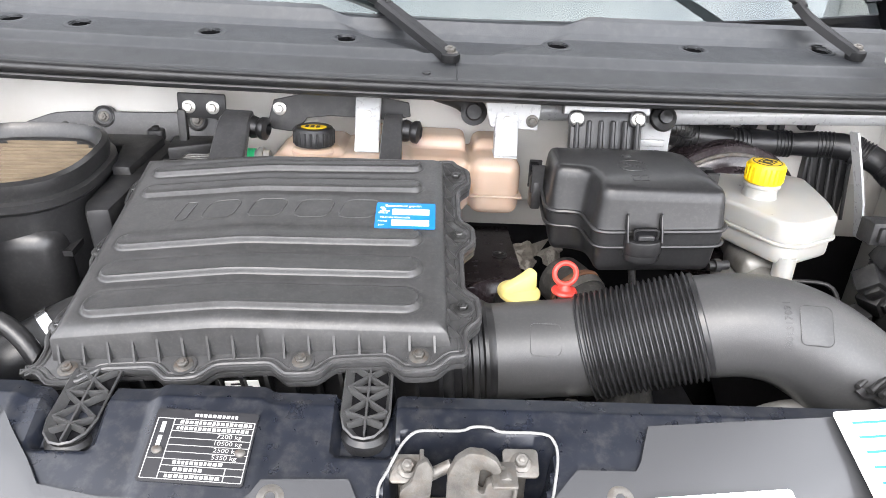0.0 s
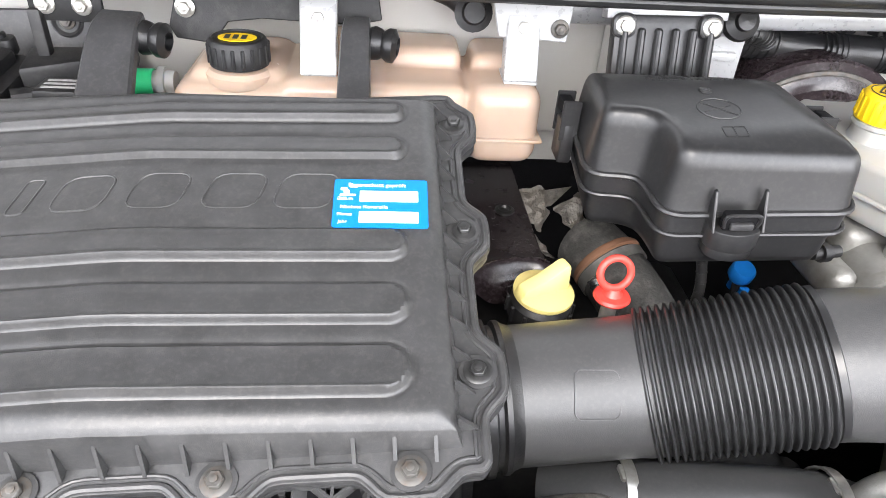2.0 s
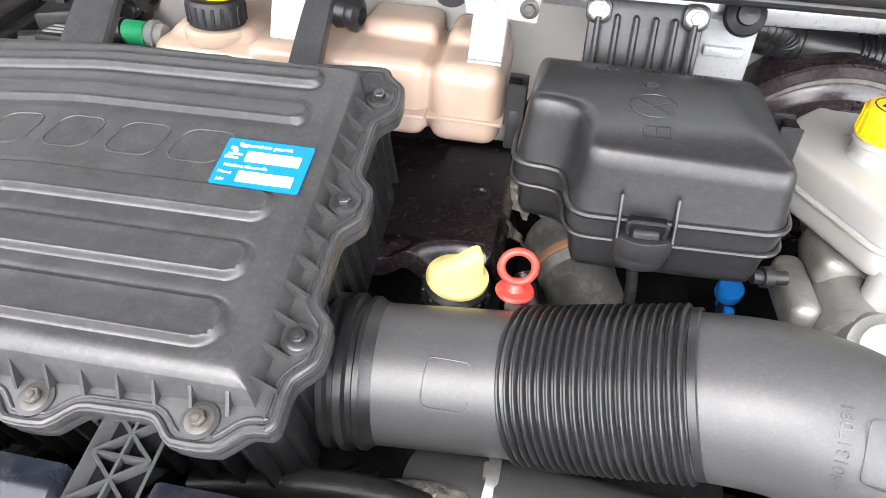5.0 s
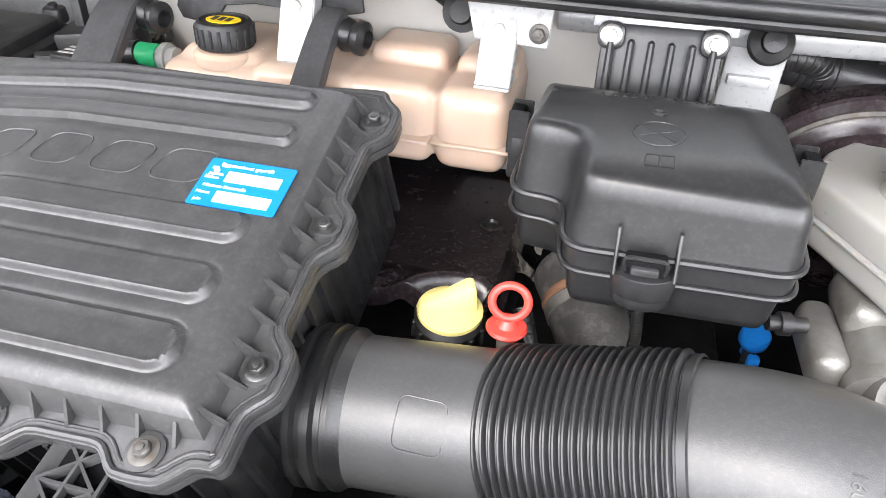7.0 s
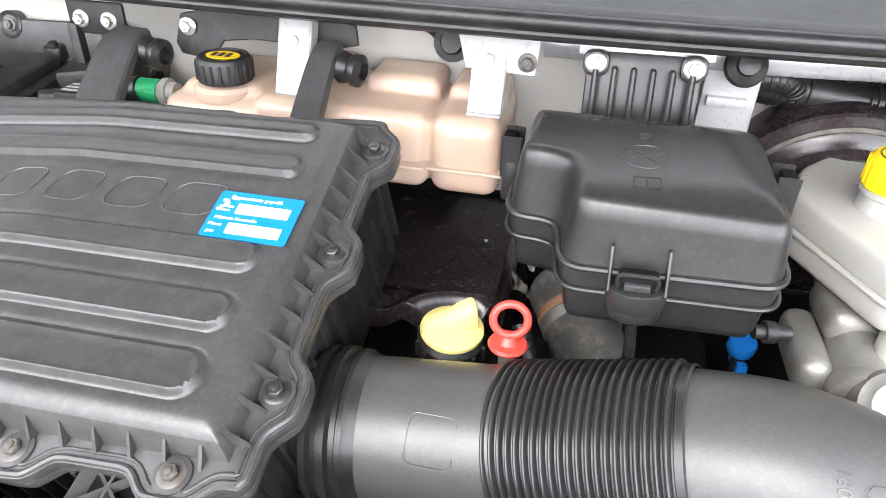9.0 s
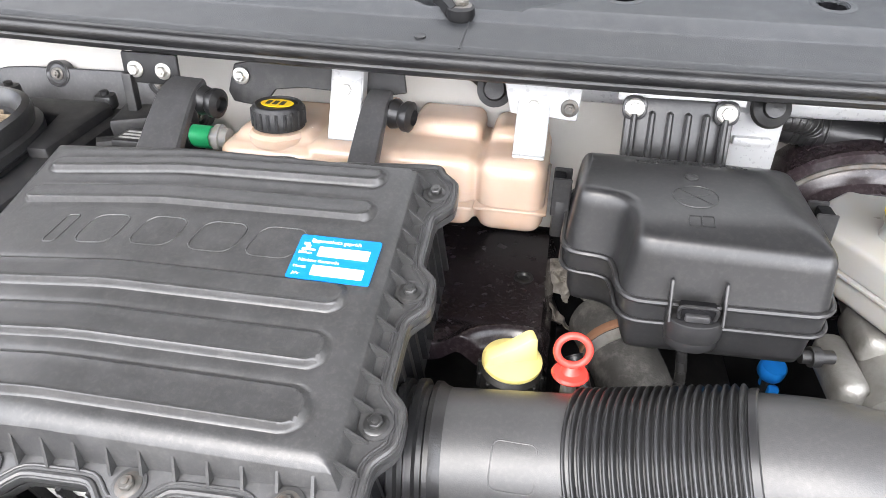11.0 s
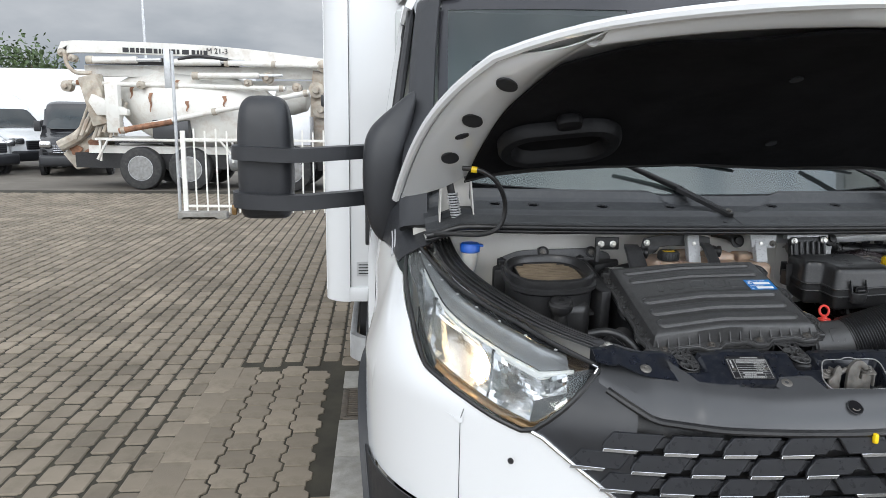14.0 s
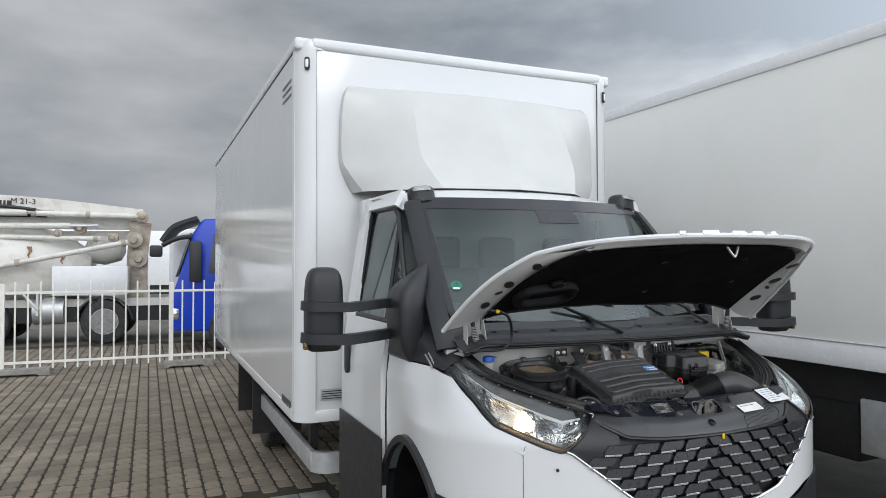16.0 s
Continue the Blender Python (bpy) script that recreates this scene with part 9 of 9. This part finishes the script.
        zc = lerp_table([(1.15, 2.45), (1.5, 2.35), (2.3, 2.2), (3.4, 2.02), (4.4, 1.95), (5.1, 1.9)], x)
        w = 0.05 + 0.05 * rnd.random()
        bm = bmesh.new()
        sheet(bm, lambda s, b: (lambda zz: P(x + (s - 0.5) * w * (1.2 - b) + 0.02 * math.sin(b * 9 + x), 1.25 - 1.006 * math.sqrt(max(0.01, r0 * r0 - (zz - zc) ** 2)) - 0.012, zz))(z - h * b), 4, 8, 0.004)
        part("rust_run", bm, M_RUST, t, "rust run on the drum")
    bm = bmesh.new()
    rings = [[P(x, 1.25 + r * math.cos(a), z + r * math.sin(a)) for a in np.linspace(0, 2 * math.pi, 25)[:-1]] for x, r, z in ((5.4, 0.12, 2.45), (5.5, 0.36, 2.45), (5.9, 0.42, 2.45), (6.3, 0.3, 2.45), (6.4, 0.1, 2.45))]
    loft(bm, rings)
    part("water_tank", bm, M_MIXER, t)
    # chute and hopper at the rear
    bm = bmesh.new()
    prism(bm, [(0.0, 0.45), (0.75, 0.62), (0.9, 1.2), (0.75, 1.55), (0.1, 1.2), (-0.35, 0.9)], -0.25, 0.25, T @ Matrix(((1, 0, 0, 0), (0, 0, -1, 0.9), (0, 1, 0, 0), (0, 0, 0, 1))), 0.05)
    tube(bm, [P(0.9, 0.8, 2.5), P(0.6, 0.7, 1.9), P(0.2, 0.6, 1.4), P(-0.3, 0.5, 1.1)], 0.16, 10)
    part("chute", bm, M_CEMENT, t, "cement-crusted chute")
    for i in range(8):
        bm = bmesh.new()
        rod(bm, P(0.3 + 0.15 * i, 0.2, 1.3 + 0.1 * (i % 3)), P(0.8 + 0.12 * i, 0.35, 2.6 - 0.1 * (i % 4)), 0.035 + 0.015 * (i % 2), 8)
        part("strut", bm, M_CEMENT, t)
    bm = bmesh.new()
    box(bm, (1.2, 0.1, 1.4), (1.7, 0.5, 2.7), T @ pose(0, 0, 0, 0, -14, 0), 0.03)
    part("hopper", bm, M_CEMENT, t, "cement-crusted hopper")
    for x, y, z in ((0.5, 0.62, 0.95), (0.2, 0.63, 0.8), (0.6, 0.63, 1.2), (0.05, 0.62, 1.0)):
        bm = bmesh.new()
        prism(bm, [(0.16 * math.cos(a) * (1 + 0.3 * math.sin(3 * a + x * 9)), 0.13 * math.sin(a)) for a in np.linspace(0, 2 * math.pi, 19)[:-1]], 0, 0.02, axes(P(x, y, z), X, (0, 0, 1)))
        part("rust_patch", bm, M_RUST, t)
    bm = bmesh.new()
    prism(bm, [(1.2, 0.0), (2.0, 0.0), (2.0, 0.15), (1.1, 0.55), (1.0, 0.35)], 0.3, 0.5, T @ Matrix(((1, 0, 0, -0.2), (0, 0, -1, 0.5), (0, 1, 0, 1.95), (0, 0, 0, 1))), 0.02)
    box(bm, (1.25, -0.02, 1.5), (1.6, 0.2, 2.75), T, 0.03)
    part("stanchion", bm, M_MIXER, t)
    bm = bmesh.new()
    box(bm, (2.45, -0.05, 1.36), (3.4, 0.6, 1.85), T, 0.03)
    part("tool_box", bm, M_GREYPL, t, "dark grey tool box")
    bm = bmesh.new()
    box(bm, (4.85, -0.05, 1.25), (6.6, 0.5, 2.0), T, 0.02)
    part("pump_cabinet", bm, M_VANWHITE, t, "clean white cabinet")
    bm = bmesh.new()
    rod(bm, P(4.4, 0.35, 0.85), P(5.1, 0.35, 0.85), 0.33, 24)
    part("air_tank", bm, M_GALV, t)
    bm = bmesh.new()
    box(bm, (0.2, 0.3, 0.55), (7.6, 2.1, 0.95), T)
    part("running_gear", bm, M_DARKPL, t)
    for x in (2.05, 3.35, 6.05):
        lorry_wheel(t, *P(x, 0.16, 0.568), 0.54, 0.32, -Y)
        lorry_wheel(t, *P(x, 2.2, 0.568), 0.54, 0.32, Y)
    bm = bmesh.new()
    arc = [P(6.05 + 0.66 * math.cos(a), 0.12, 0.55 + 0.66 * math.sin(a)) for a in np.linspace(0.1, math.pi - 0.1, 16)]
    tube(bm, arc, 1.0, 4, 1, None, [(0.16, 0.02), (-0.16, 0.02), (-0.16, -0.02), (0.16, -0.02)])
    part("mudguard", bm, M_INK, t)
    bm = bmesh.new()
    box(bm, (7.6, 0.0, 0.6), (9.4, 2.4, 3.0), T, 0.12, 3)
    part("cab", bm, M_VANWHITE, t, "white lorry cab")
    # dark print on the boom, as plain bars
    bm = bmesh.new()
    x = 1.55
    for w in (0.16, 0.12, 0.08, 0.11, 0.17, 0.1, 0.05, 0.1, 0.08, 0.1, 0.07, 0.0, 0.18, 0.0, 0.1, 0.06, 0.05, 0.1):
        if w:
            box(bm, (x, 0.366, 3.60), (x + w, 0.374, 3.72), T @ pose(0, 0, 0.03, 0, 1.2, 0))
        x += w + 0.035
    part("boom_print", bm, M_INK, t)
    bm = words("M 21-3", 0.19, axes(P(x + 0.30, 0.362, 3.655), P(1, 0, 0) - P(0, 0, 0), Vector((0, 0, 1))) @ pose(0, 0, 0, 0, 0, -1.5), 0.003)
    part("boom_type", bm, M_INK, t, smooth=0)


build_mixer()


# blue lorry behind the fence, nose towards the yard's left
def build_blue_lorry():
    t = thing("blue_lorry", (-0.6, 15.2, 0), "bright blue lorry cab with a dark sun visor", "lorry")
    T = axes((-1.66, 14.5, 0.0), (1, -0.1, 0), (0.1, 1, 0))
    bm = bmesh.new()
    prof = [(0.0, 0.45), (-0.02, 1.25), (0.10, 1.60), (0.42, 2.65), (0.62, 2.95), (2.3, 3.0), (2.3, 0.45)]
    prism(bm, prof, -2.3, 0.0, T @ Matrix(((1, 0, 0, 0), (0, 0, 1, 2.3), (0, 1, 0, 0), (0, 0, 0, 1))), 0.06, 3)
    cab = part("cab", bm, M_BLUECAB, t)
    bm = bmesh.new()
    prism(bm, [(0.09, 1.66), (0.40, 2.62), (0.36, 2.64), (0.05, 1.66)], -2.15, -0.15, T @ Matrix(((1, 0, 0, -0.01), (0, 0, 1, 2.3), (0, 1, 0, 0), (0, 0, 0, 1))))
    part("windscreen", bm, M_CARGLASS, cab)
    bm = bmesh.new()
    prism(bm, [(0.75, 1.75), (1.7, 1.75), (1.7, 2.6), (0.85, 2.6)], 0.0, 0.02, T @ Matrix(((1, 0, 0, 0), (0, 0, -1, -0.01), (0, 1, 0, 0), (0, 0, 0, 1))))
    part("side_window", bm, M_CARGLASS, cab)
    bm = bmesh.new()
    tube(bm, [T @ Vector((-0.25, 1.1, 2.45)), T @ Vector((0.0, 1.1, 2.78)), T @ Vector((0.5, 1.1, 2.98))], 1.0, 4, 5, None, [(1.1, 0.04), (-1.1, 0.04), (-1.1, -0.04), (1.1, -0.04)])
    part("sun_visor", bm, M_INK, t)
    bm = bmesh.new()
    box(bm, (0.35, -0.32, 1.55), (0.6, -0.08, 2.45), T, 0.05)
    tube(bm, [T @ Vector((-0.2, -0.2, 2.35)), T @ Vector((0.1, -0.25, 2.5)), T @ Vector((0.4, -0.2, 2.55))], 0.05, 8)
    part("mirror", bm, M_INK, t)
    bm = bmesh.new()
    box(bm, (-0.45, -0.3, 2.1), (-0.2, -0.1, 2.35), T, 0.04)
    part("front_mirror", bm, M_INK, t)
    bm = bmesh.new()
    box(bm, (-0.03, -0.01, 0.72), (0.14, 0.5, 0.98), T, 0.04)
    part("headlamp", bm, M_CHROME, t)
    bm = bmesh.new()
    for i in range(3):
        box(bm, (-0.035, 0.6, 0.7 + i * 0.16), (0.0, 1.7, 0.8 + i * 0.16), T, 0.01)
    box(bm, (-0.04, 0.0, 0.35), (0.4, 2.3, 0.5), T, 0.03)
    part("grille", bm, M_INK, t)
    lorry_wheel(t, *(T @ Vector((1.25, 0.1, 0.5))), 0.5, 0.3, T.to_3x3() @ Vector((0, -1, 0)))
    bm = bmesh.new()
    box(bm, (2.5, 0.0, 0.9), (8.0, 2.4, 3.2), T, 0.03)
    part("load_body", bm, M_VANWHITE, t)


build_blue_lorry()


# parked vans at the far left
def van(at, yaw, paint, label, front_dark):
    t = thing("panel_van", at, label, "van", "parked vans")
    T = Matrix.Translation(at) @ pose(0, 0, 0, 0, 0, yaw)
    high = 0 if front_dark else 0.25
    prof = [(0.0, 0.35), (-0.02, 0.80), (0.06, 0.98), (0.30, 1.12), (1.00, 1.32), (1.68, 2.02), (1.95, 2.20 + high * 0.5), (2.4, 2.28 + high), (5.5, 2.30 + high), (5.66, 2.1), (5.66, 0.4)]
    nose = lambda y: 1.0 - 0.16 * step(0.9 - y, 0.0, 0.9) ** 2
    bm = bmesh.new()
    line = []
    for (a, b), (c, d) in zip(prof, prof[1:]):
        line += [(a + (c - a) * k / 4, b + (d - b) * k / 4) for k in range(4)]
    line.append(prof[-1])
    rings = []
    for k in np.linspace(-1, 1, 15):
        lean = lambda z: 1.0 - 0.10 * step(z, 1.2, 2.5)
        q = math.copysign(abs(k) ** 0.7, k)
        rings.append([T @ Vector((q * nose(y) * lean(z), y + (0.0 if y > 2.5 else 0.30 * abs(q) ** 4 * (1 - step(y, 0.3, 2.4))), z - 0.05 * abs(q) ** 8 * step(z, 0.9, 1.0))) for y, z in line])
    loft(bm, rings)
    body = part("body", bm, paint, t)
    bm = bmesh.new()
    prism(bm, eased([(-0.84, 0.0), (0.84, 0.0), (0.72, 0.86), (-0.72, 0.86)], 2, 0.1), 0.0, 0.03, T @ axes((0, 1.06, 1.39), (1, 0, 0), (0, 0.70, 0.72)), 0.01)
    part("windscreen", bm, M_CARGLASS, body)
    for e in (-1, 1):
        bm = bmesh.new()
        prism(bm, [(1.42, 1.36), (2.35, 1.36), (2.35, 2.02), (1.92, 2.02)], -0.01, 0.012, T @ Matrix(((0, 0, e, e * 0.968), (1, 0, 0, 0), (0, 1, 0, 0), (0, 0, 0, 1))))
        part("side_window", bm, M_CARGLASS, body)
        bm = bmesh.new()
        box(bm, (e * 1.0 - 0.012, 1.3, 0.36), (e * 1.0 + 0.012, 5.5, 0.66), T, 0.008)
        part("side_cladding", bm, M_CRASH, body)
        bm = bmesh.new()
        box(bm, (e * 0.70 - 0.17, 0.02, 0.86), (e * 0.70 + 0.15, 0.42, 1.06), T, 0.05)
        part("headlamp", bm, M_REFLECT, body)
        bm = bmesh.new()
        box(bm, (e * 1.12 - 0.10, 1.3, 1.32), (e * 1.12 + 0.10, 1.42, 1.65), T, 0.04)
        part("mirror", bm, M_INK, body)
        for y in (0.95, 4.5):
            bm = bmesh.new()
            lathe(bm, [(0.46, -0.10), (0.46, 0.014), (0.0, 0.016)], along(T @ Vector((e * 0.985, y, 0.36)), T @ Vector((e * 3, y, 0.36))), 28)
            part("wheel_arch", bm, M_INK, body)
    bm = bmesh.new()
    box(bm, (-0.52, -0.05, 0.68), (0.52, 0.05, 0.98), T, 0.03)
    part("grille", bm, M_CRASH, body)
    bm = bmesh.new()
    box(bm, (-0.90, -0.08, 0.30), (0.90, 0.30, 0.64), T, 0.08, 3)
    part("bumper", bm, M_CRASH, body)
    for i in range(4):
        bm = bmesh.new()
        box(bm, (-0.50, -0.065, 0.71 + i * 0.065), (0.50, -0.04, 0.735 + i * 0.065), T, 0.005, 1)
        part("grille_bar", bm, M_CHROME if front_dark else M_BEZEL, body)
    for y in (0.95, 4.5):
        for s in (-1, 1):
            lorry_wheel(t, *(T @ Vector((s * 0.93, y, 0.34))), 0.34, 0.22, T.to_3x3() @ Vector((s, 0, 0)))
    return t


van((-12.45, 21.1, 0), 62, M_VANWHITE, "white panel van with a dark grille", 0)
van((-12.3, 24.0, 0), 60, M_VANWHITE, "white panel van parked behind the first in a row", 0)
van((-10.2, 21.3, 0), 14, M_BLACKCAR, "black van with bright grille bars", 1)

# white semi-trailers and a cab behind the vans
def far_trailer(at, yaw, size, label, pink):
    t = thing("parked_trailer", at, label, "trailer", "far trailers")
    T = Matrix.Translation(at) @ pose(0, 0, 0, 0, 0, yaw)
    bm = bmesh.new()
    box(bm, (0, 0, 0.9), size, T, 0.04)
    b = part("body", bm, M_VANWHITE, t)
    if pink:
        bm = bmesh.new()
        box(bm, (1.0, -0.02, 2.2), (3.4, 0.0, 2.6), T, 0.005, 1)
        part("stripe", bm, M_PINK, b, "pink printed stripe")
    bm = bmesh.new()
    box(bm, (0.4, 0.2, 0.4), (size[0] - 0.4, size[1] - 0.2, 0.9), T)
    part("chassis", bm, M_INK, t)
    for x in (1.5, size[0] - 3.0, size[0] - 1.6):
        lorry_wheel(t, *(T @ Vector((x, 0.2, 0.5))), 0.5, 0.3, T.to_3x3() @ Vector((0, -1, 0)))


far_trailer((-30.0, 31.0, 0), 2, (9.5, 2.5, 3.7), "white trailer with a pink stripe", True)
far_trailer((-20.0, 33.0, 0), 0, (13.0, 2.5, 3.9), "plain white box trailer parked beyond the vans", False)
far_trailer((-6.5, 35.0, 0), 0, (16.0, 2.5, 3.6), "plain white box trailer parked beyond the vans", False)

# light mast
t = thing("light_mast", (-15.3, 45.0, 0), "tall thin yard light mast", "light mast")
bm = bmesh.new()
rod(bm, (-15.3, 45.0, 0), (-15.3, 45.0, 15.6), 0.12, 10, 0.06)
part("pole", bm, M_GALV, t)
for i in range(4):
    bm = bmesh.new()
    box(bm, (-15.9 + i * 0.35, 44.9, 15.5), (-15.65 + i * 0.35, 45.2, 15.62), None, 0.02)
    part("floodlight", bm, M_GALV, t)


# trees on the horizon
def tree(at, h, w, seed):
    rnd = random.Random(seed)
    t = thing("tree", at, "leafy green tree beyond the yard", "tree", "far trees")
    bm = bmesh.new()
    at = Vector(at)
    tube(bm, [at, at + Vector((0.1, 0, h * 0.3)), at + Vector((0, 0.1, h * 0.8))], lambda k: 0.18 * (1 - 0.7 * k), 8)
    tips = []
    for i in range(9):
        a = rnd.random() * 6.28
        z = h * (0.3 + 0.45 * rnd.random())
        e = at + Vector((math.cos(a) * w * 0.4, math.sin(a) * w * 0.4, z + h * 0.2))
        rod(bm, at + Vector((0, 0, z)), e, 0.06, 6, 0.02)
        tips.append(e)
    part("trunk", bm, M_BARK, t)
    verts, faces = [], []
    for i in range(1500):
        c = rnd.choice(tips) if rnd.random() < 0.7 else at + Vector((0, 0, h * 0.6))
        p = c + Vector((rnd.gauss(0, w * 0.17), rnd.gauss(0, w * 0.17), rnd.gauss(0, h * 0.11)))
        if p.z < h * 0.25:
            continue
        d1 = Vector((rnd.gauss(0, 1), rnd.gauss(0, 1), rnd.gauss(0, 1))).normalized() * 0.17
        d2 = Vector((rnd.gauss(0, 1), rnd.gauss(0, 1), rnd.gauss(0, 1))).normalized() * 0.13
        k = len(verts)
        verts += [p - d1, p + d2, p + d1, p - d2]
        faces.append((k, k + 1, k + 2, k + 3))
    me = bpy.data.meshes.new("crown")
    me.from_pydata(verts, [], faces)
    me.materials.append(M_LEAF)
    ob = new("crown", me)
    ob.parent = t
    ob.matrix_parent_inverse = Matrix.Translation(-t.location)


for i, (x, y, h, w) in enumerate(((-34.0, 46.0, 5.6, 4.5), (-31.0, 47.0, 6.0, 4.0), (-28.0, 48.0, 6.6, 4.6), (-24.5, 50.0, 6.4, 4.4), (-38.0, 46.0, 5.6, 4.2))):
    tree((x, y, 0), h, w, i + 3)


# ---------------------------------------------------------------- paving: interlocking stones beside the truck, small setts beyond
def slab_mesh(name, lo, hi, drop):
    k = len(lo)
    v = [(x, y, -0.035) for x, y in lo] + [(x, y, -drop) for x, y in lo] + [(x, y, 0.0) for x, y in hi]
    f = [tuple(range(2 * k, 3 * k))]
    for i in range(k):
        j = (i + 1) % k
        f += [(i, j, k + j, k + i), (k + i, k + j, 2 * k + j, 2 * k + i)]
    return v, f


PV_W, PV_L = 0.172, 0.205


def double_t(g):
    """Long along y, with its flanks stepping in at the waist."""
    b, a, n = PV_W / 2 - g / 2, PV_L / 2 - g / 2, 0.013
    return [(b - n, -a), (b - n, -a * 0.58), (b + n, -a * 0.34), (b + n, a * 0.34), (b - n, a * 0.58), (b - n, a),
            (-b - n + 2 * n, a), (-b - n + 2 * n, a * 0.58), (-b - n, a * 0.34), (-b - n, -a * 0.34), (-b - n + 2 * n, -a * 0.58), (-b - n + 2 * n, -a)]


SW, SL = 0.148, 0.205
sett = lambda g, c: [(-SW / 2 + g + c, -SL / 2 + g), (SW / 2 - g - c, -SL / 2 + g), (SW / 2 - g, -SL / 2 + g + c), (SW / 2 - g, SL / 2 - g - c), (SW / 2 - g - c, SL / 2 - g), (-SW / 2 + g + c, SL / 2 - g), (-SW / 2 + g, SL / 2 - g - c), (-SW / 2 + g, -SL / 2 + g + c)]

bm = bmesh.new()
box(bm, (-14.0, -4.0, -0.04), (6.0, 17.2, -0.009))
bed = solid("paving", bm, M_JOINT, "paved yard of grey concrete stones with mossy joints", "paving", kind="structure", smooth=0)
vt, ft = slab_mesh("t", double_t(0.010), double_t(0.019), 0.004)
vs, fs = slab_mesh("s", sett(0.0095, 0.018), sett(0.017, 0.020), 0.006)
stone = bpy.data.meshes.new("paving_stone")
stone.from_pydata(vt, [], ft)
stone.materials.append(M_PAVER)
small = bpy.data.meshes.new("sett")
small.from_pydata(vs, [], fs)
small.materials.append(M_PAVER)
rnd = random.Random(5)
EDGE_X, EDGE_Y = -2.14, 4.42


def lay(name, mesh, v0, f0, spots, near, most, label):
    verts, faces, count = [], [], 0
    for x, y, turn in spots:
        dz, rz = rnd.gauss(0, 0.0016), rnd.gauss(0, 0.012) + turn
        tx, ty = rnd.gauss(0, 0.007), rnd.gauss(0, 0.007)
        if count < most and near(x, y):
            o = new(name, mesh)
            o.parent = bed
            o.location = (x, y, dz)
            o.rotation_euler = (tx, ty, rz)
            count += 1
            continue
        k = len(verts)
        c, s = math.cos(rz), math.sin(rz)
        for px, py, pz in v0:
            verts.append((x + px * c - py * s, y + px * s + py * c, pz + dz - px * ty + py * tx))
        faces += [tuple(q + k for q in f) for f in f0]
    me = bpy.data.meshes.new(name + "_field")
    me.from_pydata(verts, [], faces)
    me.materials.append(M_PAVER)
    field = new(name + "_field", me)
    field.parent = bed
    tagged(field, label, kind="stuff")


spots = []
for i in range(int(4.2 / PV_W)):
    for j in range(int(6.2 / PV_L)):
        x = EDGE_X + 0.22 + i * PV_W
        y = EDGE_Y - 0.12 - (j + 0.5 * (i % 2)) * PV_L
        if -1.24 < x < -0.70 and 2.5 < y < 4.5:
            continue
        spots.append((x, y, 0.0))
lay("paving_stone", stone, vt, ft, spots, lambda x, y: x < -0.9 and y > 0.6, 150, "field of interlocking paving stones")
spots = []
for i in range(int(15.5 / SW)):
    for j in range(int(20.5 / SL)):
        x = -13.9 + i * SW
        y = -3.9 + (j + 0.5 * (i % 2)) * SL
        if (x > EDGE_X - 0.02 and y < EDGE_Y + 0.02) or (x > 2.4 and y < 11.5):
            continue
        spots.append((x, y, 0.0))
lay("sett", small, vs, fs, spots, lambda x, y: -2.6 < x < -1.1 and 4.4 < y < 9.0, 140, "field of small worn paving setts")
# border course between the two
vb, fb = slab_mesh("b", [(-0.095, -0.24), (0.095, -0.24), (0.095, 0.24), (-0.095, 0.24)], [(-0.09, -0.235), (0.09, -0.235), (0.09, 0.235), (-0.09, 0.235)], 0.004)
edge = bpy.data.meshes.new("border_slab")
edge.from_pydata(vb, [], fb)
edge.materials.append(M_PAVER)
for j in range(14):
    o = new("border_slab", edge)
    o.parent = bed
    o.location = (EDGE_X + 0.08, EDGE_Y - 0.26 - j * 0.485, 0.001)

# drain grate in a concrete surround
t = thing("drain_grate", (-0.96, 3.7, 0.0), "cast iron drain grate in a concrete surround", "drain")
for x0, x1, y0, y1 in ((-1.205, -0.975, 2.96, 3.43), (-0.965, -0.735, 2.96, 3.43), (-1.205, -0.975, 2.46, 2.95), (-0.965, -0.735, 2.46, 2.95), (-1.205, -0.975, 3.96, 4.28), (-0.965, -0.735, 3.96, 4.28)):
    bm = bmesh.new()
    box(bm, (x0, y0, -0.03), (x1, y1, 0.0), None, 0.006)
    part("surround_slab", bm, M_CONC, t)
bm = bmesh.new()
for y in (3.46, 3.92):
    box(bm, (-1.18, y - 0.02, -0.03), (-0.76, y + 0.02, 0.002), None, 0.003)
for x in (-1.18, -0.97, -0.76):
    box(bm, (x - 0.02, 3.46, -0.03), (x + 0.02, 3.92, 0.002), None, 0.003)
part("frame", bm, M_IRON, t)
for i in range(12):
    bm = bmesh.new()
    y = 3.51 + i * 0.034
    box(bm, (-1.16, y - 0.009, -0.02), (-0.78, y + 0.009, 0.001), None, 0.003, 1)
    part("bar", bm, M_IRON, t)
